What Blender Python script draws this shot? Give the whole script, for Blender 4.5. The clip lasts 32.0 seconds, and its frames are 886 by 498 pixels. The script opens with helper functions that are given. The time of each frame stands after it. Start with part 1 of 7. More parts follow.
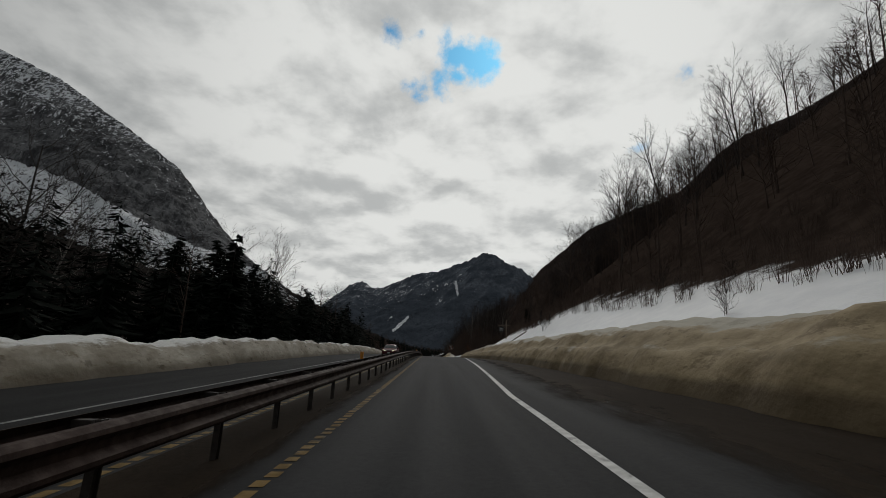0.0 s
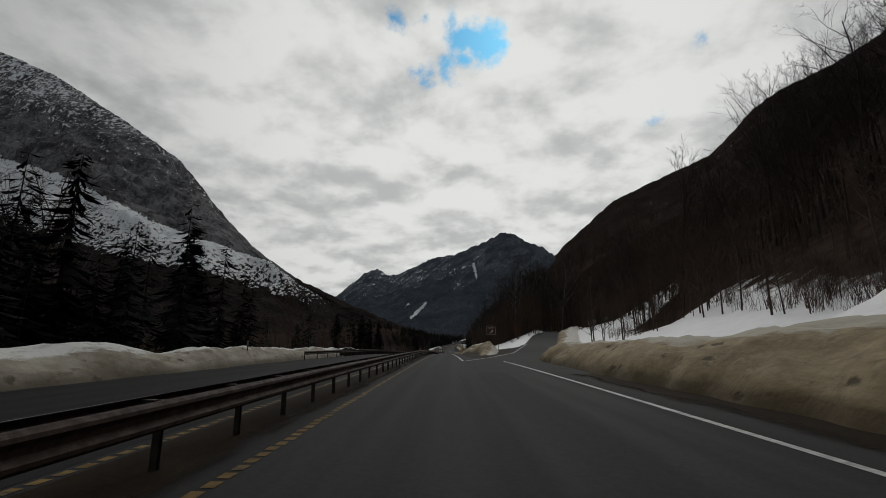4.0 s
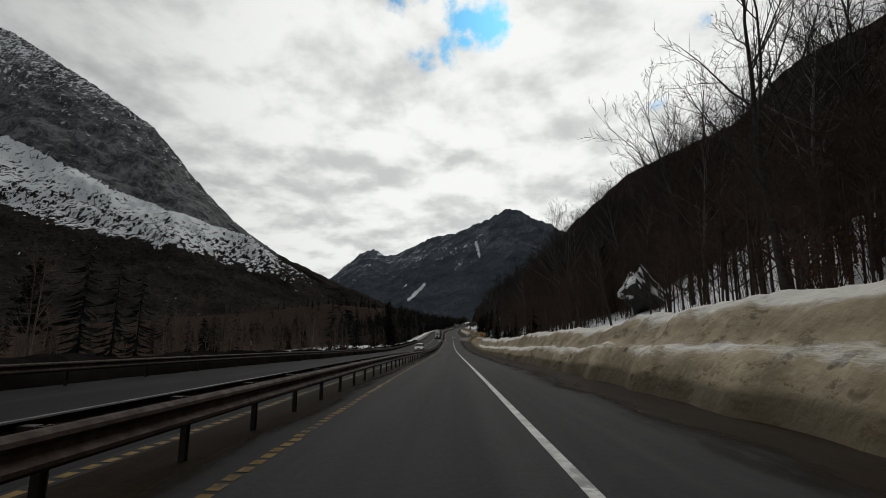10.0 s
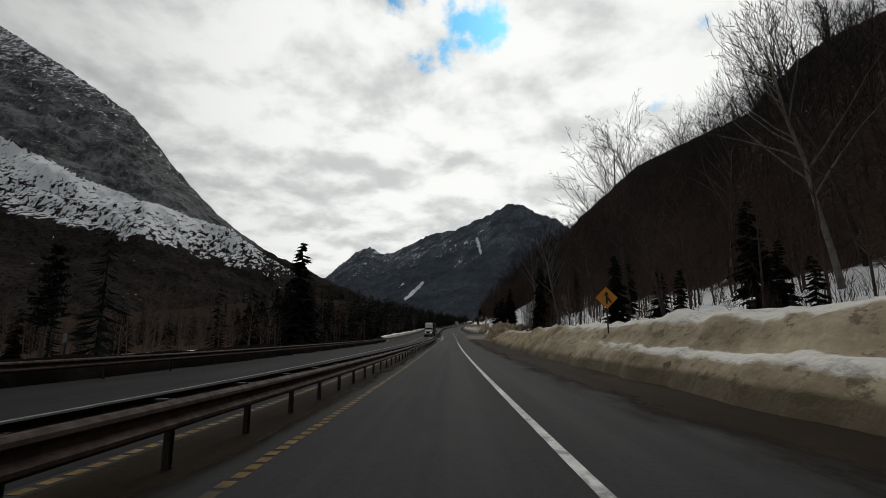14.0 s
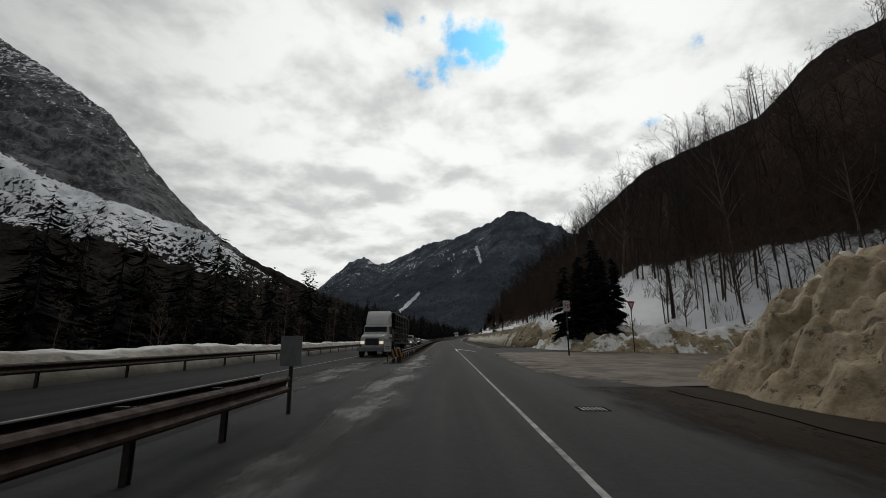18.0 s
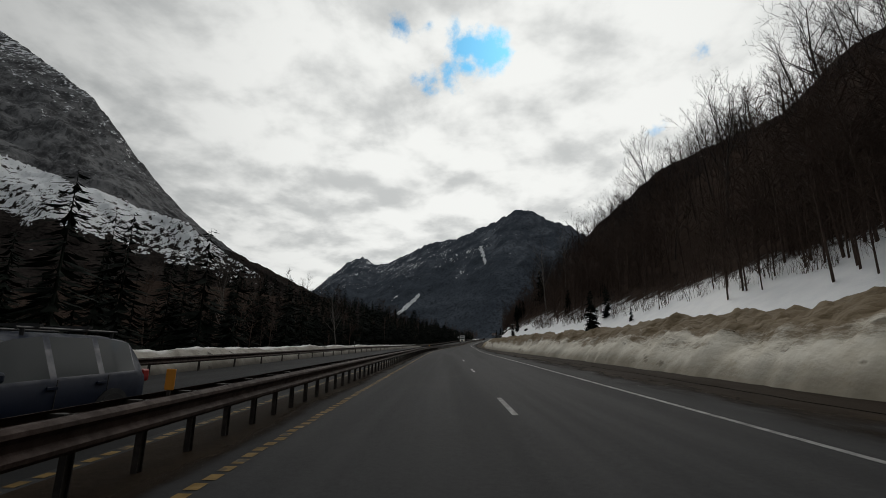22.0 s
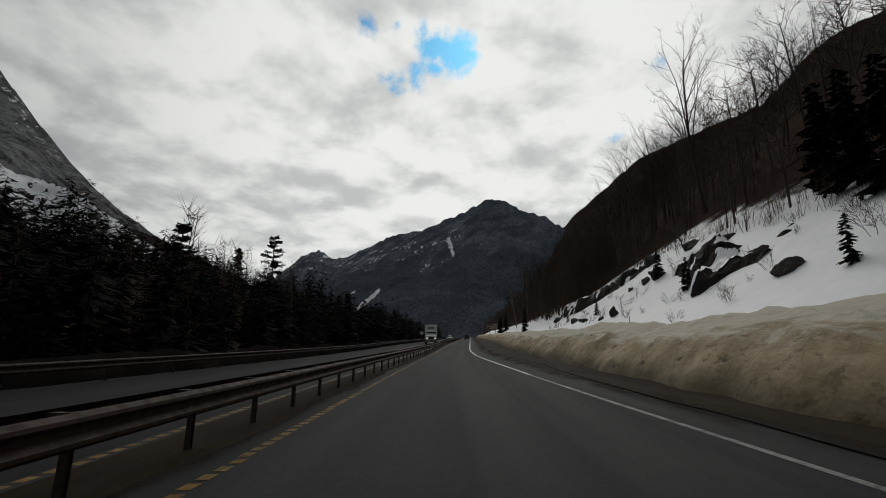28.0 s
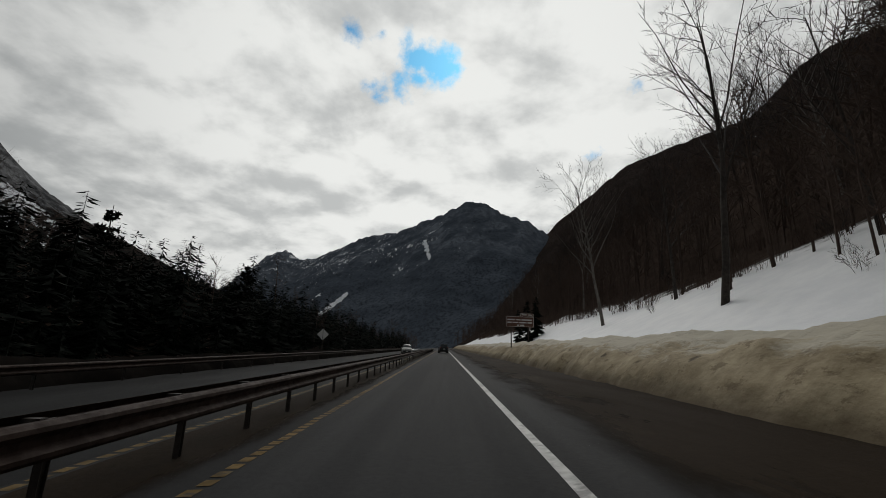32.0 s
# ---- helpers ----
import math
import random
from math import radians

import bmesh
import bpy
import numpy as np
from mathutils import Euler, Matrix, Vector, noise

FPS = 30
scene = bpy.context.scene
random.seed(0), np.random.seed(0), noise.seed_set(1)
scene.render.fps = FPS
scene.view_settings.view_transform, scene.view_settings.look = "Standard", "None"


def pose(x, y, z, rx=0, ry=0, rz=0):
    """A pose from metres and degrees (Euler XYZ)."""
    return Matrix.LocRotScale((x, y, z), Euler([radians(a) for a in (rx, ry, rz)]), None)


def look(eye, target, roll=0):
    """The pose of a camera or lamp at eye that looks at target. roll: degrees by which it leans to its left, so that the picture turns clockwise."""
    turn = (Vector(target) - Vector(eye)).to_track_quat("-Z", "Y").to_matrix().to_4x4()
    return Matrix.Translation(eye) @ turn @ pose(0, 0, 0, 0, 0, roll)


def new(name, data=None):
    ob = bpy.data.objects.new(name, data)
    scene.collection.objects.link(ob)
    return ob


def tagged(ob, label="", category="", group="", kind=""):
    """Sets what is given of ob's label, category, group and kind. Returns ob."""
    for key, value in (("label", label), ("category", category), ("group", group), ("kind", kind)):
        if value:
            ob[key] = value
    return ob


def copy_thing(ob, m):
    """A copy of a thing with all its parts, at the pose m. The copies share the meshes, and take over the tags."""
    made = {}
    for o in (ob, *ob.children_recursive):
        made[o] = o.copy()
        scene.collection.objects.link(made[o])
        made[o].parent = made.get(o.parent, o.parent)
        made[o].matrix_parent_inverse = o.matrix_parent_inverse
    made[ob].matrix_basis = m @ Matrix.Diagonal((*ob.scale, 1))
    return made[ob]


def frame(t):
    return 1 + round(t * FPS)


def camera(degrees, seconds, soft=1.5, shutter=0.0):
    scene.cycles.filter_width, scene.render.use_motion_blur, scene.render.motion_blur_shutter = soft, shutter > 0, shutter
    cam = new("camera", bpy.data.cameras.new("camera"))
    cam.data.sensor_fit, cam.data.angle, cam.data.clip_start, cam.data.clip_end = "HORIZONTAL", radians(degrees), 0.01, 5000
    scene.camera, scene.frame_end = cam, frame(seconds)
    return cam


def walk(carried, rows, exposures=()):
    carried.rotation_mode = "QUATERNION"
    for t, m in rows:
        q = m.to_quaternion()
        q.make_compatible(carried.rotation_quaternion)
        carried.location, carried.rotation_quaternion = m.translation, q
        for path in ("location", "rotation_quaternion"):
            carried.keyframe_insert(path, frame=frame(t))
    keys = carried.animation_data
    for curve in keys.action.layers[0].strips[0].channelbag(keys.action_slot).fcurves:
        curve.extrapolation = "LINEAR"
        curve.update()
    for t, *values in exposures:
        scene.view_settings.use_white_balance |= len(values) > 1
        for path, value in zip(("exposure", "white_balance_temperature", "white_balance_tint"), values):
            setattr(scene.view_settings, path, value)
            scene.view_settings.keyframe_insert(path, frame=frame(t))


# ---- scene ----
cam = camera(89.6, 32.0, soft=0.8)

# seconds, x, y, z, yaw, pitch, lean to the left
PATH = (
    (0.0, 0.00, 0.00, 1.350, 0.58, 13.51, 2.44),
    (0.5, -0.01, 11.25, 1.661, 0.68, 13.26, 2.17),
    (1.0, -0.05, 22.50, 1.931, 0.84, 13.09, 1.85),
    (1.5, -0.13, 33.75, 2.172, 1.22, 12.96, 1.45),
    (2.0, -0.31, 45.00, 2.361, 1.77, 12.56, 1.04),
    (2.5, -0.59, 56.24, 2.487, 2.21, 12.31, 0.64),
    (3.0, -0.93, 67.49, 2.567, 2.37, 12.10, 0.31),
    (3.5, -1.29, 78.73, 2.609, 2.50, 11.92, 0.08),
    (5.5, -2.93, 123.70, 2.453, 2.83, 11.28, -0.32),
    (6.0, -3.37, 134.95, 2.334, 2.86, 11.11, -0.40),
    (6.5, -3.82, 146.19, 2.186, 2.86, 10.98, -0.44),
    (7.0, -4.27, 157.43, 2.017, 2.89, 10.89, -0.47),
    (7.5, -4.73, 168.67, 1.821, 2.96, 10.71, -0.46),
    (8.0, -5.20, 179.91, 1.587, 2.96, 10.50, -0.42),
    (8.5, -5.66, 191.15, 1.317, 2.89, 10.34, -0.33),
    (9.0, -6.10, 202.39, 1.018, 2.82, 10.20, -0.21),
    (9.5, -6.54, 213.63, 0.690, 2.76, 10.06, -0.12),
    (10.0, -6.96, 224.87, 0.328, 2.68, 9.85, -0.08),
    (10.5, -7.36, 236.12, -0.073, 2.62, 9.66, -0.11),
    (11.0, -7.76, 247.36, -0.508, 2.54, 9.50, -0.19),
    (11.5, -8.13, 258.60, -0.971, 2.45, 9.37, -0.25),
    (12.0, -8.49, 269.85, -1.452, 2.37, 9.33, -0.25),
    (12.5, -8.84, 281.09, -1.940, 2.33, 9.29, -0.22),
    (13.0, -9.18, 292.34, -2.421, 2.33, 9.40, -0.19),
    (13.5, -9.54, 303.58, -2.861, 2.47, 9.72, -0.20),
    (14.0, -9.92, 314.82, -3.232, 2.61, 10.10, -0.22),
    (14.5, -10.33, 326.07, -3.535, 2.66, 10.40, -0.25),
    (16.5, -11.73, 371.05, -4.276, 2.08, 11.31, -0.46),
    (17.0, -12.02, 382.29, -4.361, 1.97, 11.42, -0.44),
    (17.5, -12.29, 393.54, -4.413, 2.02, 11.64, -0.33),
    (18.0, -12.61, 404.78, -4.419, 2.33, 11.90, -0.20),
    (18.5, -12.97, 416.03, -4.385, 2.50, 12.05, -0.08),
    (19.0, -13.35, 427.27, -4.316, 2.56, 12.25, -0.00),
    (19.5, -13.75, 438.51, -4.208, 2.69, 12.45, 0.06),
    (20.0, -14.17, 449.76, -4.079, 2.77, 12.47, 0.08),
    (20.5, -14.60, 461.00, -3.951, 2.77, 12.43, 0.14),
    (21.0, -15.04, 472.24, -3.818, 2.80, 12.52, 0.32),
    (21.5, -15.47, 483.48, -3.667, 2.77, 12.62, 0.58),
    (22.0, -15.89, 494.72, -3.512, 2.66, 12.55, 0.80),
    (22.5, -16.28, 505.97, -3.375, 2.53, 12.43, 0.95),
    (23.0, -16.65, 517.21, -3.248, 2.41, 12.45, 1.03),
    (23.5, -17.00, 528.46, -3.112, 2.30, 12.53, 1.07),
    (24.0, -17.33, 539.70, -2.970, 2.18, 12.51, 1.05),
    (24.5, -17.62, 550.95, -2.838, 1.97, 12.43, 0.93),
    (25.0, -17.85, 562.19, -2.719, 1.56, 12.37, 0.78),
    (25.5, -17.98, 573.44, -2.604, 0.92, 12.39, 0.64),
    (27.5, -17.36, 618.44, -2.079, -1.37, 12.54, 0.44),
    (28.0, -16.92, 629.68, -1.916, -1.90, 12.71, 0.49),
    (28.5, -16.38, 640.92, -1.719, -2.46, 12.88, 0.66),
    (29.0, -15.72, 652.15, -1.495, -3.11, 12.99, 0.87),
    (29.5, -14.93, 663.37, -1.238, -3.81, 13.22, 1.02),
    (30.0, -14.01, 674.58, -0.933, -4.40, 13.48, 1.18),
    (30.5, -12.99, 685.79, -0.578, -4.81, 13.73, 1.35),
    (31.0, -11.92, 696.99, -0.179, -4.99, 13.93, 1.53),
    (31.5, -10.84, 708.18, 0.247, -4.89, 14.00, 1.72),
    (32.0, -9.76, 719.38, 0.683, -4.90, 14.03, 1.90),
)
walk(cam, [(t, pose(x, y, z, 90 + pitch, 0, yaw) @ pose(0, 0, 0, 0, 0, lean)) for t, x, y, z, yaw, pitch, lean in PATH], ((0, -0.32), (6, -0.28), (10, 0.0), (16, 0.06), (20, 0.0), (26, -0.12), (32, -0.16)))

# ---- light ----
SUN_ELEVATION, SUN_ROTATION = radians(38), radians(12)
world = bpy.data.worlds.new("world")
scene.world = world
world.use_nodes = True


class Nodes:
    """Short ways to add and link shader nodes."""

    def __init__(self, tree):
        self.tree = tree

    def add(self, kind, **inputs):
        node = self.tree.nodes.new(kind)
        for key, value in inputs.items():
            slot = int(key[1:]) if key[0] == "i" and key[1:].isdigit() else key.replace("_", " ")
            self.put(node.inputs[slot], value)
        return node

    def put(self, socket, value):
        if isinstance(value, bpy.types.NodeSocket):
            self.tree.links.new(value, socket)
        else:
            socket.default_value = value

    def math(self, op, a, b=0.0, clamp=False):
        node = self.add("ShaderNodeMath", i0=a, i1=b)
        node.operation, node.use_clamp = op, clamp
        return node.outputs[0]

    def vec(self, op, a, b=(0, 0, 0)):
        node = self.add("ShaderNodeVectorMath", i0=a, i1=b)
        node.operation = op
        return node.outputs["Value" if op in ("DISTANCE", "LENGTH", "DOT_PRODUCT") else "Vector"]

    def noise(self, vector, scale, detail=4.0, rough=0.55, distortion=0.0):
        return self.add("ShaderNodeTexNoise", Vector=vector, Scale=scale, Detail=detail, Roughness=rough, Distortion=distortion).outputs["Fac"]

    def span(self, value, a, b, c=0.0, d=1.0):
        node = self.add("ShaderNodeMapRange", Value=value, i1=a, i2=b, i3=c, i4=d)
        node.interpolation_type = "SMOOTHSTEP"
        return node.outputs[0]

    def mix(self, fac, a, b):
        node = self.tree.nodes.new("ShaderNodeMix")
        node.data_type = "RGBA"
        self.put(node.inputs[0], fac)
        self.put(node.inputs[6], a)
        self.put(node.inputs[7], b)
        return node.outputs[2]


def rgb(r, g, b):
    return (r, g, b, 1.0)


def build_sky():
    w = Nodes(world.node_tree)
    world.node_tree.nodes.clear()
    ray = w.add("ShaderNodeTexCoord").outputs["Generated"]
    sky = w.add("ShaderNodeTexSky")
    sky.sky_type, sky.sun_disc = "NISHITA", False
    sky.sun_elevation, sky.sun_rotation = SUN_ELEVATION, SUN_ROTATION
    blue = w.vec("MULTIPLY", sky.outputs[0], (0.018, 0.055, 0.085))
    parts = w.add("ShaderNodeSeparateXYZ", Vector=ray)
    rise = w.math("ADD", w.math("MAXIMUM", parts.outputs[2], 0.0), 0.24)
    flat = w.add("ShaderNodeCombineXYZ", X=w.math("DIVIDE", parts.outputs[0], rise), Y=w.math("DIVIDE", parts.outputs[1], rise), Z=0.0).outputs[0]
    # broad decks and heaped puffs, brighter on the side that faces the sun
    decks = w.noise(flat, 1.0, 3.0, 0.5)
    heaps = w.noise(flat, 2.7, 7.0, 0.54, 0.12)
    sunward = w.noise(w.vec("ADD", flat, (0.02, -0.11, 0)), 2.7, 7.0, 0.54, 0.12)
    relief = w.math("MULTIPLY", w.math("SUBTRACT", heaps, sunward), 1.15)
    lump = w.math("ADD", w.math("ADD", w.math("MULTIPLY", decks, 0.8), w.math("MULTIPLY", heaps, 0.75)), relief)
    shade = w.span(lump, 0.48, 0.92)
    # brighter towards the veiled sun, greyer away from it
    toward = w.vec("DOT_PRODUCT", ray, (0.10, 0.88, 0.46))
    glow = w.span(toward, 0.38, 1.0)
    grey = w.mix(glow, rgb(0.125, 0.138, 0.146), rgb(0.58, 0.595, 0.59))
    white = w.mix(glow, rgb(0.27, 0.28, 0.285), rgb(0.935, 0.945, 0.92))
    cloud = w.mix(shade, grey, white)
    # the gap in the cloud
    wobble = w.math("ADD", w.math("MULTIPLY", w.math("SUBTRACT", w.noise(ray, 13.0, 6.0, 0.6), 0.5), 0.10), w.math("MULTIPLY", w.math("SUBTRACT", w.noise(ray, 34.0, 4.0, 0.6), 0.5), 0.05))
    near = None
    for centre, radius in (((0.045, 0.805, 0.593), 0.040), ((0.008, 0.800, 0.600), 0.030), ((0.010, 0.822, 0.570), 0.020), ((-0.030, 0.826, 0.560), 0.022), ((-0.068, 0.830, 0.550), 0.020), ((-0.02, 0.782, 0.622), 0.012), ((-0.07, 0.770, 0.634), 0.008), ((-0.13, 0.766, 0.629), 0.008), ((0.422, 0.730, 0.538), 0.008), ((0.376, 0.823, 0.426), 0.006)):
        d = w.math("SUBTRACT", w.vec("DISTANCE", ray, centre), radius)
        near = d if near is None else w.math("MINIMUM", near, d)
    gap = w.span(w.math("ADD", near, wobble), 0.016, -0.020)
    out = w.mix(gap, cloud, blue)
    back = w.add("ShaderNodeBackground", Color=out, Strength=1.0)
    w.tree.links.new(back.outputs[0], w.add("ShaderNodeOutputWorld").inputs[0])


build_sky()
sun = new("sun", bpy.data.lights.new("sun", "SUN"))
sun.data.energy, sun.data.angle, sun.data.color = 0.62, radians(25), (1.0, 0.96, 0.9)
sun.matrix_world = look((0, 0, 0), (-math.sin(SUN_ROTATION) * math.cos(SUN_ELEVATION), -math.cos(SUN_ROTATION) * math.cos(SUN_ELEVATION), -math.sin(SUN_ELEVATION)))


# ---- materials ----
def surface(name, low, high, scale, rough=0.8, bump=0.3, bump_scale=None, third=None, metal=0.0, wide=0.35, spec=0.5, depth=0.02, vary=0.25):
    """A two-tone surface: broad stains, fine grain and relief."""
    mat = bpy.data.materials.new(name)
    mat.use_nodes = True
    n = Nodes(mat.node_tree)
    bsdf = mat.node_tree.nodes["Principled BSDF"]
    place = n.add("ShaderNodeNewGeometry").outputs["Position"]
    broad = n.span(n.noise(place, scale * 0.13, 3.0), 0.35, 0.65)
    grain = n.span(n.noise(place, scale, 6.0, 0.62), 0.3, 0.7)
    tone = n.math("ADD", n.math("MULTIPLY", broad, wide), n.math("MULTIPLY", grain, 1 - wide))
    colour = n.mix(tone, rgb(*low), rgb(*high))
    if third:
        colour = n.mix(n.span(n.noise(place, scale * 0.4, 5.0, 0.65, 0.6), 0.52, 0.66), colour, rgb(*third))
    rand = n.add("ShaderNodeObjectInfo").outputs["Random"]
    colour = n.mix(n.math("MULTIPLY", rand, vary), colour, rgb(*[c * 0.6 for c in low]))
    n.put(bsdf.inputs["Base Color"], colour)
    n.put(bsdf.inputs["Roughness"], n.span(grain, 0.0, 1.0, min(1.0, rough + 0.08), max(0.05, rough - 0.1)))
    bsdf.inputs["Metallic"].default_value = metal
    bsdf.inputs["Specular IOR Level"].default_value = spec
    lift = n.add("ShaderNodeBump", Strength=bump, Distance=depth, Height=n.noise(place, bump_scale or scale * 3, 5.0, 0.6))
    n.put(bsdf.inputs["Normal"], lift.outputs[0])
    return mat


def asphalt(name, low, high, stain, beside=None, lanes=False, gloss=0.1, film=0.0):
    """Worn asphalt: streaks along the road, polished wheel tracks, grit."""
    mat = bpy.data.materials.new(name)
    mat.use_nodes = True
    n = Nodes(mat.node_tree)
    bsdf = mat.node_tree.nodes["Principled BSDF"]
    place = n.add("ShaderNodeNewGeometry").outputs["Position"]
    along = n.vec("MULTIPLY", place, (0.8, 0.10, 0.8))
    if lanes:
        lane = n.add("ShaderNodeAttribute")
        lane.attribute_name = "lane"
        run = n.add("ShaderNodeSeparateXYZ", Vector=place).outputs[1]
        along = n.add("ShaderNodeCombineXYZ", X=n.math("MULTIPLY", lane.outputs["Fac"], 40.0), Y=n.math("MULTIPLY", run, 0.02), Z=0.0).outputs[0]
    streak = n.span(n.noise(along, 1.1, 4.0, 0.6), 0.3, 0.7)
    grit = n.span(n.noise(place, 14.0, 4.0, 0.7), 0.3, 0.7)
    tone = n.math("ADD", n.math("MULTIPLY", streak, 0.35), n.math("MULTIPLY", grit, 0.65))
    colour = n.mix(tone, rgb(*low), rgb(*high))
    blot = n.span(n.noise(n.vec("MULTIPLY", place, (0.5, 0.25, 0.5)), 0.8, 7.0, 0.7, 0.4), 0.52, 0.75)
    colour = n.mix(n.math("MULTIPLY", blot, 0.6), colour, rgb(*stain))
    if beside or film:
        edge = n.add("ShaderNodeAttribute")
        edge.attribute_name = "cover"
        ragged = n.math("MULTIPLY", n.math("SUBTRACT", n.noise(n.vec("MULTIPLY", place, (1.0, 0.3, 1.0)), 0.9, 6.0, 0.7), 0.5), 1.0)
        spread_out = n.span(n.math("ADD", edge.outputs["Fac"], ragged), 0.04, 0.46)
        if film:
            n.put(bsdf.inputs["Alpha"], n.math("MULTIPLY", spread_out, n.span(edge.outputs["Fac"], 0.0, film)))
        else:
            colour = n.mix(spread_out, rgb(*beside), colour)
    n.put(bsdf.inputs["Base Color"], colour)
    n.put(bsdf.inputs["Roughness"], n.span(streak, 0.0, 1.0, 0.85, 0.78))
    bsdf.inputs["Specular IOR Level"].default_value = gloss
    lift = n.add("ShaderNodeBump", Strength=0.4, Distance=0.01, Height=n.noise(place, 70.0, 3.0, 0.6))
    n.put(bsdf.inputs["Normal"], lift.outputs[0])
    return mat


ASPHALT = asphalt("asphalt", (0.0250, 0.0255, 0.0265), (0.038, 0.038, 0.039), (0.045, 0.0445, 0.044), lanes=True)
# lens and windscreen dimming on the left is put into this darker colour
DIM_ASPHALT = asphalt("dimmed_asphalt", (0.011, 0.011, 0.0113), (0.016, 0.016, 0.0163), (0.022, 0.0217, 0.0213))
SHOULDER = asphalt("dirty_shoulder", (0.0155, 0.0104, 0.0064), (0.031, 0.0215, 0.0135), (0.056, 0.041, 0.026), gloss=0.04, film=0.25)
GORE = asphalt("dirty_gore_asphalt", (0.0185, 0.0148, 0.0108), (0.034, 0.0273, 0.0200), (0.052, 0.041, 0.029), (0.031, 0.0312, 0.032), gloss=0.06)
PAINT_WHITE = surface("white_road_paint", (0.34, 0.34, 0.33), (0.68, 0.68, 0.66), 5.0, 0.6, 0.2, third=(0.16, 0.16, 0.16))
PAINT_YELLOW = surface("yellow_road_paint", (0.10, 0.062, 0.015), (0.25, 0.150, 0.03), 5.0, 0.7, 0.2, third=(0.05, 0.044, 0.034), spec=0.2)
SNOW = surface("clean_snow", (0.80, 0.81, 0.83), (0.91, 0.915, 0.92), 0.9, 0.55, 0.5, 6.0, depth=0.06, vary=0.0)
DIRTY_SNOW = surface("dirty_ploughed_snow", (0.21, 0.160, 0.096), (0.42, 0.34, 0.23), 0.9, 0.75, 0.9, 4.0, third=(0.15, 0.112, 0.068), depth=0.08, spec=0.2)
PALE_SNOW = surface("grey_ploughed_snow", (0.26, 0.225, 0.165), (0.52, 0.48, 0.41), 0.7, 0.7, 0.8, 4.0, third=(0.17, 0.135, 0.09), depth=0.08, spec=0.2)
RUST = surface("weathered_steel", (0.022, 0.013, 0.010), (0.058, 0.034, 0.026), 7.0, 0.8, 0.3, 40.0, spec=0.25)
POST_STEEL = surface("dark_post_steel", (0.018, 0.014, 0.012), (0.045, 0.034, 0.028), 9.0, 0.7, 0.3)
GALV = surface("dull_galvanised_steel", (0.16, 0.165, 0.17), (0.28, 0.285, 0.29), 6.0, 0.5, 0.1, metal=0.6)
BARK = surface("grey_bark", (0.028, 0.023, 0.020), (0.080, 0.067, 0.058), 6.0, 0.9, 0.8, 25.0, spec=0.2)
BIRCH = surface("pale_bark", (0.09, 0.08, 0.07), (0.26, 0.235, 0.21), 4.0, 0.85, 0.6, 20.0, spec=0.2)
TWIG = surface("twigs", (0.057, 0.0395, 0.0315), (0.117, 0.083, 0.067), 3.0, 0.95, 0.2, spec=0.1)
CROWN_TWIG = surface("dark_branches", (0.028, 0.022, 0.019), (0.062, 0.050, 0.044), 3.0, 0.95, 0.2, spec=0.1)
NEEDLE = surface("dark_spruce_needles", (0.004, 0.006, 0.0047), (0.012, 0.0165, 0.012), 2.0, 0.95, 0.4, spec=0.05)
ROCK = surface("dark_granite", (0.016, 0.014, 0.013), (0.055, 0.05, 0.046), 0.9, 0.85, 1.0, 5.0, third=(0.02, 0.018, 0.018), depth=0.1)
WORN_WHITE = surface("worn_white_paint", (0.10, 0.10, 0.098), (0.30, 0.30, 0.29), 5.0, 0.7, 0.2, third=(0.06, 0.06, 0.06))
WORN_GORE = surface("dirty_white_paint_line", (0.16, 0.155, 0.145), (0.42, 0.41, 0.38), 4.0, 0.7, 0.2, third=(0.06, 0.055, 0.05))
MUD = surface("wet_brown_mud", (0.06, 0.043, 0.028), (0.135, 0.102, 0.07), 0.8, 0.8, 0.6, 5.0, third=(0.145, 0.118, 0.088), depth=0.04, spec=0.25)
mud = Nodes(MUD.node_tree)
mud_edge = mud.add("ShaderNodeAttribute")
mud_edge.attribute_name = "cover"
mud_ragged = mud.math("SUBTRACT", mud.noise(mud.vec("MULTIPLY", mud.add("ShaderNodeNewGeometry").outputs["Position"], (0.5, 0.5, 1.0)), 0.9, 7.0, 0.7), 0.5)
mud.put(MUD.node_tree.nodes["Principled BSDF"].inputs["Alpha"], mud.span(mud.math("ADD", mud_edge.outputs["Fac"], mud.math("MULTIPLY", mud_ragged, 0.5)), -0.14, 0.06))
WOOD = surface("weathered_log", (0.10, 0.075, 0.055), (0.2, 0.155, 0.12), 5.0, 0.85, 0.5, 30.0)


def plain(name, colour, rough=0.5, metal=0.0, glow=0.0):
    mat = bpy.data.materials.new(name)
    mat.use_nodes = True
    n = Nodes(mat.node_tree)
    bsdf = mat.node_tree.nodes["Principled BSDF"]
    place = n.add("ShaderNodeTexCoord").outputs["Object"]
    dirt = n.span(n.noise(place, 4.0, 5.0, 0.65), 0.35, 0.75)
    n.put(bsdf.inputs["Base Color"], n.mix(n.math("MULTIPLY", dirt, 0.35), rgb(*colour), rgb(*[c * 0.5 + 0.004 for c in colour])))
    n.put(bsdf.inputs["Roughness"], n.span(dirt, 0.0, 1.0, rough, min(1.0, rough + 0.25)))
    bsdf.inputs["Metallic"].default_value = metal
    if glow:
        bsdf.inputs["Emission Color"].default_value, bsdf.inputs["Emission Strength"].default_value = rgb(*colour), glow
    return mat


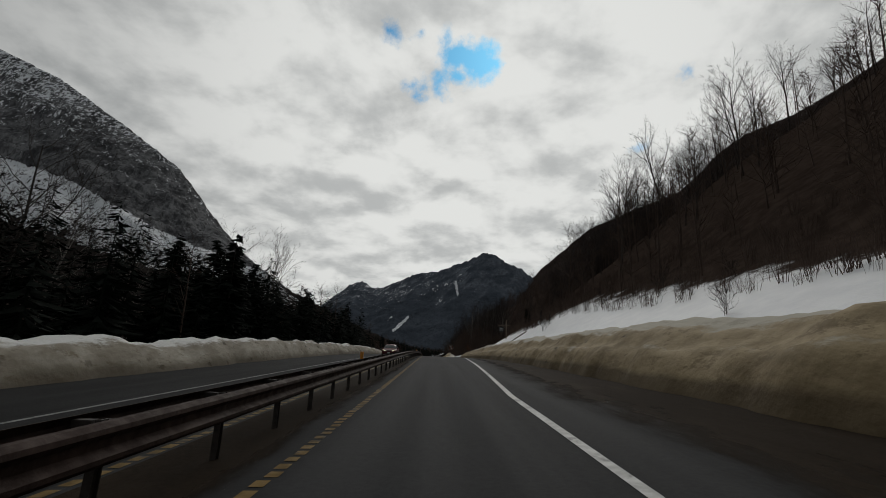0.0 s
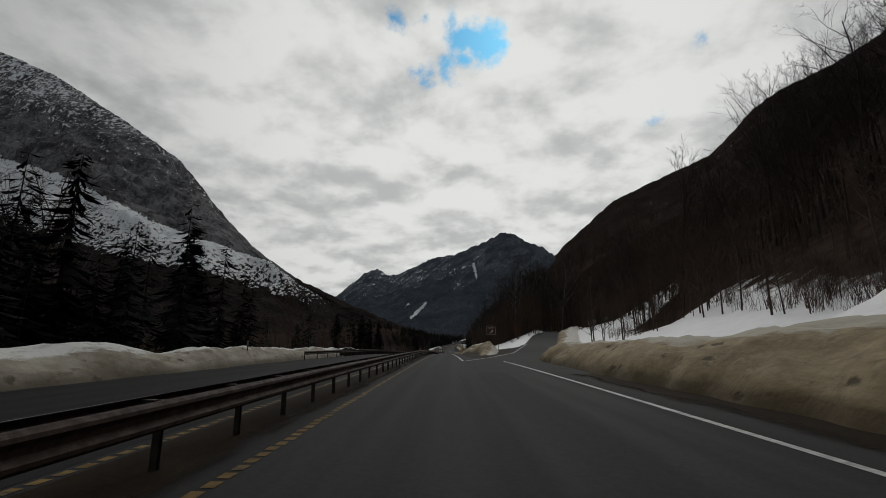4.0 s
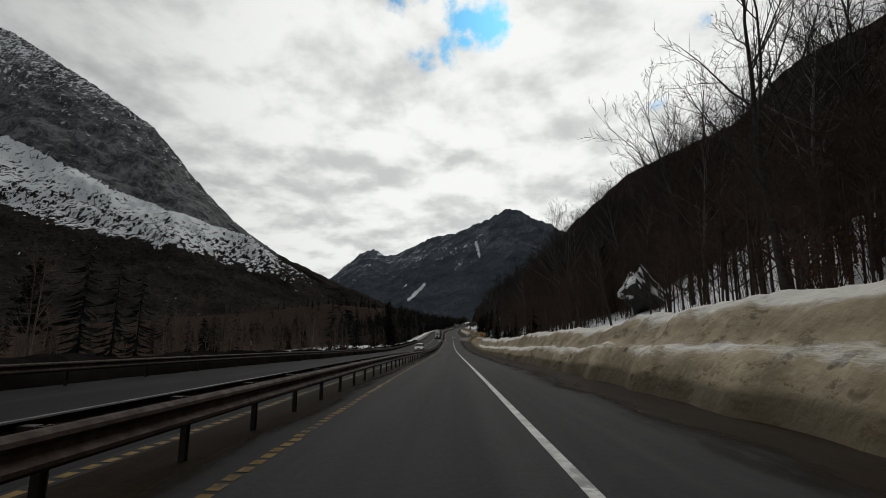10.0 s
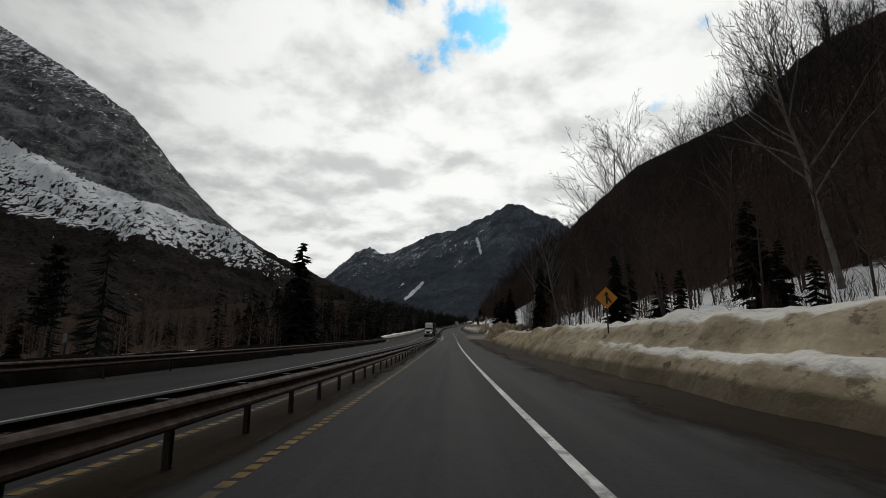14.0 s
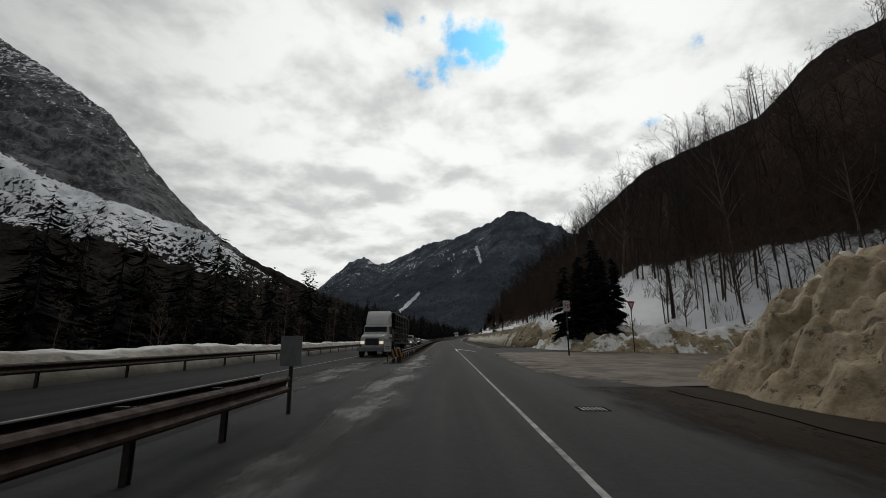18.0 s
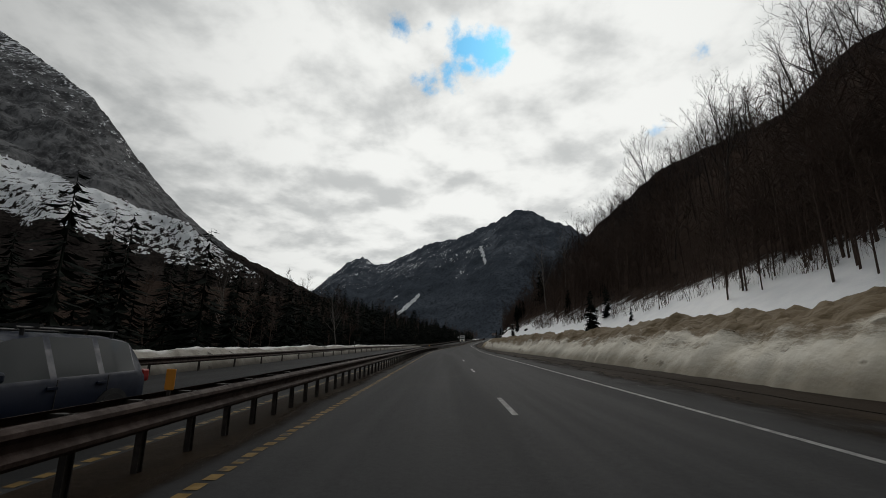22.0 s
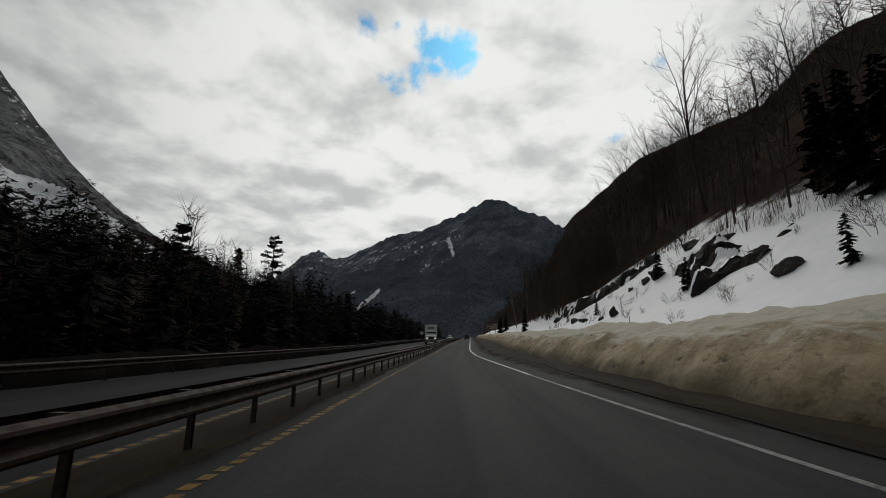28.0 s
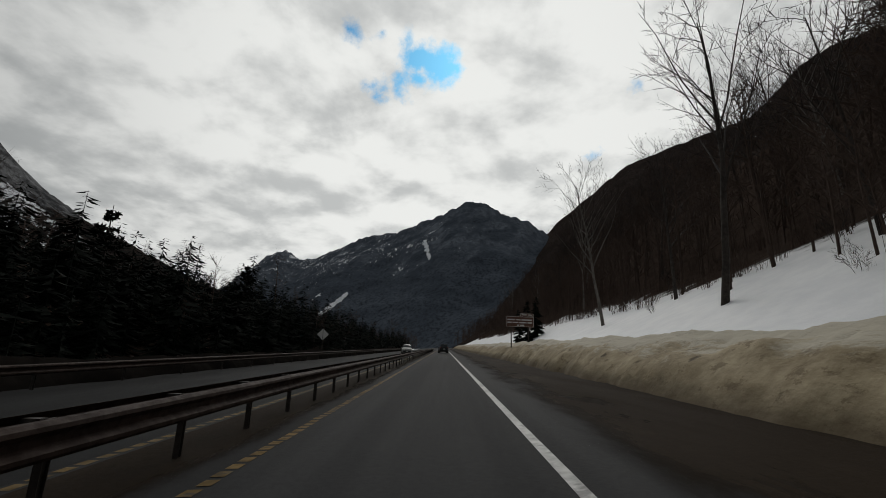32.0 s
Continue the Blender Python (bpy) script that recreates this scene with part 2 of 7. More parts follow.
def mountain_material(name, forest_low, forest_high, rock_low, rock_high, snow_scale, speckle, big=1.5, fine=2.2, relief=3.0):
    """Woods, bare rock and snow, laid out by the mesh's cover attribute (red: rock, green: snow)."""
    mat = bpy.data.materials.new(name)
    mat.use_nodes = True
    n = Nodes(mat.node_tree)
    bsdf = mat.node_tree.nodes["Principled BSDF"]
    place = n.add("ShaderNodeNewGeometry").outputs["Position"]
    cover = n.add("ShaderNodeAttribute")
    cover.attribute_name = "cover"
    red = n.add("ShaderNodeSeparateColor", Color=cover.outputs["Color"])
    woods = n.mix(n.span(n.noise(place, 0.012, 6.0, 0.65), 0.35, 0.65), rgb(*forest_low), rgb(*forest_high))
    woods = n.mix(n.span(n.noise(place, 0.16, 3.0, 0.7), 0.45, 0.62), woods, rgb(*[c * 0.7 for c in forest_low]))
    upright = n.vec("ADD", n.vec("MULTIPLY", place, (1.0, 0.6, 0.14)), n.vec("MULTIPLY", n.add("ShaderNodeTexNoise", Vector=place, Scale=0.03, Detail=2.0).outputs["Color"], (14.0, 14.0, 6.0)))
    slab = n.noise(n.vec("MULTIPLY", place, (1.0, 0.6, 0.5)), 0.018, 6.0, 0.6)
    grain = n.noise(upright, 0.11, 9.0, 0.76, 0.2)
    stone = n.mix(n.span(n.math("ADD", n.math("MULTIPLY", slab, 0.45), n.math("MULTIPLY", grain, 0.55)), 0.42, 0.59), rgb(*rock_low), rgb(*rock_high))
    ledge = n.span(n.noise(n.vec("MULTIPLY", place, (0.5, 0.5, 1.3)), 0.045, 8.0, 0.72, 0.3), 0.53, 0.60)
    stone = n.mix(n.math("MULTIPLY", ledge, 0.3), stone, rgb(*[c * 0.7 for c in rock_low]))
    rocky = n.span(n.math("ADD", red.outputs[0], n.math("MULTIPLY", n.math("SUBTRACT", n.noise(place, 0.02, 6.0, 0.65), 0.5), 1.2)), 0.4, 0.6)
    crack = n.span(n.noise(n.vec("MULTIPLY", place, (1.0, 0.8, 0.13)), 0.07, 7.0, 0.7, 0.3), 0.55, 0.59)
    stone = n.mix(n.math("MULTIPLY", crack, 0.6), stone, rgb(*[c * 0.55 for c in rock_low]))
    colour = n.mix(rocky, woods, stone)
    patch = n.math("ADD", n.math("MULTIPLY", n.math("SUBTRACT", n.noise(place, snow_scale, 7.0, 0.68, 0.4), 0.5), big), n.math("MULTIPLY", n.math("SUBTRACT", n.noise(n.vec("MULTIPLY", place, (1.25, 0.5, 0.5)), speckle, 4.0, 0.72), 0.5), fine))
    veins = n.span(n.noise(n.vec("MULTIPLY", place, (1.0, 1.0, 0.4)), 0.03, 6.0, 0.68, 0.5), 0.56, 0.60)
    patch = n.math("ADD", patch, n.math("MULTIPLY", n.math("MULTIPLY", rocky, veins), 0.4))
    snowy = n.span(n.math("ADD", red.outputs[1], patch), 0.48, 0.54)
    colour = n.mix(snowy, colour, rgb(0.80, 0.82, 0.84))
    n.put(bsdf.inputs["Base Color"], colour)
    bsdf.inputs["Roughness"].default_value = 0.95
    bsdf.inputs["Specular IOR Level"].default_value = 0.0
    lift = n.add("ShaderNodeBump", Strength=0.6, Distance=relief, Height=n.noise(n.vec("MULTIPLY", place, (1.0, 1.0, 0.5)), 0.2, 6.0, 0.75))
    n.put(bsdf.inputs["Normal"], lift.outputs[0])
    return mat


def forest_floor():
    """Snow that gives way to leaf litter and undergrowth where the woods begin."""
    mat = SNOW.copy()
    mat.name = "snowy_forest_floor"
    n = Nodes(mat.node_tree)
    bsdf = mat.node_tree.nodes["Principled BSDF"]
    clean = bsdf.inputs["Base Color"].links[0].from_socket
    place = n.add("ShaderNodeNewGeometry").outputs["Position"]
    cover = n.add("ShaderNodeAttribute")
    cover.attribute_name = "cover"
    litter = n.mix(n.span(n.noise(place, 0.6, 6.0, 0.65), 0.35, 0.65), rgb(0.036, 0.0258, 0.0208), rgb(0.063, 0.0455, 0.0365))
    woods = n.span(n.math("ADD", cover.outputs["Fac"], n.math("MULTIPLY", n.math("SUBTRACT", n.noise(place, 0.3, 7.0, 0.74), 0.5), 1.4)), 0.30, 0.60)
    n.put(bsdf.inputs["Base Color"], n.mix(woods, clean, litter))
    n.put(bsdf.inputs["Specular IOR Level"], n.span(woods, 0.0, 1.0, 0.3, 0.0))
    n.put(bsdf.inputs["Normal"].links[0].from_node.inputs["Strength"], n.span(woods, 0.0, 1.0, 0.5, 0.0))
    n.put(bsdf.inputs["Roughness"], n.span(woods, 0.0, 1.0, 0.6, 1.0))
    return mat


FOREST_FLOOR = forest_floor()


def bank_material(name, low, high, grit, top, start, rag=1.1, lay=(1.0, 0.42, 1.2), gritty=0.8, crumbs=0.2):
    """Ploughed snow: sandy and layered below, cleaner over the crest."""
    mat = bpy.data.materials.new(name)
    mat.use_nodes = True
    n = Nodes(mat.node_tree)
    bsdf = mat.node_tree.nodes["Principled BSDF"]
    place = n.add("ShaderNodeNewGeometry").outputs["Position"]
    cover = n.add("ShaderNodeAttribute")
    cover.attribute_name = "cover"
    layers = n.vec("MULTIPLY", place, lay)
    broad = n.span(n.noise(layers, 0.45, 4.0, 0.55, 0.2), 0.36, 0.64)
    tone = n.span(n.noise(layers, 1.7, 8.0, 0.72), 0.36, 0.64)
    colour = n.mix(n.math("ADD", n.math("MULTIPLY", tone, 0.5), n.math("MULTIPLY", broad, 0.5)), rgb(*low), rgb(*high))
    clods = n.span(n.noise(n.vec("ADD", layers, (7.0, 3.0, 1.0)), 1.5, 9.0, 0.76), 0.54, 0.62)
    colour = n.mix(n.math("MULTIPLY", clods, gritty), colour, rgb(*grit))
    runs = n.span(n.noise(n.vec("MULTIPLY", place, (1.0, 1.0, 0.22)), 1.3, 5.0, 0.6), 0.45, 0.68)
    colour = n.mix(n.math("MULTIPLY", runs, 0.35), colour, rgb(*grit))
    cell = n.add("ShaderNodeTexVoronoi", Vector=n.vec("ADD", n.vec("MULTIPLY", place, (1.0, 0.7, 1.1)), n.vec("MULTIPLY", n.add("ShaderNodeTexNoise", Vector=place, Scale=3.0, Detail=2.0).outputs["Color"], (0.4, 0.4, 0.4))), Scale=1.25)
    pick = n.add("ShaderNodeSeparateColor", Color=cell.outputs["Color"]).outputs[0]
    specks = n.math("MULTIPLY", n.span(cell.outputs["Distance"], 0.26, 0.10), n.span(pick, 0.52, 0.60))
    colour = n.mix(n.math("MULTIPLY", specks, 0.8), colour, rgb(*[c * 0.35 for c in grit]))
    fac = n.add("ShaderNodeSeparateColor", Color=cover.outputs["Color"]).outputs[0]
    ragged = n.math("MULTIPLY", n.math("SUBTRACT", n.noise(n.vec("MULTIPLY", place, (1.0, 0.33, 1.0)), 0.9, 8.0, 0.72), 0.5), rag)
    clean = n.span(n.math("ADD", fac, ragged), start, start + 0.16)
    crest = n.mix(n.math("MULTIPLY", n.math("MULTIPLY", clods, gritty), 0.6), rgb(*top), rgb(*[c * 0.5 for c in top]))
    # road dirt thrown against the foot, and stones and lumps frozen into the face
    lip = n.span(n.math("ADD", fac, n.math("MULTIPLY", ragged, 0.16)), 0.13, 0.0)
    colour = n.mix(n.math("MULTIPLY", lip, 0.8), colour, rgb(*[c * 0.55 for c in grit]))
    n.put(bsdf.inputs["Base Color"], n.mix(clean, colour, crest))
    bsdf.inputs["Roughness"].default_value = 0.8
    bsdf.inputs["Specular IOR Level"].default_value = 0.15
    height = n.math("SUBTRACT", n.math("ADD", n.math("MULTIPLY", n.noise(place, 1.1, 3.0, 0.5), 0.8), n.math("MULTIPLY", n.noise(place, 5.0, 5.0, 0.6), 0.28)), n.math("MULTIPLY", specks, 0.25))
    rubble = n.add("ShaderNodeTexVoronoi", Vector=n.vec("ADD", place, n.vec("MULTIPLY", n.add("ShaderNodeTexNoise", Vector=place, Scale=2.0, Detail=3.0).outputs["Color"], (0.5, 0.5, 0.5))), Scale=2.6).outputs["Distance"]
    height = n.math("SUBTRACT", height, n.math("MULTIPLY", n.math("MULTIPLY", clean, rubble), crumbs))
    lift = n.add("ShaderNodeBump", Strength=0.25 + 0.3 * gritty, Distance=0.16, Height=height)
    n.put(bsdf.inputs["Normal"], lift.outputs[0])
    return mat


BANK_DIRTY = bank_material("sandy_bank", (0.191, 0.142, 0.077), (0.392, 0.308, 0.187), (0.127, 0.090, 0.047), (0.46, 0.425, 0.35), 0.42, 0.9, (1.0, 0.6, 1.2), 0.55)
BANK_CLEAN = bank_material("snow_topped_bank", (0.23, 0.178, 0.108), (0.47, 0.39, 0.265), (0.15, 0.112, 0.066), (0.72, 0.69, 0.63), 0.36, 0.8, (1.0, 0.7, 1.2), 0.95, 0.6)
BANK_CRUST = bank_material("brown_crested_bank", (0.58, 0.53, 0.44), (0.74, 0.70, 0.61), (0.44, 0.38, 0.28), (0.17, 0.125, 0.072), 0.17, 0.7, (1.0, 0.7, 1.2), 0.5, 1.1)
BANK_WALL = bank_material("tall_sandy_bank", (0.235, 0.183, 0.107), (0.455, 0.375, 0.245), (0.145, 0.105, 0.058), (0.50, 0.455, 0.365), 0.26, 1.0, (1.3, 0.9, 1.3), 0.7, 0.5)
BANK_RAIL = bank_material("rail_side_bank", (0.16, 0.145, 0.12), (0.36, 0.34, 0.30), (0.10, 0.085, 0.065), (0.68, 0.68, 0.66), 0.30, 0.5, (1.0, 0.6, 1.2), 0.4)
# for the added berm: near-black, so the gap under the rail beam is dark
BERM = surface("near_black_berm", (0.006, 0.0054, 0.005), (0.015, 0.013, 0.0115), 1.2, 0.9, 0.8, 6.0, third=(0.02, 0.018, 0.016), spec=0.0, depth=0.05)
MOUND = bank_material("brown_snow_mound", (0.180, 0.130, 0.070), (0.400, 0.320, 0.210), (0.095, 0.069, 0.040), (0.52, 0.47, 0.38), 0.62, 1.3, (2.2, 1.8, 2.2), 1.0)
PILE = bank_material("broken_snow_heap", (0.180, 0.135, 0.075), (0.424, 0.345, 0.224), (0.117, 0.086, 0.048), (0.74, 0.73, 0.70), 0.37, 1.3, (1.8, 1.4, 1.8), 1.0)
BANK_LEFT = bank_material("grey_bank", (0.20, 0.175, 0.135), (0.42, 0.39, 0.33), (0.16, 0.13, 0.088), (0.68, 0.68, 0.66), 0.30)
CLIFF = mountain_material("cliff_mountain", (0.025, 0.0213, 0.0198), (0.045, 0.0380, 0.0343), (0.066, 0.066, 0.069), (0.215, 0.216, 0.220), 0.016, 0.115, 1.3, 4.2)
# distance haze is put into the peak's bluer, paler woods and rock
PEAK = mountain_material("hazed_far_peak", (0.068, 0.080, 0.098), (0.098, 0.113, 0.135), (0.085, 0.098, 0.118), (0.155, 0.172, 0.198), 0.012, 0.13, 1.2, 2.4, 1.5)
RIDGE = mountain_material("wooded_ridge", (0.032, 0.0252, 0.0226), (0.058, 0.0455, 0.0405), (0.034, 0.033, 0.033), (0.075, 0.075, 0.077), 0.012, 0.10, 1.5, 2.4, 5.0)


# ---- plan of the road: y, x of the yellow line, height, cross fall in degrees ----
ROAD = ((0, -1.60, 0.00, 2.27), (40, -2.25, 0.93, 1.22), (80, -3.62, 1.25, 0.06), (120, -5.01, 1.12, -0.14), (160, -6.59, 0.62, -0.43), (200, -8.26, -0.27, -0.25), (240, -9.69, -1.57, -0.16), (280, -10.92, -3.24, -0.22), (320, -12.24, -4.72, -0.29), (360, -13.56, -5.44, -0.33), (400, -14.69, -5.77, -0.25), (440, -16.05, -5.54, 0.05), (480, -17.63, -5.06, 0.51), (520, -19.17, -4.56, 0.99), (560, -20.35, -4.09, 0.79), (600, -20.11, -3.64, 0.62), (640, -18.82, -3.09, 0.69), (680, -15.72, -2.11, 1.27), (720, -11.96, -0.67, 1.79))
STATION, LINE_X, LINE_Z, FALL = (np.array(c, float) for c in zip(*ROAD))


def curve(y, values, before, after):
    """Smooth value along the road (cubic through the stations), with straight runs at both ends."""
    y = float(y)
    if y <= 0:
        return values[0] + before * y
    if y >= 720:
        run = min(y - 720, 330)
        return values[-1] + after * run
    i = min(int(y // 40), len(values) - 2)
    f = (y - 40 * i) / 40
    p1, p2 = values[i], values[i + 1]
    p0 = values[i - 1] if i else p1 - 40 * before
    p3 = values[i + 2] if i + 2 < len(values) else p2 + 40 * after
    return 0.5 * (2 * p1 + (p2 - p0) * f + (2 * p0 - 5 * p1 + 4 * p2 - p3) * f * f + (3 * p1 - p0 - 3 * p2 + p3) * f ** 3)


def line_x(y):
    return curve(y, LINE_X, -0.004, 0.095)


def line_z(y):
    return curve(y, LINE_Z, 0.028, 0.03)


def cross(y):
    return math.tan(radians(curve(y, FALL, 0, 0)))


def step(v, *pairs):
    """Straight runs between pairs (place, value)."""
    return float(np.interp(v, [p[0] for p in pairs], [p[1] for p in pairs]))


def road_z(y, u):
    return line_z(y) + cross(y) * max(-12, min(12, u))


def at(y, u, v=0.0):
    """World place from the distance along the road, the distance right of the yellow line and the height over the road."""
    return Vector((line_x(y) + u, y, road_z(y, u) + v))


def edge_right(y):
    """The white edge line."""
    return step(y, (-200, 3.52), (12, 3.52), (45, 4.9), (75, 6.8), (128, 6.9), (128.1, 3.55), (466, 3.55), (466.1, 7.3), (610, 7.3), (634, 6.4), (653, 5.15), (667, 4.0), (680, 3.58), (2000, 3.58))


RAMP = ((110, 6.0, 0), (128, 7.0, 0), (141, 9.7, 0), (157, 14.6, 0.4), (176, 20, 2.0), (195, 25, 4.2), (230, 36, 7), (280, 55, 10), (330, 80, 12))


def ramp_u(y):
    return step(y, *[(r[0], r[1]) for r in RAMP])


def ramp_v(y):
    return step(y, *[(r[0], r[2]) for r in RAMP])


def bank_right(y):
    """The foot of the ploughed snow, or of the rising ground."""
    if 100 < y < 150:
        return max(8.9, ramp_u(y) + 2.9)
    return step(y, (-200, 8.0), (40, 8.0), (100, 8.9), (149.9, 8.9), (150, 6.5), (165, 7.2), (190, 7.5), (300, 8.0), (385, 9.6), (418, 11), (428, 30), (448, 30), (458, 18), (470, 13.4), (480, 12.3), (540, 12.0), (575, 11.0), (640, 9.0), (720, 8.2), (2000, 8.2))


def bumpy(x, y, z=0.0, octaves=4):
    return noise.fractal(Vector((x, y, z)), 0.9, 2.1, octaves)


def ground_z(y, u):
    """Height of the ground over the road's level at u."""
    if u > 0:
        b = bank_right(y)
        k = step(y, (-200, 1.0), (20, 1.1), (60, 1.5), (105, 1.4), (130, 0.8), (420, 0.8), (470, 1.0), (500, 1.4), (600, 1.6), (670, 1.8), (700, 1.4), (760, 1.1), (2000, 1.1))
        d = u - b
        if d <= 1.1:
            return -0.05
        h = k * step(d, (1.1, 0), (3, 1.0), (6, 1.9), (12, 4.6), (20, 8.2)) + step(d, (20, 0), (80, 48), (130, 74), (200, 95), (400, 125), (800, 135))
        h += min(d, 60) * 0.03 * bumpy(y * 0.04, u * 0.06)
        if 140 < y < 172 and u < ramp_u(y):
            f = max(0.0, (u - 4.5) / (ramp_u(y) - 7.3))
            return -0.06 + ramp_v(y) * min(1.0, f) - 0.03
        if 105 < y < 330:
            away = abs(u - ramp_u(y)) - 3.4
            h = min(h, ramp_v(y) - 0.08 + max(0.0, step(away, (0, 0), (10, 2.2), (16, 4.2), (40, 20), (100, 62))))
        return -0.05 + h
    d = -u - 10.5
    if d <= 0:
        return -0.05
    k = step(y, (-200, 0.2), (150, 0.25), (390, 0.25), (450, 0.4), (2000, 0.5))
    return -0.05 + k * step(d, (0, 0), (8, -1.5), (25, -4.0), (60, -6.0), (200, -8), (3000, -8)) + step(y, (610, 0), (670, 1), (760, 1), (860, 0.5), (1000, 0.2)) * step(d, (4, 0), (12, 2), (25, 7), (65, 22), (120, 28), (300, 10), (800, 0)) + min(d, 60) * 0.012 * bumpy(y * 0.04, u * 0.06)


def bare_edge(y):
    """How far past the bank's foot the open snow reaches."""
    return step(y, (-200, 13), (100, 13.5), (140, 22), (166, 24), (186, 44), (218, 58), (232, 18), (250, 20), (262, 29), (284, 24), (294, 18), (304, 17), (425, 21), (440, 27), (484, 24), (496, 15), (515, 13), (545, 10.5), (580, 10.5), (600, 12.5), (625, 11.5), (640, 12), (650, 14.5), (664, 16), (690, 15.5), (697, 14), (710, 21), (732, 21), (750, 15), (2000, 14))


# ---- mesh helpers ----
def link(name, verts, faces, material, parent=None, label="", smooth=False, slots=None):
    me = bpy.data.meshes.new(name)
    me.from_pydata([tuple(v) for v in verts], [], faces)
    for m in material if isinstance(material, (list, tuple)) else (material,):
        me.materials.append(m)
    if slots:
        me.polygons.foreach_set("material_index", slots)
    if smooth:
        me.polygons.foreach_set("use_smooth", [True] * len(me.polygons))
    me.update()
    ob = new(name, me)
    ob.parent = parent
    if label:
        ob["label"] = label
    return ob


def part(name, bm, material, parent=None, label="", smooth=False):
    me = bpy.data.meshes.new(name)
    bm.to_mesh(me)
    bm.free()
    me.materials.append(material)
    if smooth:
        me.polygons.foreach_set("use_smooth", [True] * len(me.polygons))
    ob = new(name, me)
    ob.parent = parent
    if label:
        ob["label"] = label
    return ob


def box(bm, x0, x1, y0, y1, z0, z1, bevel=0.0, taper=1.0):
    made = bmesh.ops.create_cube(bm, size=1)["verts"]
    cx, cy = (x0 + x1) / 2, (y0 + y1) / 2
    for v in made:
        k = taper if v.co.z > 0 else 1.0
        v.co = Vector((cx + v.co.x * (x1 - x0) * k, cy + v.co.y * (y1 - y0) * k, (z0 + z1) / 2 + v.co.z * (z1 - z0)))
    if bevel:
        edges = list({e for v in made for e in v.link_edges})
        bmesh.ops.bevel(bm, geom=edges, offset=bevel, segments=2, affect="EDGES", profile=0.5)
    return bm


def cyl(bm, p, q, r0, r1=None, sides=12):
    p, q = Vector(p), Vector(q)
    d = q - p
    m = Matrix.Translation((p + q) / 2) @ d.to_track_quat("Z", "Y").to_matrix().to_4x4()
    bmesh.ops.create_cone(bm, cap_ends=True, segments=sides, radius1=r0, radius2=r0 if r1 is None else r1, depth=d.length, matrix=m)
    return bm


class Shape:
    """Vertices and faces gathered for one mesh."""

    def __init__(self):
        self.verts, self.faces = [], []

    def tube(self, points, radii, sides=5, cap=True):
        base = len(self.verts)
        side = Vector((1, 0, 0))
        for i, (p, r) in enumerate(zip(points, radii)):
            d = (points[min(i + 1, len(points) - 1)] - points[max(i - 1, 0)]).normalized()
            a = d.cross(side if abs(d.x) < 0.9 else Vector((0, 1, 0))).normalized()
            b = d.cross(a)
            for k in range(sides):
                w = 2 * math.pi * k / sides
                self.verts.append(p + (a * math.cos(w) + b * math.sin(w)) * r)
        for i in range(len(points) - 1):
            for k in range(sides):
                self.faces.append((base + i * sides + k, base + i * sides + (k + 1) % sides, base + (i + 1) * sides + (k + 1) % sides, base + (i + 1) * sides + k))
        if cap:
            self.faces.append(tuple(base + (len(points) - 1) * sides + k for k in range(sides)))

    def quad(self, a, b, c, d):
        n = len(self.verts)
        self.verts += [a, b, c, d]
        self.faces.append((n, n + 1, n + 2, n + 3))

    def tri(self, a, b, c):
        n = len(self.verts)
        self.verts += [a, b, c]
        self.faces.append((n, n + 1, n + 2))


def sheet(rows, columns):
    """Faces of a grid of that many rows and columns."""
    return [(r * columns + c, r * columns + c + 1, (r + 1) * columns + c + 1, (r + 1) * columns + c) for r in range(rows - 1) for c in range(columns - 1)]


# ---- ground, road and ploughed snow ----
def build_ground():
    ys = list(np.arange(-160, 1000, 4.0)) + [1010, 1040, 1080, 1150, 1250, 1400, 1600, 1900, 2400, 3200, 4400]
    us = [-3000, -1500, -800, -400, -220, -130, -90, -65, -50, -40, -32, -26, -21, -17, -14, -12, -10.5, -6, 0, 4]
    us += list(np.arange(5, 34, 1.0)) + [35, 37.5, 40, 43, 47, 52, 58, 65, 74, 85, 98, 115, 140, 175, 220, 300, 420, 800, 1600, 3000]
    verts = []
    for y in ys:
        far = max(0.0, min(1.0, (y - 1000) / 300))
        for u in us:
            p = at(y, u, ground_z(y, u))
            p.z = p.z * (1 - far) + (line_z(1050) - 6) * far if u > 0 else p.z
            verts.append(p)
    ob = link("ground", verts, sheet(len(ys), len(us)), FOREST_FLOOR, smooth=True)
    layer = ob.data.color_attributes.new("cover", "FLOAT_COLOR", "POINT")
    tone = []
    for y in ys:
        bare = bare_edge(y)
        for u in us:
            d = u - bank_right(y)
            f = step(d, (bare - 3, 0), (bare + 5, 1.15)) if u > 0 else (step(-u, (10.4, 0.6), (14, 0.3), (34, 0.34), (70, 1.1)) if 170 < y < 400 else step(-u, (13, 0), (22, 1)))
            tone += [f, f, f, 1.0]
    layer.data.foreach_set("color", tone)
    tagged(ob, "snow-covered valley floor and hillside", "ground", kind="structure")


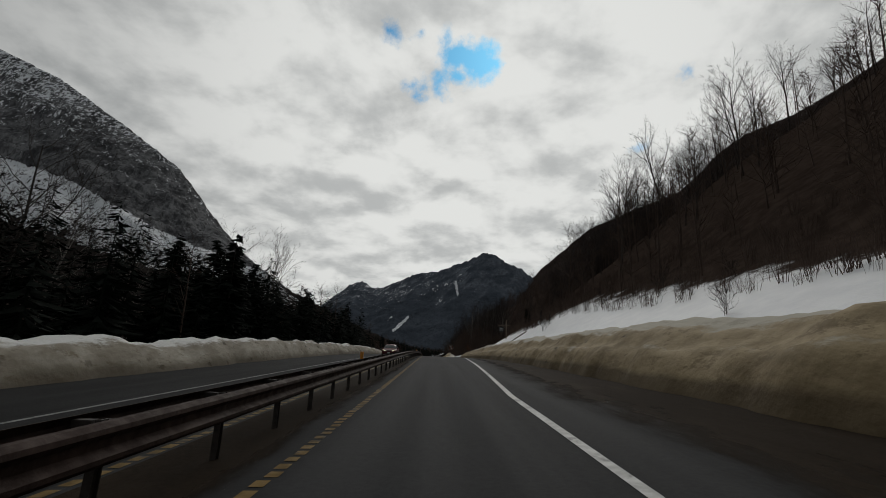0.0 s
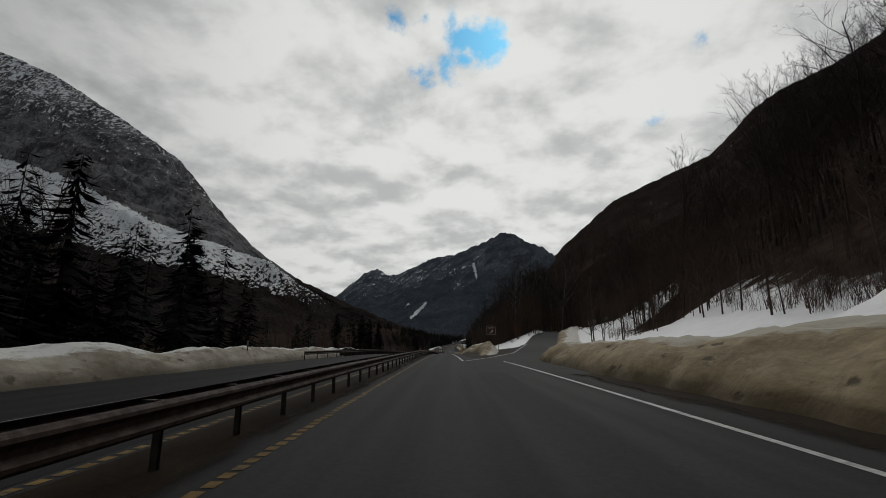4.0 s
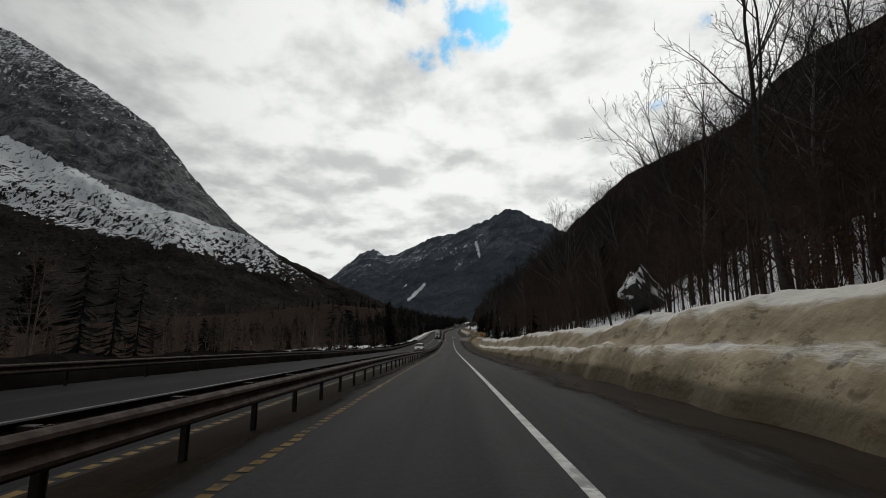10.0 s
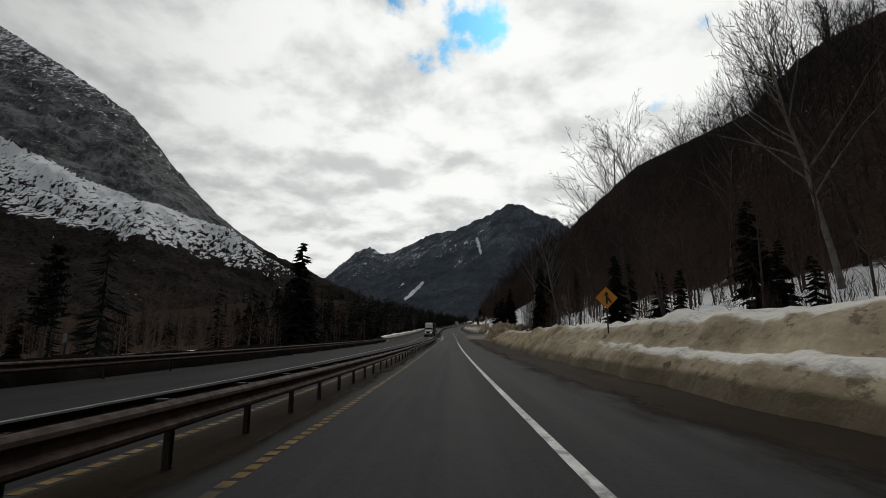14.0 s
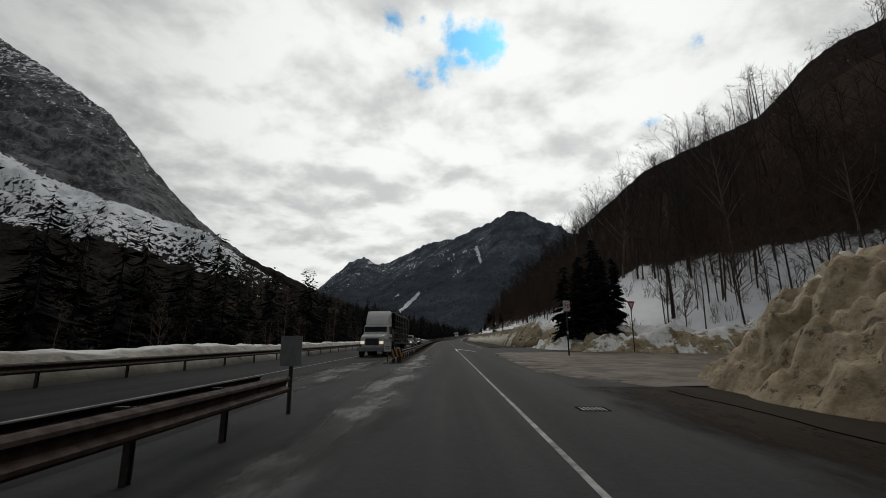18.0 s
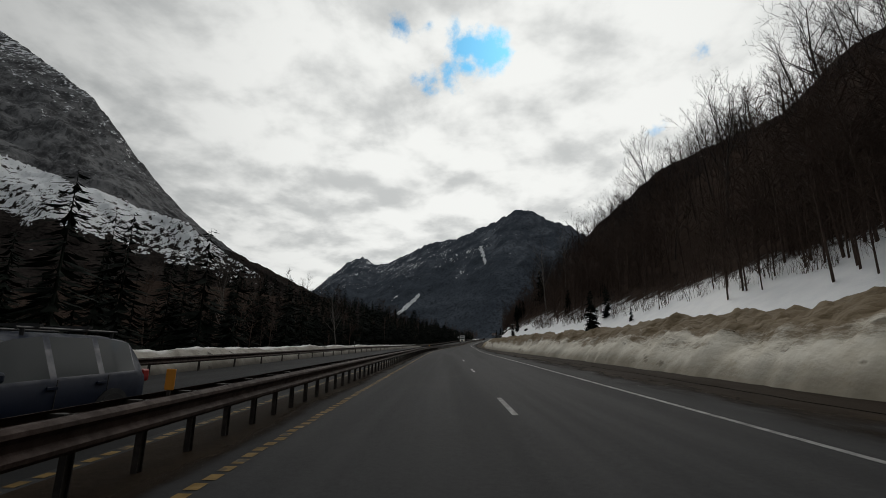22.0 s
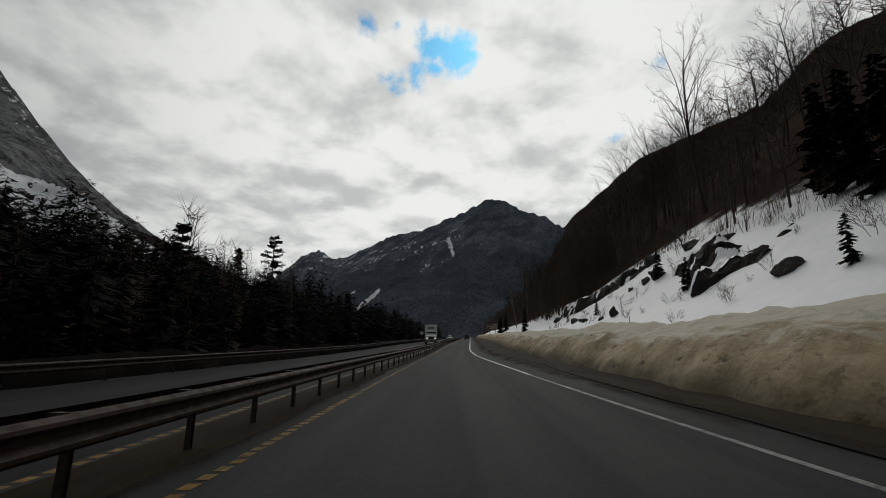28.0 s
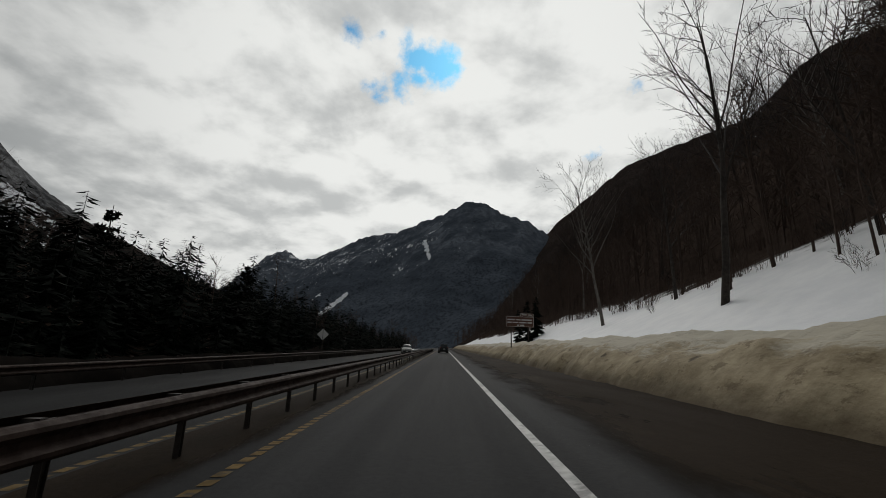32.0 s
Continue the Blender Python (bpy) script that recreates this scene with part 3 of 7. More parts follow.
def build_road():
    ys = list(np.arange(-160, 1060, 4.0))
    us = [-10.6, -9, -5.4, -1.75, 0, 1.8, 3.66, 5.5]
    verts = []
    for y in ys:
        for u in us + [bank_right(y) - 1.0, bank_right(y) + 1.15]:
            verts.append(at(y, u, 0.0))
    ob = link("road", verts, sheet(len(ys), 10), ASPHALT, smooth=True)
    across = [(line_x(y), y) for y in ys for _ in range(10)]
    lane = [(p[0] - x) / 40 + 0.5 for p, (x, y) in zip(verts, across)]
    ob.data.color_attributes.new("lane", "FLOAT_COLOR", "POINT").data.foreach_set("color", [c for f in lane for c in (f, f, f, 1.0)])
    tagged(ob, "worn grey asphalt highway with salt-stained wheel tracks", "road", kind="structure")


def stripe(name, label, material, y0, y1, u_of, width, lift=0.006, pitch=4.0, rise=None):
    ys = list(np.arange(y0, y1, pitch)) + [y1]
    verts = []
    for y in ys:
        u = u_of(y)
        v = lift + (rise(y) if rise else 0.0)
        verts += [at(y, u - width / 2, v), at(y, u + width / 2, v)]
    ob = link(name, verts, sheet(len(ys), 2), material)
    return tagged(ob, label, "road marking", kind="structure")


def rumble(name, label, material, y0, y1, u, width):
    """A line of short painted ribs between milled grooves."""
    s = Shape()
    y, k = y0, 0
    while y < y1:
        worn = 0.5 + 0.5 * bumpy(y * 0.21, u)
        long = 0.17 + 0.06 * worn
        lean = 0.04 * bumpy(y * 1.3, 3.0)
        a, b = u - width / 2 + lean, u + width / 2 + lean
        s.quad(at(y, a, 0.006), at(y, b, 0.006), at(y + long, b, 0.006), at(y + long, a, 0.006))
        y += 0.305
    tagged(link(name, s.verts, s.faces, material), label, "road marking", kind="structure")


def build_shoulder(name, y0, y1, inner, outer, label, material=None):
    ys = list(np.arange(y0, y1, 3.0))
    verts = []
    for y in ys:
        a, b = inner(y), outer(y)
        for f in (0, 0.25, 0.6, 1.0):
            verts.append(at(y, a + (b - a) * f + (0.18 * bumpy(y * 0.3, 2.0) if f == 0 else 0), 0.035 * min(1.0, f * 4) + 0.004 if material is MUD else 0.004))
    ob = link(name, verts, sheet(len(ys), 4), material or SHOULDER, smooth=True)
    layer = ob.data.color_attributes.new("cover", "FLOAT_COLOR", "POINT")
    layer.data.foreach_set("color", [c for _ in ys for f in (0.0, 0.3, 0.7, 1.0) for c in (f, f, f, 1.0)])
    tagged(ob, label, "road shoulder", kind="structure")


def build_markings():
    stripe("edge_line", "white edge line on the asphalt", PAINT_WHITE, -60, 128, edge_right, 0.15)
    stripe("edge_line", "white edge line on the asphalt", PAINT_WHITE, 128.2, 398, lambda y: 3.55, 0.15)
    stripe("edge_line", "faded thin edge line at the crossing", WORN_WHITE, 398, 452, lambda y: step(y, (398, 3.57), (412, 3.66)), 0.085)
    stripe("edge_line", "salt-worn edge line beside the high bank", WORN_WHITE, 468, 648, edge_right, 0.13)
    stripe("edge_line", "white edge line on the asphalt", PAINT_WHITE, 648, 1000, edge_right, 0.15)
    stripe("edge_line", "worn white edge line of the opposite lane", WORN_WHITE, -60, 1000, lambda y: -5.4, 0.13)
    rumble("yellow_line", "worn yellow line over a rumble strip", PAINT_YELLOW, -30, 405, 0.0, 0.14)
    rumble("yellow_line", "worn yellow line over a rumble strip", PAINT_YELLOW, 432, 860, 0.0, 0.14)
    rumble("yellow_line", "worn yellow line of the opposite lane", PAINT_YELLOW, -30, 405, -1.75, 0.13)
    rumble("yellow_line", "worn yellow line of the opposite lane", PAINT_YELLOW, 432, 860, -1.75, 0.13)
    stripe("gore_line", "salt-worn line of the exit gore", WORN_GORE, 128, 176, lambda y: step(y, (128, 3.7), (141, 6.9), (157, 11.95), (176, 17.4)), 0.22, pitch=2, rise=lambda y: ramp_v(y) + 0.004)
    stripe("gore_line", "white line of the merging gore", PAINT_WHITE, 455, 466, lambda y: step(y, (455, 5.5), (466, 3.75)), 0.2, pitch=2)
    stripe("gore_line", "white line of the merging gore", PAINT_WHITE, 456, 466, lambda y: 3.6, 0.18, pitch=2)
    for i in range(6):
        y = 467 + 12.19 * i
        stripe("lane_dash", "short worn dash between the lanes", WORN_WHITE, y, y + 2.6, lambda y: 3.66, 0.12, pitch=1.3)


def clod(x, y, z):
    """Rounded lumps lying side by side, from 0 to 1."""
    d = noise.voronoi(Vector((x + 0.3 * noise.noise(Vector((x, y, z))), y, z)))[0][0]
    return max(0.0, 1 - 1.6 * d * d) * (0.4 + 0.6 * abs(noise.noise(Vector((x * 0.31, y * 0.31, z + 9)))) * 2)


def build_bank(name, y0, y1, foot, side, height, width, mats, label, seed, pitch=0.7, lift=None, terrace=None, crag=lambda y: 1.0, back=lambda y: 0.0, taper=5.0, calm=1.0):
    """A ploughed bank of snow: a lumpy ridge along the road."""
    ys = np.arange(y0, y1, pitch)
    prof = ((0, -0.03), (0.04, 0.17), (0.10, 0.42), (0.18, 0.66), (0.27, 0.83), (0.36, 0.93), (0.45, 0.985), (0.55, 1.0), (0.65, 1.0), (0.76, 0.94), (0.88, 0.82), (1.0, 0.55))
    prof = [(f, step(f, *prof)) for f in (0, 0.04, 0.08, 0.12, 0.17, 0.22, 0.27, 0.32, 0.36, 0.41, 0.46, 0.51, 0.56, 0.61, 0.66, 0.72, 0.79, 0.88, 1.0)]
    verts = []
    for y in ys:
        end = min(1.0, (y - y0) / taper, (y1 - y) / 5)
        end = math.sqrt(max(0.02, end))
        lump = 1 + calm * (0.25 * bumpy(y * 0.11, seed) + 0.10 * bumpy(y * 0.35, seed + 5, 0.0, 2))
        h, w = height(y) * lump * end, width(y)
        shelf = terrace(y) if terrace else 0.0
        raised = lift(y) if lift else 0.0
        for f, v in prof:
            v += shelf * (step(f, (0, 0), (0.04, 0.20), (0.09, 0.40), (0.14, 0.52), (0.19, 0.55), (0.24, 0.52), (0.29, 0.60), (0.36, 0.80), (0.44, 0.94), (0.56, 1.0), (0.7, 0.97), (0.88, 0.9), (1, 0.6)) - v)
            v *= 1 - back(y) * step(f, (0.5, 0), (0.8, 0.45), (1.0, 1.05))
            above = min(1.0, max(0.0, f * 5 - 0.9))
            rough = calm * (0.14 * bumpy(y * 0.4, f * w * 1.1, seed, 5) + 0.24 * bumpy(y * 0.16, f * w * 0.6, seed + 1, 3)) * min(1.0, f * 6) + 0.09 * bumpy(y * 1.2, f * w * 2.6, seed + 2, 4) * min(1.0, f * 8)
            rough += above * (0.16 * calm * clod(y * 0.45, f * w * 0.9, seed) + 0.32 * (crag(y) - 1) * clod(y * 0.5, f * w * 0.8, seed + 3) + 0.28 * (crag(y) - 1) * clod(y * 1.3, f * w * 1.5, seed + 6))
            u = side * (foot(y) + f * w + 0.35 * bumpy(y * 0.3, f, seed + 8) * (1 - f * 0.5))
            base = ground_z(y, u) * max(0.0, f - 0.3) / 0.7 if side > 0 and not lift else 0
            if side < 0:
                base = 2 * ground_z(y, u) * max(0.0, f - 0.5) / 0.5
            p = at(y, u, base * 0.5 + h * v + rough * min(1.0, h) + raised)
            verts.append(p)
    ob = link(name, verts, sheet(len(ys), len(prof)), mats, smooth=True)
    layer = ob.data.color_attributes.new("cover", "FLOAT_COLOR", "POINT")
    tones = []
    for y in ys:
        k, b = terrace(y) if terrace else 0.0, back(y)
        for f, v in prof:
            # clean snow lies on the lower tier's lip; the wall behind it stays dirty
            tier = step(f, (0.05, 0.0), (0.10, 0.40), (0.14, 0.56), (0.22, 0.58), (0.27, 0.14), (0.36, 0.22), (0.46, 0.55), (1.0, 1.0))
            g = f * (1 - 0.4 * b) * (1 - k) + tier * k
            tones += [g, f, f, 1.0]
    layer.data.foreach_set("color", tones)
    return tagged(ob, label, "snow bank", kind="stuff")


build_ground()
build_road()
build_shoulder("shoulder", -60, 112, lambda y: edge_right(y) + 0.5, lambda y: bank_right(y) + 1.1, "dirt-stained asphalt shoulder beside the snow")
build_shoulder("shoulder", 152, 420, lambda y: 5.2 if y > 165 else 4.4, lambda y: bank_right(y) + 1.1, "dirt-stained asphalt shoulder beside the snow")
build_shoulder("shoulder", 468, 1000, lambda y: edge_right(y) + 0.35, lambda y: bank_right(y) + 1.1, "dirt-stained asphalt shoulder beside the snow")
build_shoulder("shoulder", 419, 455, lambda y: step(y, (419, 8.5), (424, 6.2), (448, 6.6), (455, 9.5)), lambda y: bank_right(y) + 1.1, "muddy apron of the side road", MUD)
build_shoulder("median_strip", -60, 405, lambda y: -0.14, lambda y: -1.62, "dirty asphalt strip under the guard rail")
build_shoulder("median_strip", 432, 862, lambda y: -0.14, lambda y: -1.62, "dirty asphalt strip under the guard rail")
build_shoulder("shoulder", -60, 1000, lambda y: -5.6, lambda y: -10.55, "dark worn shoulder of the opposite lane", DIM_ASPHALT)
build_shoulder("opposite_lane", -60, 1000, lambda y: -1.9, lambda y: -5.58, "asphalt of the opposite lane, darkened for the dim left side", DIM_ASPHALT)
build_markings()


def build_wet(y0, y1, centre, half, seed):
    """A wet, salt-edged patch of asphalt with ragged sides."""
    ys = list(np.arange(y0, y1, 0.6))
    verts = []
    for y in ys:
        k = math.sin(math.pi * (y - y0) / (y1 - y0)) ** 0.4
        a = half * k * (0.75 + 0.5 * bumpy(y * 0.22, 1.0, seed, 5))
        b = half * k * (0.75 + 0.5 * bumpy(y * 0.25, 7.0, seed, 5))
        for f in (-a, -a * 0.15, b * 0.15, b):
            verts.append(at(y, centre + f + 0.25 * bumpy(y * 0.1, 3.0, seed), 0.0085))
    ob = link("wet_patch", verts, sheet(len(ys), 4), WET, smooth=True)
    fade = [(f * min(1.0, (y - y0) / 8, (y1 - y) / 8)) for y in ys for f in (0.0, 1.0, 1.0, 0.0)]
    ob.data.color_attributes.new("cover", "FLOAT_COLOR", "POINT").data.foreach_set("color", [c for f in fade for c in (f, f, f, 1.0)])
    tagged(ob, "wet salt-streaked asphalt at the rail gap", "puddle", kind="structure")


WET = asphalt("wet_asphalt", (0.016, 0.016, 0.016), (0.028, 0.0275, 0.027), (0.042, 0.041, 0.040), film=1.2)
wet = Nodes(WET.node_tree)
where = wet.add("ShaderNodeNewGeometry").outputs["Position"]
wet.put(WET.node_tree.nodes["Principled BSDF"].inputs["Roughness"], wet.span(wet.noise(wet.vec("MULTIPLY", where, (1.0, 0.3, 1.0)), 1.1, 5.0, 0.65), 0.40, 0.58, 0.42, 0.8))
WET.node_tree.nodes["Principled BSDF"].inputs["Specular IOR Level"].default_value = 0.2
WET.node_tree.nodes["Bump"].inputs["Strength"].default_value = 0.12
build_wet(398, 452, 0.35, 1.6, 2.0)
build_wet(410, 438, -2.6, 1.9, 5.0)


# ---- mountains ----
def resample(points, count):
    pts = [Vector(p) for p in points]
    run = [0.0]
    for a, b in zip(pts, pts[1:]):
        run.append(run[-1] + (b - a).length)
    out = []
    for k in range(count):
        d = run[-1] * k / (count - 1)
        out.append(Vector([np.interp(d, run, [p[i] for p in pts]) for i in range(3)]))
    return out


def spread(points, count):
    """Points along a line, even by control point."""
    k = np.linspace(0, len(points) - 1, count)
    return [Vector([np.interp(v, range(len(points)), [p[i] for p in points]) for i in range(3)]) for v in k]


def build_mountain(name, label, lines, material, columns, rows, rough, cover, seed, sag=0.15, jag=4.0):
    """A mountain side from its skyline over its shelves down to its foot, with a back slope behind it."""
    runs = [spread(line, columns) if len(lines) > 2 else resample(line, columns) for line in lines]
    verts, colours = [], []
    back = 5
    for r in range(-back, rows + 1):
        f = max(0.0, r / rows)
        leg = min(int(f * (len(runs) - 1)), len(runs) - 2)
        g = f * (len(runs) - 1) - leg
        for c in range(columns):
            top, a, b = runs[0][c], runs[leg][c], runs[leg + 1][c]
            if r < 0:
                k = -r / back
                p = top + Vector((0, 700 * k, -top.z * 0.8 * k))
            else:
                p = a.lerp(b, g)
                if leg == len(runs) - 2:
                    p.z = b.z + (a.z - b.z) * (1 - g) ** (1 + sag * 4)
                grow = math.sin(math.pi * min(1.0, f)) ** 0.7
                d = noise.fractal(p / 140 + Vector((seed, 0, 0)), 0.8, 2.1, 7)
                p = p + Vector((0.3 * d * rough * grow, -d * rough * grow, 0.55 * d * rough * grow))
            p.z += jag * noise.fractal(top / 23 + Vector((seed, 3, 0)), 0.8, 2.0, 4) * (1 if r <= 0 else max(0.0, 1 - f * 5))
            verts.append(p)
            colours.append(cover(leg, runs[1][c].z, p))
    ob = link(name, verts, sheet(rows + back + 1, columns), material, smooth=True)
    layer = ob.data.color_attributes.new("cover", "FLOAT_COLOR", "POINT")
    layer.data.foreach_set("color", [v for c in colours for v in (c[0], c[1], 0.0, 1.0)])
    return tagged(ob, label, "mountain", kind="structure")


LEFT_RIDGE = ((-1900, 1500, 1150), (-1493, 1500, 965), (-1185, 1500, 765), (-974, 1500, 618), (-905, 1500, 537), (-856, 1500, 478), (-781, 1500, 397), (-709, 1500, 326), (-639, 1500, 268), (-538, 1500, 203), (-400, 1500, 136), (-250, 1520, 72), (-120, 1550, 22), (-60, 1600, -5))
LEFT_SHELF = ((-1700, 1200, 640), (-1249, 1200, 505), (-1079, 1200, 444), (-945, 1200, 378), (-848, 1200, 330), (-753, 1200, 291), (-661, 1200, 262), (-600, 1250, 243), (-536, 1300, 215), (-440, 1300, 150), (-340, 1300, 100), (-220, 1330, 55), (-110, 1400, 15), (-60, 1450, -5))
LEFT_FOOT = ((-1500, 300, -10), (-1050, 400, -10), (-850, 480, -10), (-700, 560, -10), (-600, 620, -10), (-500, 680, -10), (-420, 740, -10), (-350, 800, -10), (-290, 860, -10), (-240, 920, -10), (-190, 1000, -10), (-140, 1080, -10), (-90, 1200, -10), (-60, 1300, -10))


def left_cover(leg, shelf, p):
    """Bare cliff over a snowy scree band over dark woods."""
    wob = 20 * noise.fractal(p / 45, 0.7, 2.0, 5)
    z = p.z + wob * step(p.z / max(shelf, 1), (0.7, 1.0), (1.0, 0.3))
    thin = step(shelf, (110, -1.0), (175, -0.35), (235, 0.0))
    if shelf < 110:
        return (0.0, -0.5)
    if z > shelf:
        above = (z - shelf) / 140
        return (1.0 + 2 * min(0.0, thin + 0.2), step(above, (0.0, -0.5), (0.5, -0.43), (1.2, -0.12), (2.0, 0.22), (3, 0.45)))
    if z > 0.58 * shelf:
        mid = (z - 0.58 * shelf) / (0.42 * shelf)
        return (0.0, 0.54 + 0.46 * mid * mid + thin)
    return (0.0, -0.45)


CENTRE_RIDGE = ((-1500, 2600, 60), (-1000, 2560, 140), (-862, 2532, 190), (-682, 2452, 244), (-600, 2412, 296), (-508, 2368, 356), (-442, 2334, 368), (-383, 2304, 336), (-331, 2278, 329), (-249, 2232, 354), (-152, 2177, 392), (-45, 2112, 394), (70, 2038, 427), (169, 1967, 464), (224, 1925, 441), (268, 1888, 398), (311, 1850, 378), (350, 1812, 334), (405, 1752, 250), (600, 1700, 160))
CENTRE_FOOT = ((-1100, 1900, -12), (-700, 1750, -12), (-450, 1650, -12), (-260, 1560, -12), (-120, 1480, -12), (0, 1400, -12), (90, 1330, -12), (160, 1280, -12), (300, 1250, -12))


def near_line(px, pz, a, b):
    d = Vector((b[0] - a[0], b[1] - a[1]))
    v = Vector((px - a[0], pz - a[1]))
    f = max(0.0, min(1.0, v.dot(d) / d.length_squared))
    return (v - d * f).length


def centre_cover(leg, shelf, p):
    """Snow lies in gullies: three long slides, and patches on the western crags."""
    high = step(p.z, (110, -0.6), (190, -0.06), (300, 0.09), (380, -0.02), (470, -0.12))
    side = step(p.x, (-900, 0.12), (-400, 0.16), (-50, 0.06), (90, -0.02), (200, -0.4))
    px, pz = (p.x + 13) / (p.y - 427), p.z / (p.y - 427)
    slides = min(near_line(px, pz, (-0.097, 0.106), (-0.138, 0.068)), near_line(px, pz, (-0.145, 0.106), (-0.157, 0.094)) + 0.002, near_line(px, pz, (0.036, 0.215), (0.046, 0.178)) + 0.001)
    return (step(p.z, (120, 0.1), (260, 0.5), (470, 0.55)), 1.1 if slides < 0.0035 + 0.003 * noise.noise(p / 25) else high + side)


RIGHT_RIDGE = ((-20, 1700, -14), (36, 1850, 20), (115, 1850, 97), (216, 1850, 205), (359, 1850, 334), (463, 1850, 436), (611, 1850, 563), (714, 1850, 610), (881, 1850, 690), (1010, 1850, 748), (1119, 1850, 852), (1213, 1850, 955), (1330, 1850, 1035), (1552, 1850, 1141), (1781, 1850, 1282), (2050, 1850, 1480), (2600, 1850, 1800))
RIGHT_FOOT = ((30, 1150, -10), (60, 1100, 0), (90, 1060, 8), (130, 1020, 20), (180, 960, 35), (250, 860, 60), (300, 700, 70), (350, 450, 75), (400, 150, 80), (450, -150, 80))


def right_cover(leg, shelf, p):
    return (0.2 if p.z > 350 else -0.3, -0.02 if p.z > 380 else -0.6)


build_mountain("mountain_cliff", "grey cliff mountain with a snowy scree band", (LEFT_RIDGE, LEFT_SHELF, LEFT_FOOT), CLIFF, 300, 130, 26.0, left_cover, 3.0, sag=0.1, jag=5.0)
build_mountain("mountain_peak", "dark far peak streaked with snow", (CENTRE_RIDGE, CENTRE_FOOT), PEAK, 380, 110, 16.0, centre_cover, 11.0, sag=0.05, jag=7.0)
build_mountain("mountain_ridge", "dark wooded mountain ridge with bare trees", (RIGHT_RIDGE, RIGHT_FOOT), RIDGE, 220, 60, 16.0, right_cover, 21.0, sag=0.08, jag=6.0)


# ---- ramp and side road ----
def build_ramp():
    ys = list(np.arange(112, 300, 3.0))
    verts = []
    for y in ys:
        for k in (-2.9, -1.5, 0, 1.5, 2.9):
            verts.append(at(y, ramp_u(y) + k, ramp_v(y) + 0.004 * (y > 118)))
    fill = []
    steps = list(np.arange(140, 176, 2.0))
    for y in steps:
        a, b = 4.5, ramp_u(y) - 2.8
        for f in (0, 0.33, 0.66, 1):
            fill.append(at(y, a + (b - a) * f, 0.003 + ramp_v(y) * f))
    gore = link("gore", fill, sheet(len(steps), 4), GORE, smooth=True)
    gore.data.color_attributes.new("cover", "FLOAT_COLOR", "POINT").data.foreach_set("color", [c for _ in steps for f in (0.0, 0.75, 0.75, 0.1) for c in (f, f, f, 1.0)])
    tagged(gore, "dirty asphalt between road and exit ramp", "road", kind="structure")
    tagged(link("exit_ramp", verts, sheet(len(ys), 5), ASPHALT, smooth=True), "asphalt exit ramp climbing between snow banks", "road", kind="structure")


build_ramp()


# ---- ploughed banks ----
def tall_right(y):
    return step(y, (-200, 2.0), (0, 1.95), (40, 1.85), (60, 1.75), (80, 1.75), (112, 1.3), (149, 1.3), (150, 1.2), (158, 1.9), (165, 2.05), (190, 1.9), (212, 2.35), (235, 2.25), (262, 2.05), (300, 2.0), (345, 1.9), (375, 1.5), (400, 1.4), (424, 1.5), (455, 1.4), (470, 2.1), (484, 2.45), (500, 1.95), (530, 1.6), (575, 1.5), (620, 1.65), (645, 1.5), (700, 1.4), (725, 1.35), (2000, 1.45))


build_bank("snow_bank", -60, 148, bank_right, 1, tall_right, lambda y: 4.2, BANK_DIRTY, "dirty brown ploughed snow bank along the road, in two tiers", 1.0, pitch=0.4, crag=lambda y: 1.15, terrace=lambda y: step(y, (-20, 0.55), (90, 0.55), (112, 0)), calm=0.6)
build_bank("snow_bank", 150, 356, bank_right, 1, tall_right, lambda y: step(y, (150, 1.6), (156, 2.6), (162, 3.6), (175, 4.4), (400, 5.0)), BANK_CLEAN, "terraced bank of ploughed snow, dirty below", 7.0, terrace=lambda y: step(y, (175, 0), (200, 0.7), (246, 0.7), (266, 1), (330, 1), (350, 0)), pitch=0.32, crag=lambda y: step(y, (240, 1.25), (262, 1.7)), back=lambda y: step(y, (168, 1), (182, 0)), taper=13.0, calm=0.65)
build_bank("snow_bank", 345, 410, bank_right, 1, tall_right, lambda y: 5.0, BANK_DIRTY, "brown ploughed snow bank before the crossing", 37.0, pitch=0.4, crag=lambda y: 2.0)
build_bank("snow_bank", 452, 489, bank_right, 1, tall_right, lambda y: 6.0, PILE, "broken bank of brown and white ploughed snow", 43.0, pitch=0.22, crag=lambda y: 4.2)
build_bank("snow_bank", 474, 628, bank_right, 1, tall_right, lambda y: step(y, (455, 6), (540, 5.5), (600, 4.4), (1000, 4.2)), BANK_CRUST, "high bank of pale snow with a brown lumpy crest", 13.0, pitch=0.22, crag=lambda y: 2.6, calm=0.7)
build_bank("snow_bank", 616, 1000, bank_right, 1, tall_right, lambda y: 4.3, BANK_WALL, "smooth dirty brown wall of ploughed snow", 17.0, pitch=0.3, crag=lambda y: 1.5, calm=0.55)
build_bank("snow_bank", 136, 290, lambda y: ramp_u(y) + 2.8, 1, lambda y: 1.2, lambda y: 4.5, BANK_CLEAN, "ploughed snow bank beside the exit ramp", 19.0, lift=ramp_v)
build_bank("snow_bank", -60, 190, lambda y: step(y, (110, 10.3), (140, 11.0)), -1, lambda y: step(y, (-60, 1.4), (80, 1.3), (150, 0.85), (175, 0.75), (190, 0.3)), lambda y: 3.2, BANK_LEFT, "ploughed snow bank beyond the opposite lane", 23.0)
build_bank("snow_bank", 402, 640, lambda y: 10.12, -1, lambda y: step(y, (402, 0.6), (416, 1.08), (520, 1.05), (590, 0.9), (640, 0.7)), lambda y: 3.0, BANK_RAIL, "smooth snow bank heaped behind the roadside rail", 29.0, calm=0.4)
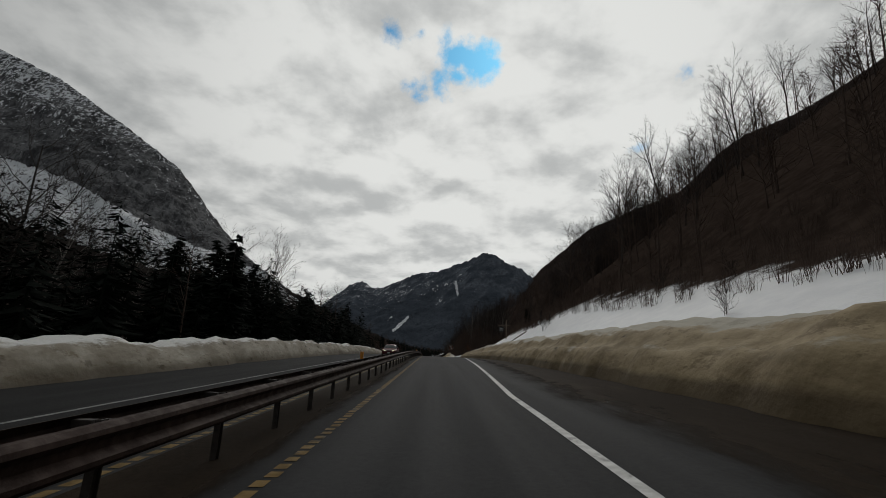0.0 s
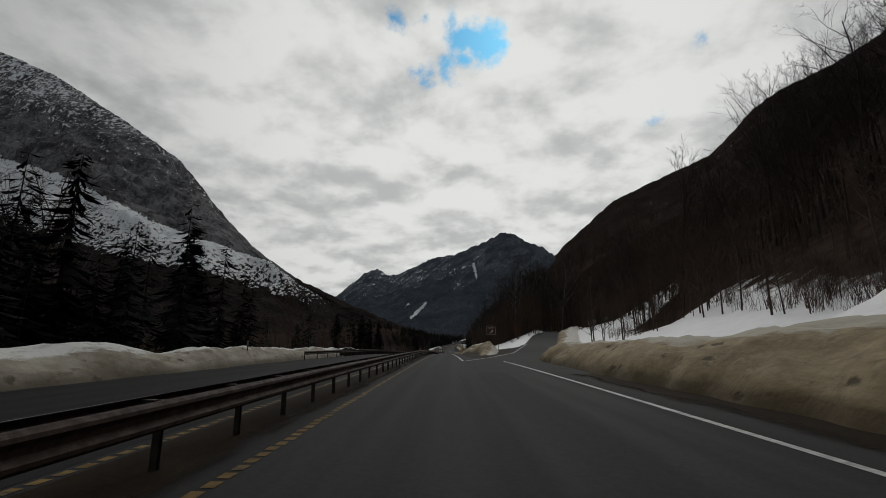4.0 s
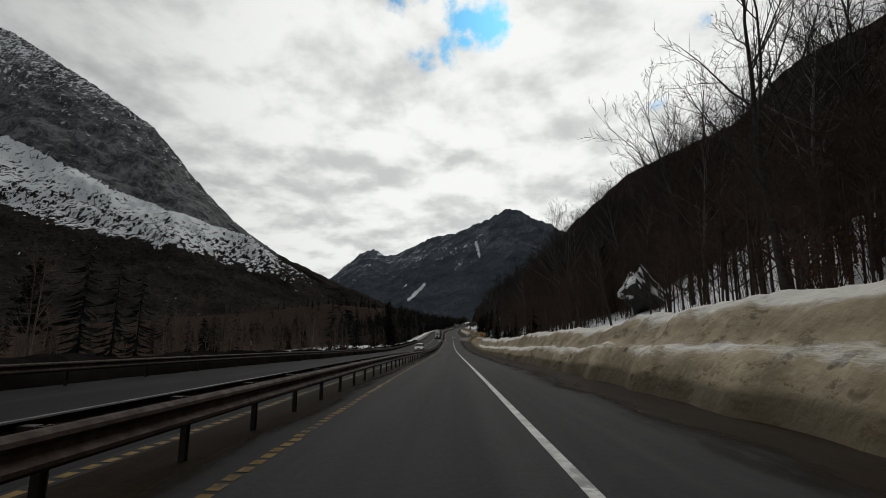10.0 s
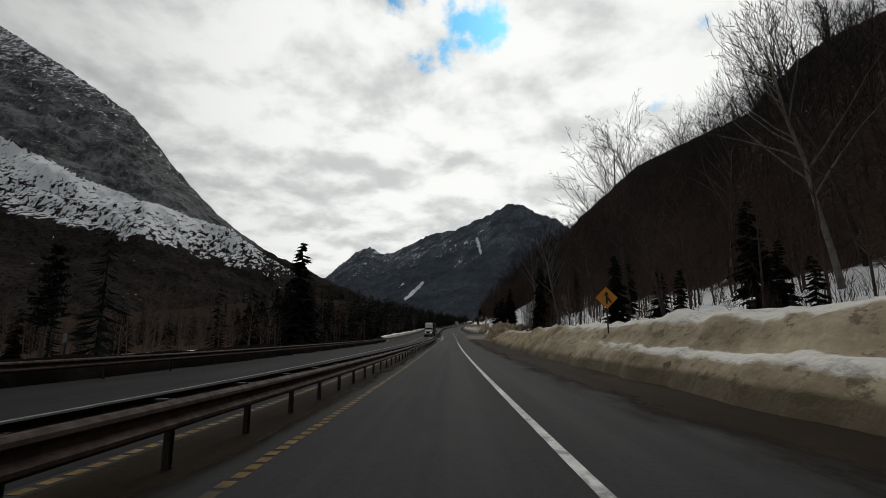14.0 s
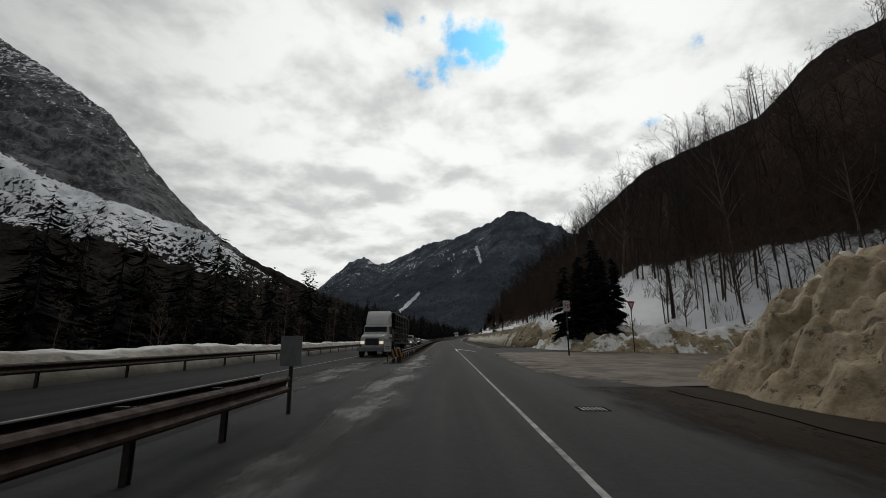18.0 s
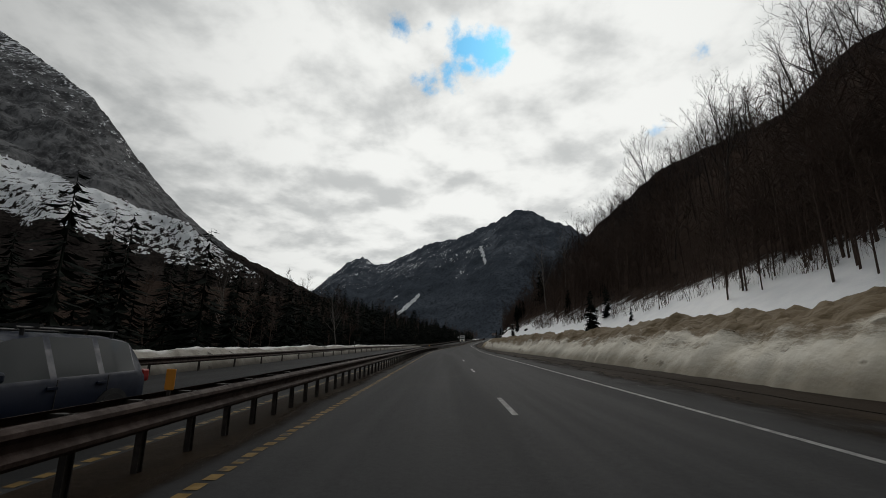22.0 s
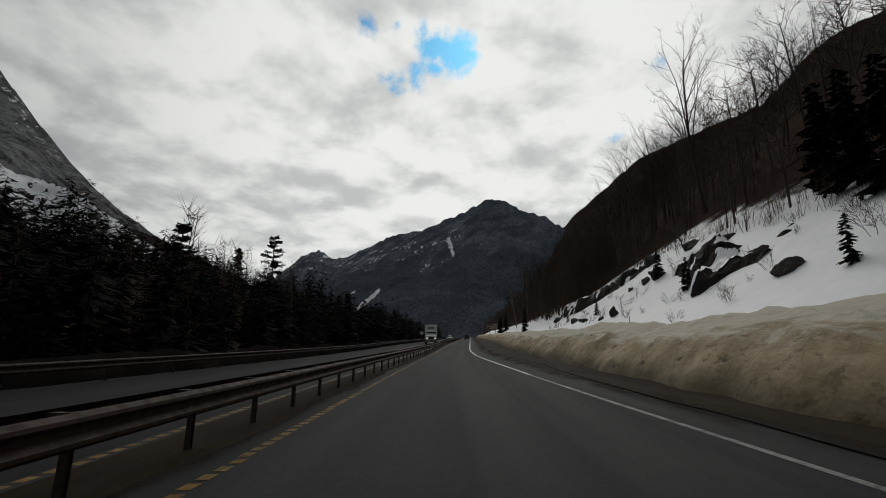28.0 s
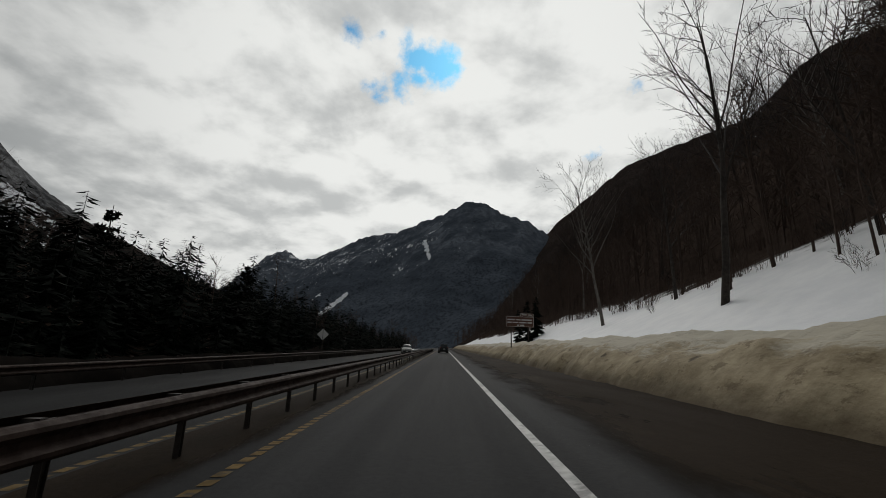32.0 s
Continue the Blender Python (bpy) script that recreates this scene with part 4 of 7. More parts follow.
build_bank("earth_berm", 146, 410, lambda y: 10.3, -1, lambda y: 0.75, lambda y: 2.2, BERM, "near-black berm added behind the roadside rail", 33.0)
build_bank("earth_berm", 632, 900, lambda y: 10.3, -1, lambda y: 0.8, lambda y: 2.2, BERM, "near-black berm added behind the roadside rail", 35.0)


def build_mound(label, ridge, y0, y1, u0, u1, pitch, slope, squash, lumps, base, material, cover, seed):
    """A heap of ploughed snow under a ridge line of (y, u, height) places, all broken clods."""
    ys, us = np.arange(y0, y1, pitch), np.arange(u0, u1, pitch)
    line = spread(ridge, 60)
    ry, ru, rh = (np.array([p[i] for p in line]) for i in range(3))
    verts, tones = [], []
    for y in ys:
        for u in us:
            d = np.sqrt(((ry - y) * squash) ** 2 + (ru - u) ** 2)
            h = float(np.max(rh - slope * d * (1 + 0.25 * bumpy(y * 0.2, u * 0.2, seed, 2))))
            k = max(0.0, min(1.0, h * 1.2 + 0.15))
            h += k * lumps * (0.5 * bumpy(y * 0.5, u * 0.5, seed, 4) + 0.8 * clod(y * 0.45, u * 0.6, seed) + 1.0 * clod(y * 0.95, u * 1.3, seed + 4) + 0.8 * clod(y * 1.9, u * 2.4, seed + 7) + 0.12 * bumpy(y * 4, u * 4, seed, 3) - 0.8)
            verts.append(at(y, u, max(-0.4, h) + base * max(0.0, ground_z(y, u))))
            t = cover(y, u, h)
            tones += [t, t, t, 1.0]
    ob = link("snow_pile", verts, sheet(len(ys), len(us)), material, smooth=True)
    ob.data.color_attributes.new("cover", "FLOAT_COLOR", "POINT").data.foreach_set("color", tones)
    return tagged(ob, label, "snow pile", kind="stuff")


build_mound("tall heap of dirty brown ploughed snow", ((388, 14.5, 1.0), (398, 14.3, 1.5), (406, 13.6, 2.3), (412, 12.9, 3.2), (416, 12.9, 3.65), (418.5, 14.2, 3.75), (420, 16, 3.65), (420, 21, 3.2)), 386, 429, 6.5, 25, 0.16, 1.0, 0.78, 0.8, 0.0, MOUND, lambda y, u, h: 0.35 + 0.35 * bumpy(y * 0.3, u * 0.3, 4.0) + 0.04 * h, 8.0)
build_mound("broken heap of brown and white ploughed snow", ((482, 15, 1.9), (472, 16, 1.8), (462, 17, 1.6), (453, 20, 1.9), (450, 27, 2.4), (447, 36, 2.6), (444, 48, 2.7), (441, 62, 2.8)), 436, 482, 12, 66, 0.4, 0.7, 0.9, 0.8, 0.75, PILE, lambda y, u, h: 0.45 + 0.5 * bumpy(y * 0.22, u * 0.22, 14.0), 3.0)


# ---- guard rails ----
def beam_profile(face):
    """Cross-section of a corrugated steel beam; face is the side that its ribs stand out to."""
    pts = ((0.00, 0.73), (0.03, 0.725), (0.075, 0.695), (0.08, 0.66), (0.02, 0.61), (0.015, 0.555), (0.08, 0.505), (0.075, 0.47), (0.03, 0.435), (0.0, 0.43))
    return [(face * a, v + 0.03) for a, v in pts]


def build_beam(parent, y0, y1, u, face, label=""):
    ys = list(np.arange(y0, y1, 3.81)) + [y1]
    front = beam_profile(face)
    ring = front + [(a - face * 0.012, v) for a, v in reversed(front)]
    n = len(ring)
    verts, faces = [], []
    for y in ys:
        for a, v in ring:
            verts.append(at(y, u + a, v))
    for r in range(len(ys) - 1):
        for c in range(n):
            faces.append((r * n + c, r * n + (c + 1) % n, (r + 1) * n + (c + 1) % n, (r + 1) * n + c))
    faces += [tuple(range(n)), tuple(reversed(range(len(verts) - n, len(verts))))]
    return link("beam", verts, faces, RUST, parent, label)


def post_mesh(name, half, depth, low, high):
    """A rolled I-section post."""
    bm = bmesh.new()
    box(bm, -half, half, -depth, -depth + 0.012, low, high)
    box(bm, -half, half, depth - 0.012, depth, low, high)
    box(bm, -0.008, 0.008, -depth + 0.012, depth - 0.012, low, high)
    me = bpy.data.meshes.new(name)
    bm.to_mesh(me)
    bm.free()
    me.materials.append(POST_STEEL)
    return me


def solid_mesh(name, material, *boxes, bevel=0.0):
    bm = bmesh.new()
    for b in boxes:
        box(bm, *b, bevel=bevel)
    me = bpy.data.meshes.new(name)
    bm.to_mesh(me)
    bm.free()
    me.materials.append(material)
    return me


POST = post_mesh("post", 0.032, 0.045, -0.35, 0.73)
BLOCK = solid_mesh("blockout", POST_STEEL, (-0.075, 0.075, -0.04, 0.04, 0.49, 0.73))


def place_mesh(name, me, parent, y, u, v=0.0, turn=0.0):
    ob = new(name, me)
    ob.parent = parent
    ob.matrix_basis = Matrix.Translation(at(y, u, v)) @ pose(0, 0, 0, 0, 0, turn)
    return ob


def build_rail(label, y0, y1, u, faces, spacing):
    root = tagged(new("guard_rail"), label, "guard rail", "roadside guard rails")
    for f in faces:
        build_beam(root, y0, y1, u + f * 0.2, f)
    y = y0 + 0.4
    while y < y1:
        place_mesh("post", POST, root, y, u)
        for f in faces:
            place_mesh("blockout", BLOCK, root, y, u + f * 0.135)
        y += spacing(y)
    return root


MEDIAN = "rusty double-sided steel guard rail on thin posts"
build_rail(MEDIAN, -14, 413, -0.88, (1, -1), lambda y: 1.905)
build_rail(MEDIAN, 433.5, 850, -0.88, (1, -1), lambda y: 0.9525 if 462 < y < 590 else 1.905)
build_rail("dark steel guard rail on the valley side", 128, 850, -9.9, (1,), lambda y: 3.81)


# ---- trees ----
def branch_out(rng, tubes, twigs, start, way, length, radius, level, sides):
    """One limb with its side limbs, gathered into the two shapes."""
    count = (6, 5, 2, 3)[level]
    pts, p, d = [start], start.copy(), way.normalized()
    for _ in range(count):
        d = (d + Vector((rng.uniform(-1, 1), rng.uniform(-1, 1), rng.uniform(-0.5, 0.9))) * (0.09, 0.17, 0.22, 0.25)[level]).normalized()
        p = p + d * (length / count)
        pts.append(p.copy())
    radii = [radius * (1 - 0.82 * i / count) for i in range(count + 1)]
    if level == 3:
        side = d.cross(Vector((0.3, 0.8, 0.5))).normalized() * max(0.017, radius)
        twigs.tri(start - side, start + side, pts[2])
        twigs.tri(pts[1] - side * 0.7, pts[1] + side * 0.7, pts[-1])
        return
    (tubes if level < 2 else twigs).tube(pts, radii, sides[level], cap=False)
    kids = (rng.randint(12, 15), rng.randint(6, 7), rng.randint(5, 6))[level]
    low = (0.36, 0.22, 0.15)[level]
    for k in range(kids):
        f = low + (1 - low) * (k + rng.random()) / kids
        i = min(int(f * count), count - 1)
        q = pts[i].lerp(pts[i + 1], f * count - i)
        axis = (pts[i + 1] - pts[i]).normalized()
        turn = Vector((rng.uniform(-1, 1), rng.uniform(-1, 1), rng.uniform(-0.3, 0.3))).cross(axis).normalized()
        lean = rng.uniform(0.5, 0.95) if level else rng.uniform(0.65, 1.1) * (1.15 - 0.45 * f)
        w = (axis * math.cos(lean) + turn * math.sin(lean) + Vector((0, 0, 0.16))).normalized()
        size = length * (0.60, 0.54, 0.55)[level] * (1.2 - 0.72 * f) * rng.uniform(0.65, 1.15)
        branch_out(rng, tubes, twigs, q, w, size, max(0.010, radii[i] * (0.5, 0.55, 0.6)[level]), level + 1, sides)


TALL = []


def bare_tree(seed, height, bark, thick=0.012, bushy=False):
    rng = random.Random(seed)
    trunk, twigs = Shape(), Shape()
    if bushy:
        for _ in range(4):
            branch_out(rng, trunk, twigs, Vector((rng.uniform(-0.3, 0.3), rng.uniform(-0.3, 0.3), -0.3)), Vector((rng.uniform(-0.5, 0.5), rng.uniform(-0.5, 0.5), 1)), height * rng.uniform(0.6, 1), height * thick, 1, (6, 4, 3, 3))
    else:
        branch_out(rng, trunk, twigs, Vector((0, 0, -0.5)), Vector((rng.uniform(-0.08, 0.08), rng.uniform(-0.08, 0.08), 1)), height, height * thick, 0, (7, 5, 3, 3))
    if not bushy:
        whole = Shape()
        whole.verts, whole.faces = trunk.verts + twigs.verts, trunk.faces + [tuple(k + len(trunk.verts) for k in f) for f in twigs.faces]
        TALL.append((np.array([tuple(v) for v in whole.verts]), whole.faces))
    root = new("bare_tree")
    link("trunk", trunk.verts, trunk.faces, bark, root, smooth=True)
    link("crown", twigs.verts, twigs.faces, CROWN_TWIG, root, "leafless winter crown")
    return root


def spruce(seed, height, snowy=False):
    rng = random.Random(seed)
    stem, needles = Shape(), Shape()
    stem.tube([Vector((0, 0, -0.4)), Vector((0.05, 0, height * 0.5)), Vector((0, 0.04, height * 0.985))], [height * 0.013, height * 0.008, 0.01], 6)
    tiers = int(height * 2.6)
    for t in range(tiers):
        f = 0.06 + 0.93 * t / tiers
        reach = height * 0.21 * (1 - f) ** 0.68 * rng.uniform(0.75, 1.15) + 0.026 * height
        for _ in range(rng.randint(5, 7)):
            w = rng.uniform(0, 2 * math.pi)
            out = Vector((math.cos(w), math.sin(w), 0))
            side = Vector((-out.y, out.x, 0))
            base = Vector((0, 0, height * f + rng.uniform(-0.1, 0.1)))
            r = reach * rng.uniform(0.65, 1.1)
            tip = base + out * r + Vector((0, 0, -0.28 * r + rng.uniform(-0.1, 0.1)))
            mid = base.lerp(tip, 0.5) + Vector((0, 0, 0.06 * r))
            wide = 0.32 * r + 0.08
            hang = Vector((0, 0, -0.16 * r - 0.08))
            needles.quad(base, mid + side * wide + hang, tip, mid)
            needles.quad(base, mid, tip, mid - side * wide + hang)
            for g in (0.45, 0.7, 0.9):
                q = base.lerp(tip, g)
                for sgn in (1, -1):
                    e = q + side * sgn * (0.32 * r * (1.15 - g)) + out * 0.12 * r + Vector((0, 0, rng.uniform(-0.25, -0.03) * r))
                    needles.tri(q, e, q + out * 0.14 * r + hang)
    root = new("spruce_tree")
    link("trunk", stem.verts, stem.faces, BARK, root)
    link("crown", needles.verts, needles.faces, NEEDLE, root, "dense dark drooping boughs")
    return root


BARE = [tagged(bare_tree(100 + i, h, BIRCH if i in (1, 4) else BARK), "tall leafless winter tree on the hillside", "tree", "bare trees") for i, h in enumerate((14.5, 16.0, 13.0, 17.0, 15.0, 12.0))]
SHRUB = [tagged(bare_tree(150 + i, h, BARK, 0.008, True), "leafless brown shrub growing out of the snow", "shrub", "roadside shrubs") for i, h in enumerate((2.6, 3.4, 2.0))]
SPRUCE = [tagged(spruce(200 + i, h), "dark green spruce with drooping boughs", "tree", "spruce trees") for i, h in enumerate((11.0, 13.0, 9.0, 7.0))]
for ob in BARE:
    ob.name = "bare_tree"
for ob in SHRUB:
    ob.name = "shrub"


def plant(kind, y, u, scale, turn, used=set()):
    """A tree at a place; the first use moves the model itself."""
    m = Matrix.Translation(at(y, u, ground_z(y, u) - 0.1)) @ pose(0, 0, 0, 0, 0, turn) @ Matrix.Scale(scale, 4)
    if kind in used:
        made = copy_thing(kind, m)
    else:
        used.add(kind)
        made = kind
    made.matrix_basis = m
    return made


rng = random.Random(5)
# tall bare trees on the right-hand slope
far_tall = []
for i in range(420):
    size = rng.uniform(0.75, 1.1)
    if i < 140:
        y = 190 + 290 * (i + rng.random()) / 140
        d = rng.uniform(6, 28) if i % 2 else rng.uniform(28, 48)
    elif i < 220:
        y = 5 + 180 * (i - 140 + rng.random()) / 80
        d = rng.uniform(18, 105)
    elif i < 330:
        y = 480 + 420 * (i - 220 + rng.random()) / 110
        d = rng.uniform(15, 60)
    else:
        y = 200 + 680 * (i - 330 + rng.random()) / 90
        d, size = rng.uniform(20, 42), size * 1.1
    if 120 < y < 190:
        d = max(d, 30)
    if 425 < y < 452:
        d += 3
    if abs(y - 280) < 9 and d < 30:
        d += 16
    if 150 < y < 217:
        d = max(d, 39)
    if 460 < y < 500:
        d = max(d, 22)
    u, k, turn = bank_right(y) + d, rng.randrange(6), rng.uniform(0, 360)
    if d < 27:
        plant(BARE[k], y, u, size, turn)
    else:
        far_tall.append((k, y, u, size, radians(turn)))
for i in range(26):
    y = 252 + 96 * (i + rng.random()) / 26
    d = rng.uniform(14, 30)
    if abs(y - 280) < 11 and d < 26:
        d += 14
    plant(rng.choice(BARE), y, bank_right(y) + d, rng.uniform(1.0, 1.35), rng.uniform(0, 360))
for i in range(24):
    y = 219 + 42 * (i + rng.random()) / 24
    plant(rng.choice(BARE), y, bank_right(y) + rng.uniform(11, 36), rng.uniform(1.05, 1.4), rng.uniform(0, 360))
for y, d in ((394, 7.5), (399, 11), (403, 8.5), (409, 13), (388, 10), (420, 15), (428, 17)):
    plant(BARE[int(y) % 6], y, bank_right(y) + d, 1.05, y * 31)
for i in range(40):
    y = 92 + 90 * (i + rng.random()) / 40
    far_tall.append((rng.randrange(6), y, bank_right(y) + rng.uniform(36, 78), rng.uniform(1.15, 1.55), rng.uniform(0, 6.28)))
for y, d, size in ((716, 13, 0.95), (728, 9.5, 1.1), (737, 14, 1.0), (741, 8.5, 1.05), (752, 12, 1.0), (760, 9, 0.95)):
    plant(BARE[(int(y) * 7) % 6], y, bank_right(y) + d, size, y * 31)
# left of the road
for i in range(90):
    y = -10 + 900 * (i + rng.random()) / 60 if i < 60 else 25 + 130 * (i - 60 + rng.random()) / 30
    plant(rng.choice(BARE), y, -rng.uniform(25 if y < 170 else 17, 54), rng.uniform(0.8, 1.15) * step(y, (120, 1.0), (150, 0.5), (380, 0.5), (430, 0.66), (640, 0.7), (680, 0.5)), rng.uniform(0, 360))
for i in range(150):
    y = -5 + 900 * (i + rng.random()) / 150
    if 110 < y < 380 and rng.random() < 0.65:
        continue
    u = -rng.uniform(16, 50)
    plant(rng.choice(SPRUCE), y, u, rng.uniform(0.65, 1.15) * step(y, (120, 0.9), (150, 0.85), (390, 1.05), (560, 1.05), (630, 0.7), (650, 0.55)), rng.uniform(0, 360))
# spruces and shrubs by the right-hand bank
NEAR_SPRUCES = ((307, 30, 1, 0.85), (311, 32, 0, 1.0), (315, 34, 1, 0.9), (303, 31, 2, 0.9), (67, 18.8, 3, 0.17), (80, 20.8, 3, 0.32), (91, 21.2, 3, 0.4), (98, 22, 3, 0.6), (306, 17, 2, 0.7), (318, 21, 3, 0.9), (322, 15, 3, 0.38), (326, 17, 2, 0.45), (331, 15.0, 3, 0.42), (336, 17.5, 2, 0.42), (340, 19, 1, 0.5), (343, 16.5, 3, 0.55), (349, 18, 2, 0.5), (316, 14.5, 3, 0.4), (351, 15.5, 1, 0.5), (467.5, 23.0, 1, 0.95), (384, 15.0, 3, 0.4), (391, 17.5, 1, 0.85), (396, 20, 0, 0.9), (362, 21, 3, 0.8), (407, 21, 2, 1.0), (412, 25, 1, 0.8), (404, 27, 0, 0.8), (458, 20.5, 2, 1.2), (460, 18.5, 1, 0.85), (461, 21.5, 0, 1.0), (463, 17.6, 2, 1.2), (464, 20, 1, 0.85), (459, 22.5, 0, 0.9))
FAR_SPRUCES = ((646, 20.6, 0, 0.58), (643.5, 20.4, 1, 0.52), (649, 21.8, 0, 0.6), (641, 21, 2, 0.55), (652, 23, 0, 0.6), (643.8, 15.8, 3, 0.27), (570, 22, 3, 0.6), (561, 25, 3, 0.5), (541, 17, 2, 0.5), (545, 20, 3, 0.5), (536, 19, 3, 0.2), (603, 16, 2, 0.36), (607, 17.5, 3, 0.5), (612, 18, 3, 0.45), (663, 18, 3, 0.35), (706, 13, 3, 0.6), (782, 14, 3, 0.9), (785, 16, 2, 0.7), (789, 14, 3, 0.8), (640, 28, 1, 0.9))
LEFT_SPRUCES = ((46, -26, 1, 1.0), (50, -24, 1, 1.05), (53, -27, 0, 1.1), (56, -24, 1, 1.1), (59, -27, 0, 1.0), (62, -24, 1, 1.0), (66, -25, 0, 1.0), (92, -24, 1, 1.0), (96, -26, 1, 1.1), (100, -25, 0, 1.0), (134, -24, 1, 1.1), (139, -26, 0, 1.0))
for y, u, k, scale in NEAR_SPRUCES + FAR_SPRUCES + LEFT_SPRUCES:
    plant(SPRUCE[k], y, u, scale, rng.uniform(0, 360))
for i in range(110):
    y = 10 + 760 * (i + rng.random()) / 110
    if 118 < y < 180 or 422 < y < 455:
        continue
    plant(rng.choice(SHRUB), y, bank_right(y) + rng.uniform(7, 18), rng.uniform(0.45, 1.0), rng.uniform(0, 360))


for i in range(34):
    y = rng.uniform(648, 692)
    plant(rng.choice(SHRUB), y, rng.uniform(12.6, 20.5), rng.uniform(0.2, 0.5), rng.uniform(0, 360))
for y, u, scale in ((668.5, 14.6, 0.24), (679, 14.4, 0.18), (655, 16.0, 0.3)):
    plant(SPRUCE[3], y, u, scale, y * 40)


def pine(y, u, height, seed):
    """A tall white pine: a bare lower stem and open, level tiers of boughs."""
    r = random.Random(seed)
    root = tagged(new("pine_tree"), "tall dark pine with open level boughs", "tree", "pine trees")
    root.matrix_basis = Matrix.Translation(at(y, u, ground_z(y, u) - 0.1))
    stem, boughs, tufts = Shape(), Shape(), Shape()
    stem.tube([Vector((0, 0, -0.4)), Vector((0.08, 0.05, height * 0.5)), Vector((0, 0, height))], [height * 0.017, height * 0.011, 0.015], 8)
    z = height * 0.34
    while z < height - 0.3:
        f = z / height
        reach = height * 0.21 * (1.06 - f) ** 0.6 * r.uniform(0.7, 1.1)
        for k in range(r.randint(4, 6)):
            w = r.uniform(0, 6.28)
            out, side = Vector((math.cos(w), math.sin(w), 0)), Vector((-math.sin(w), math.cos(w), 0))
            long = reach * r.uniform(0.5, 1.15)
            base = Vector((0, 0, z + r.uniform(-0.15, 0.15)))
            tip = base + out * long + Vector((0, 0, 0.12 * long))
            boughs.tube([base, base.lerp(tip, 0.5) - Vector((0, 0, 0.05 * long)), tip], [0.045, 0.03, 0.012], 4, cap=False)
            for _ in range(int(16 + 14 * long)):
                g = r.uniform(0.25, 1.05)
                q = base.lerp(tip, g) + side * r.gauss(0, 0.16 * long * (1.2 - 0.6 * g)) + Vector((0, 0, r.uniform(-0.05, 0.16)))
                a = Vector((r.gauss(0, 1), r.gauss(0, 1), r.gauss(0.3, 0.5))).normalized() * r.uniform(0.16, 0.34)
                b = a.cross(Vector((r.gauss(0, 1), r.gauss(0, 1), r.gauss(0, 1)))).normalized() * 0.10
                tufts.tri(q - b, q + b, q + a)
        z += height * r.uniform(0.035, 0.06)
    link("trunk", stem.verts, stem.faces, BARK, root, smooth=True)
    link("bough", boughs.verts, boughs.faces, BARK, root)
    link("crown", tufts.verts, tufts.faces, NEEDLE, root, "tufts of dark needles in level tiers")


for y, u, height, seed in ((686.3, -21.6, 13.6, 1), (700.2, -33.2, 11.0, 2), (712, -26, 9.0, 3), (731, -24, 9.5, 4), (738, -28, 8.5, 5), (752, -22, 10.0, 6), (770, -20, 9.5, 7), (664, -19, 10.5, 8), (236, -24, 11.0, 9), (258, -30, 9.0, 10), (331, -22, 10.0, 11), (345, -26, 9.0, 12)):
    pine(y, u, height, seed)


# young beeches that kept their rusty leaves
LEAF = surface("withered_leaves", (0.09, 0.036, 0.015), (0.19, 0.082, 0.032), 6.0, 0.9, 0.1, spec=0.1)


def beech(y, u, seed, size):
    r = random.Random(seed)
    root = tagged(new("beech_shrub"), "young beech with withered orange-brown leaves", "shrub", "young beeches")
    root.matrix_basis = Matrix.Translation(at(y, u, ground_z(y, u))) @ Matrix.Scale(size, 4)
    leaves, stems = Shape(), Shape()
    for _ in range(9):
        tip = Vector((r.uniform(-1.3, 1.3), r.uniform(-1.3, 1.3), r.uniform(2.2, 3.8)))
        stems.tube([Vector((r.uniform(-0.2, 0.2), 0, -0.3)), tip * 0.5, tip], [0.04, 0.025, 0.008], 4, cap=False)
        for _ in range(60):
            p = tip * r.uniform(0.3, 1.0) + Vector((r.gauss(0, 0.3), r.gauss(0, 0.3), r.gauss(0, 0.2)))
            a, b = (Vector((r.gauss(0, 1), r.gauss(0, 1), r.gauss(0, 1))).normalized() * 0.06 for _ in range(2))
            leaves.quad(p - a, p + b, p + a, p - b)
    link("stem", stems.verts, stems.faces, BARK, root)
    link("foliage", leaves.verts, leaves.faces, LEAF, root, "withered orange-brown leaves")


beech(196, 19, 77, 1.0)
beech(243, 17.0, 78, 0.9)
beech(245, 18.5, 79, 0.7)


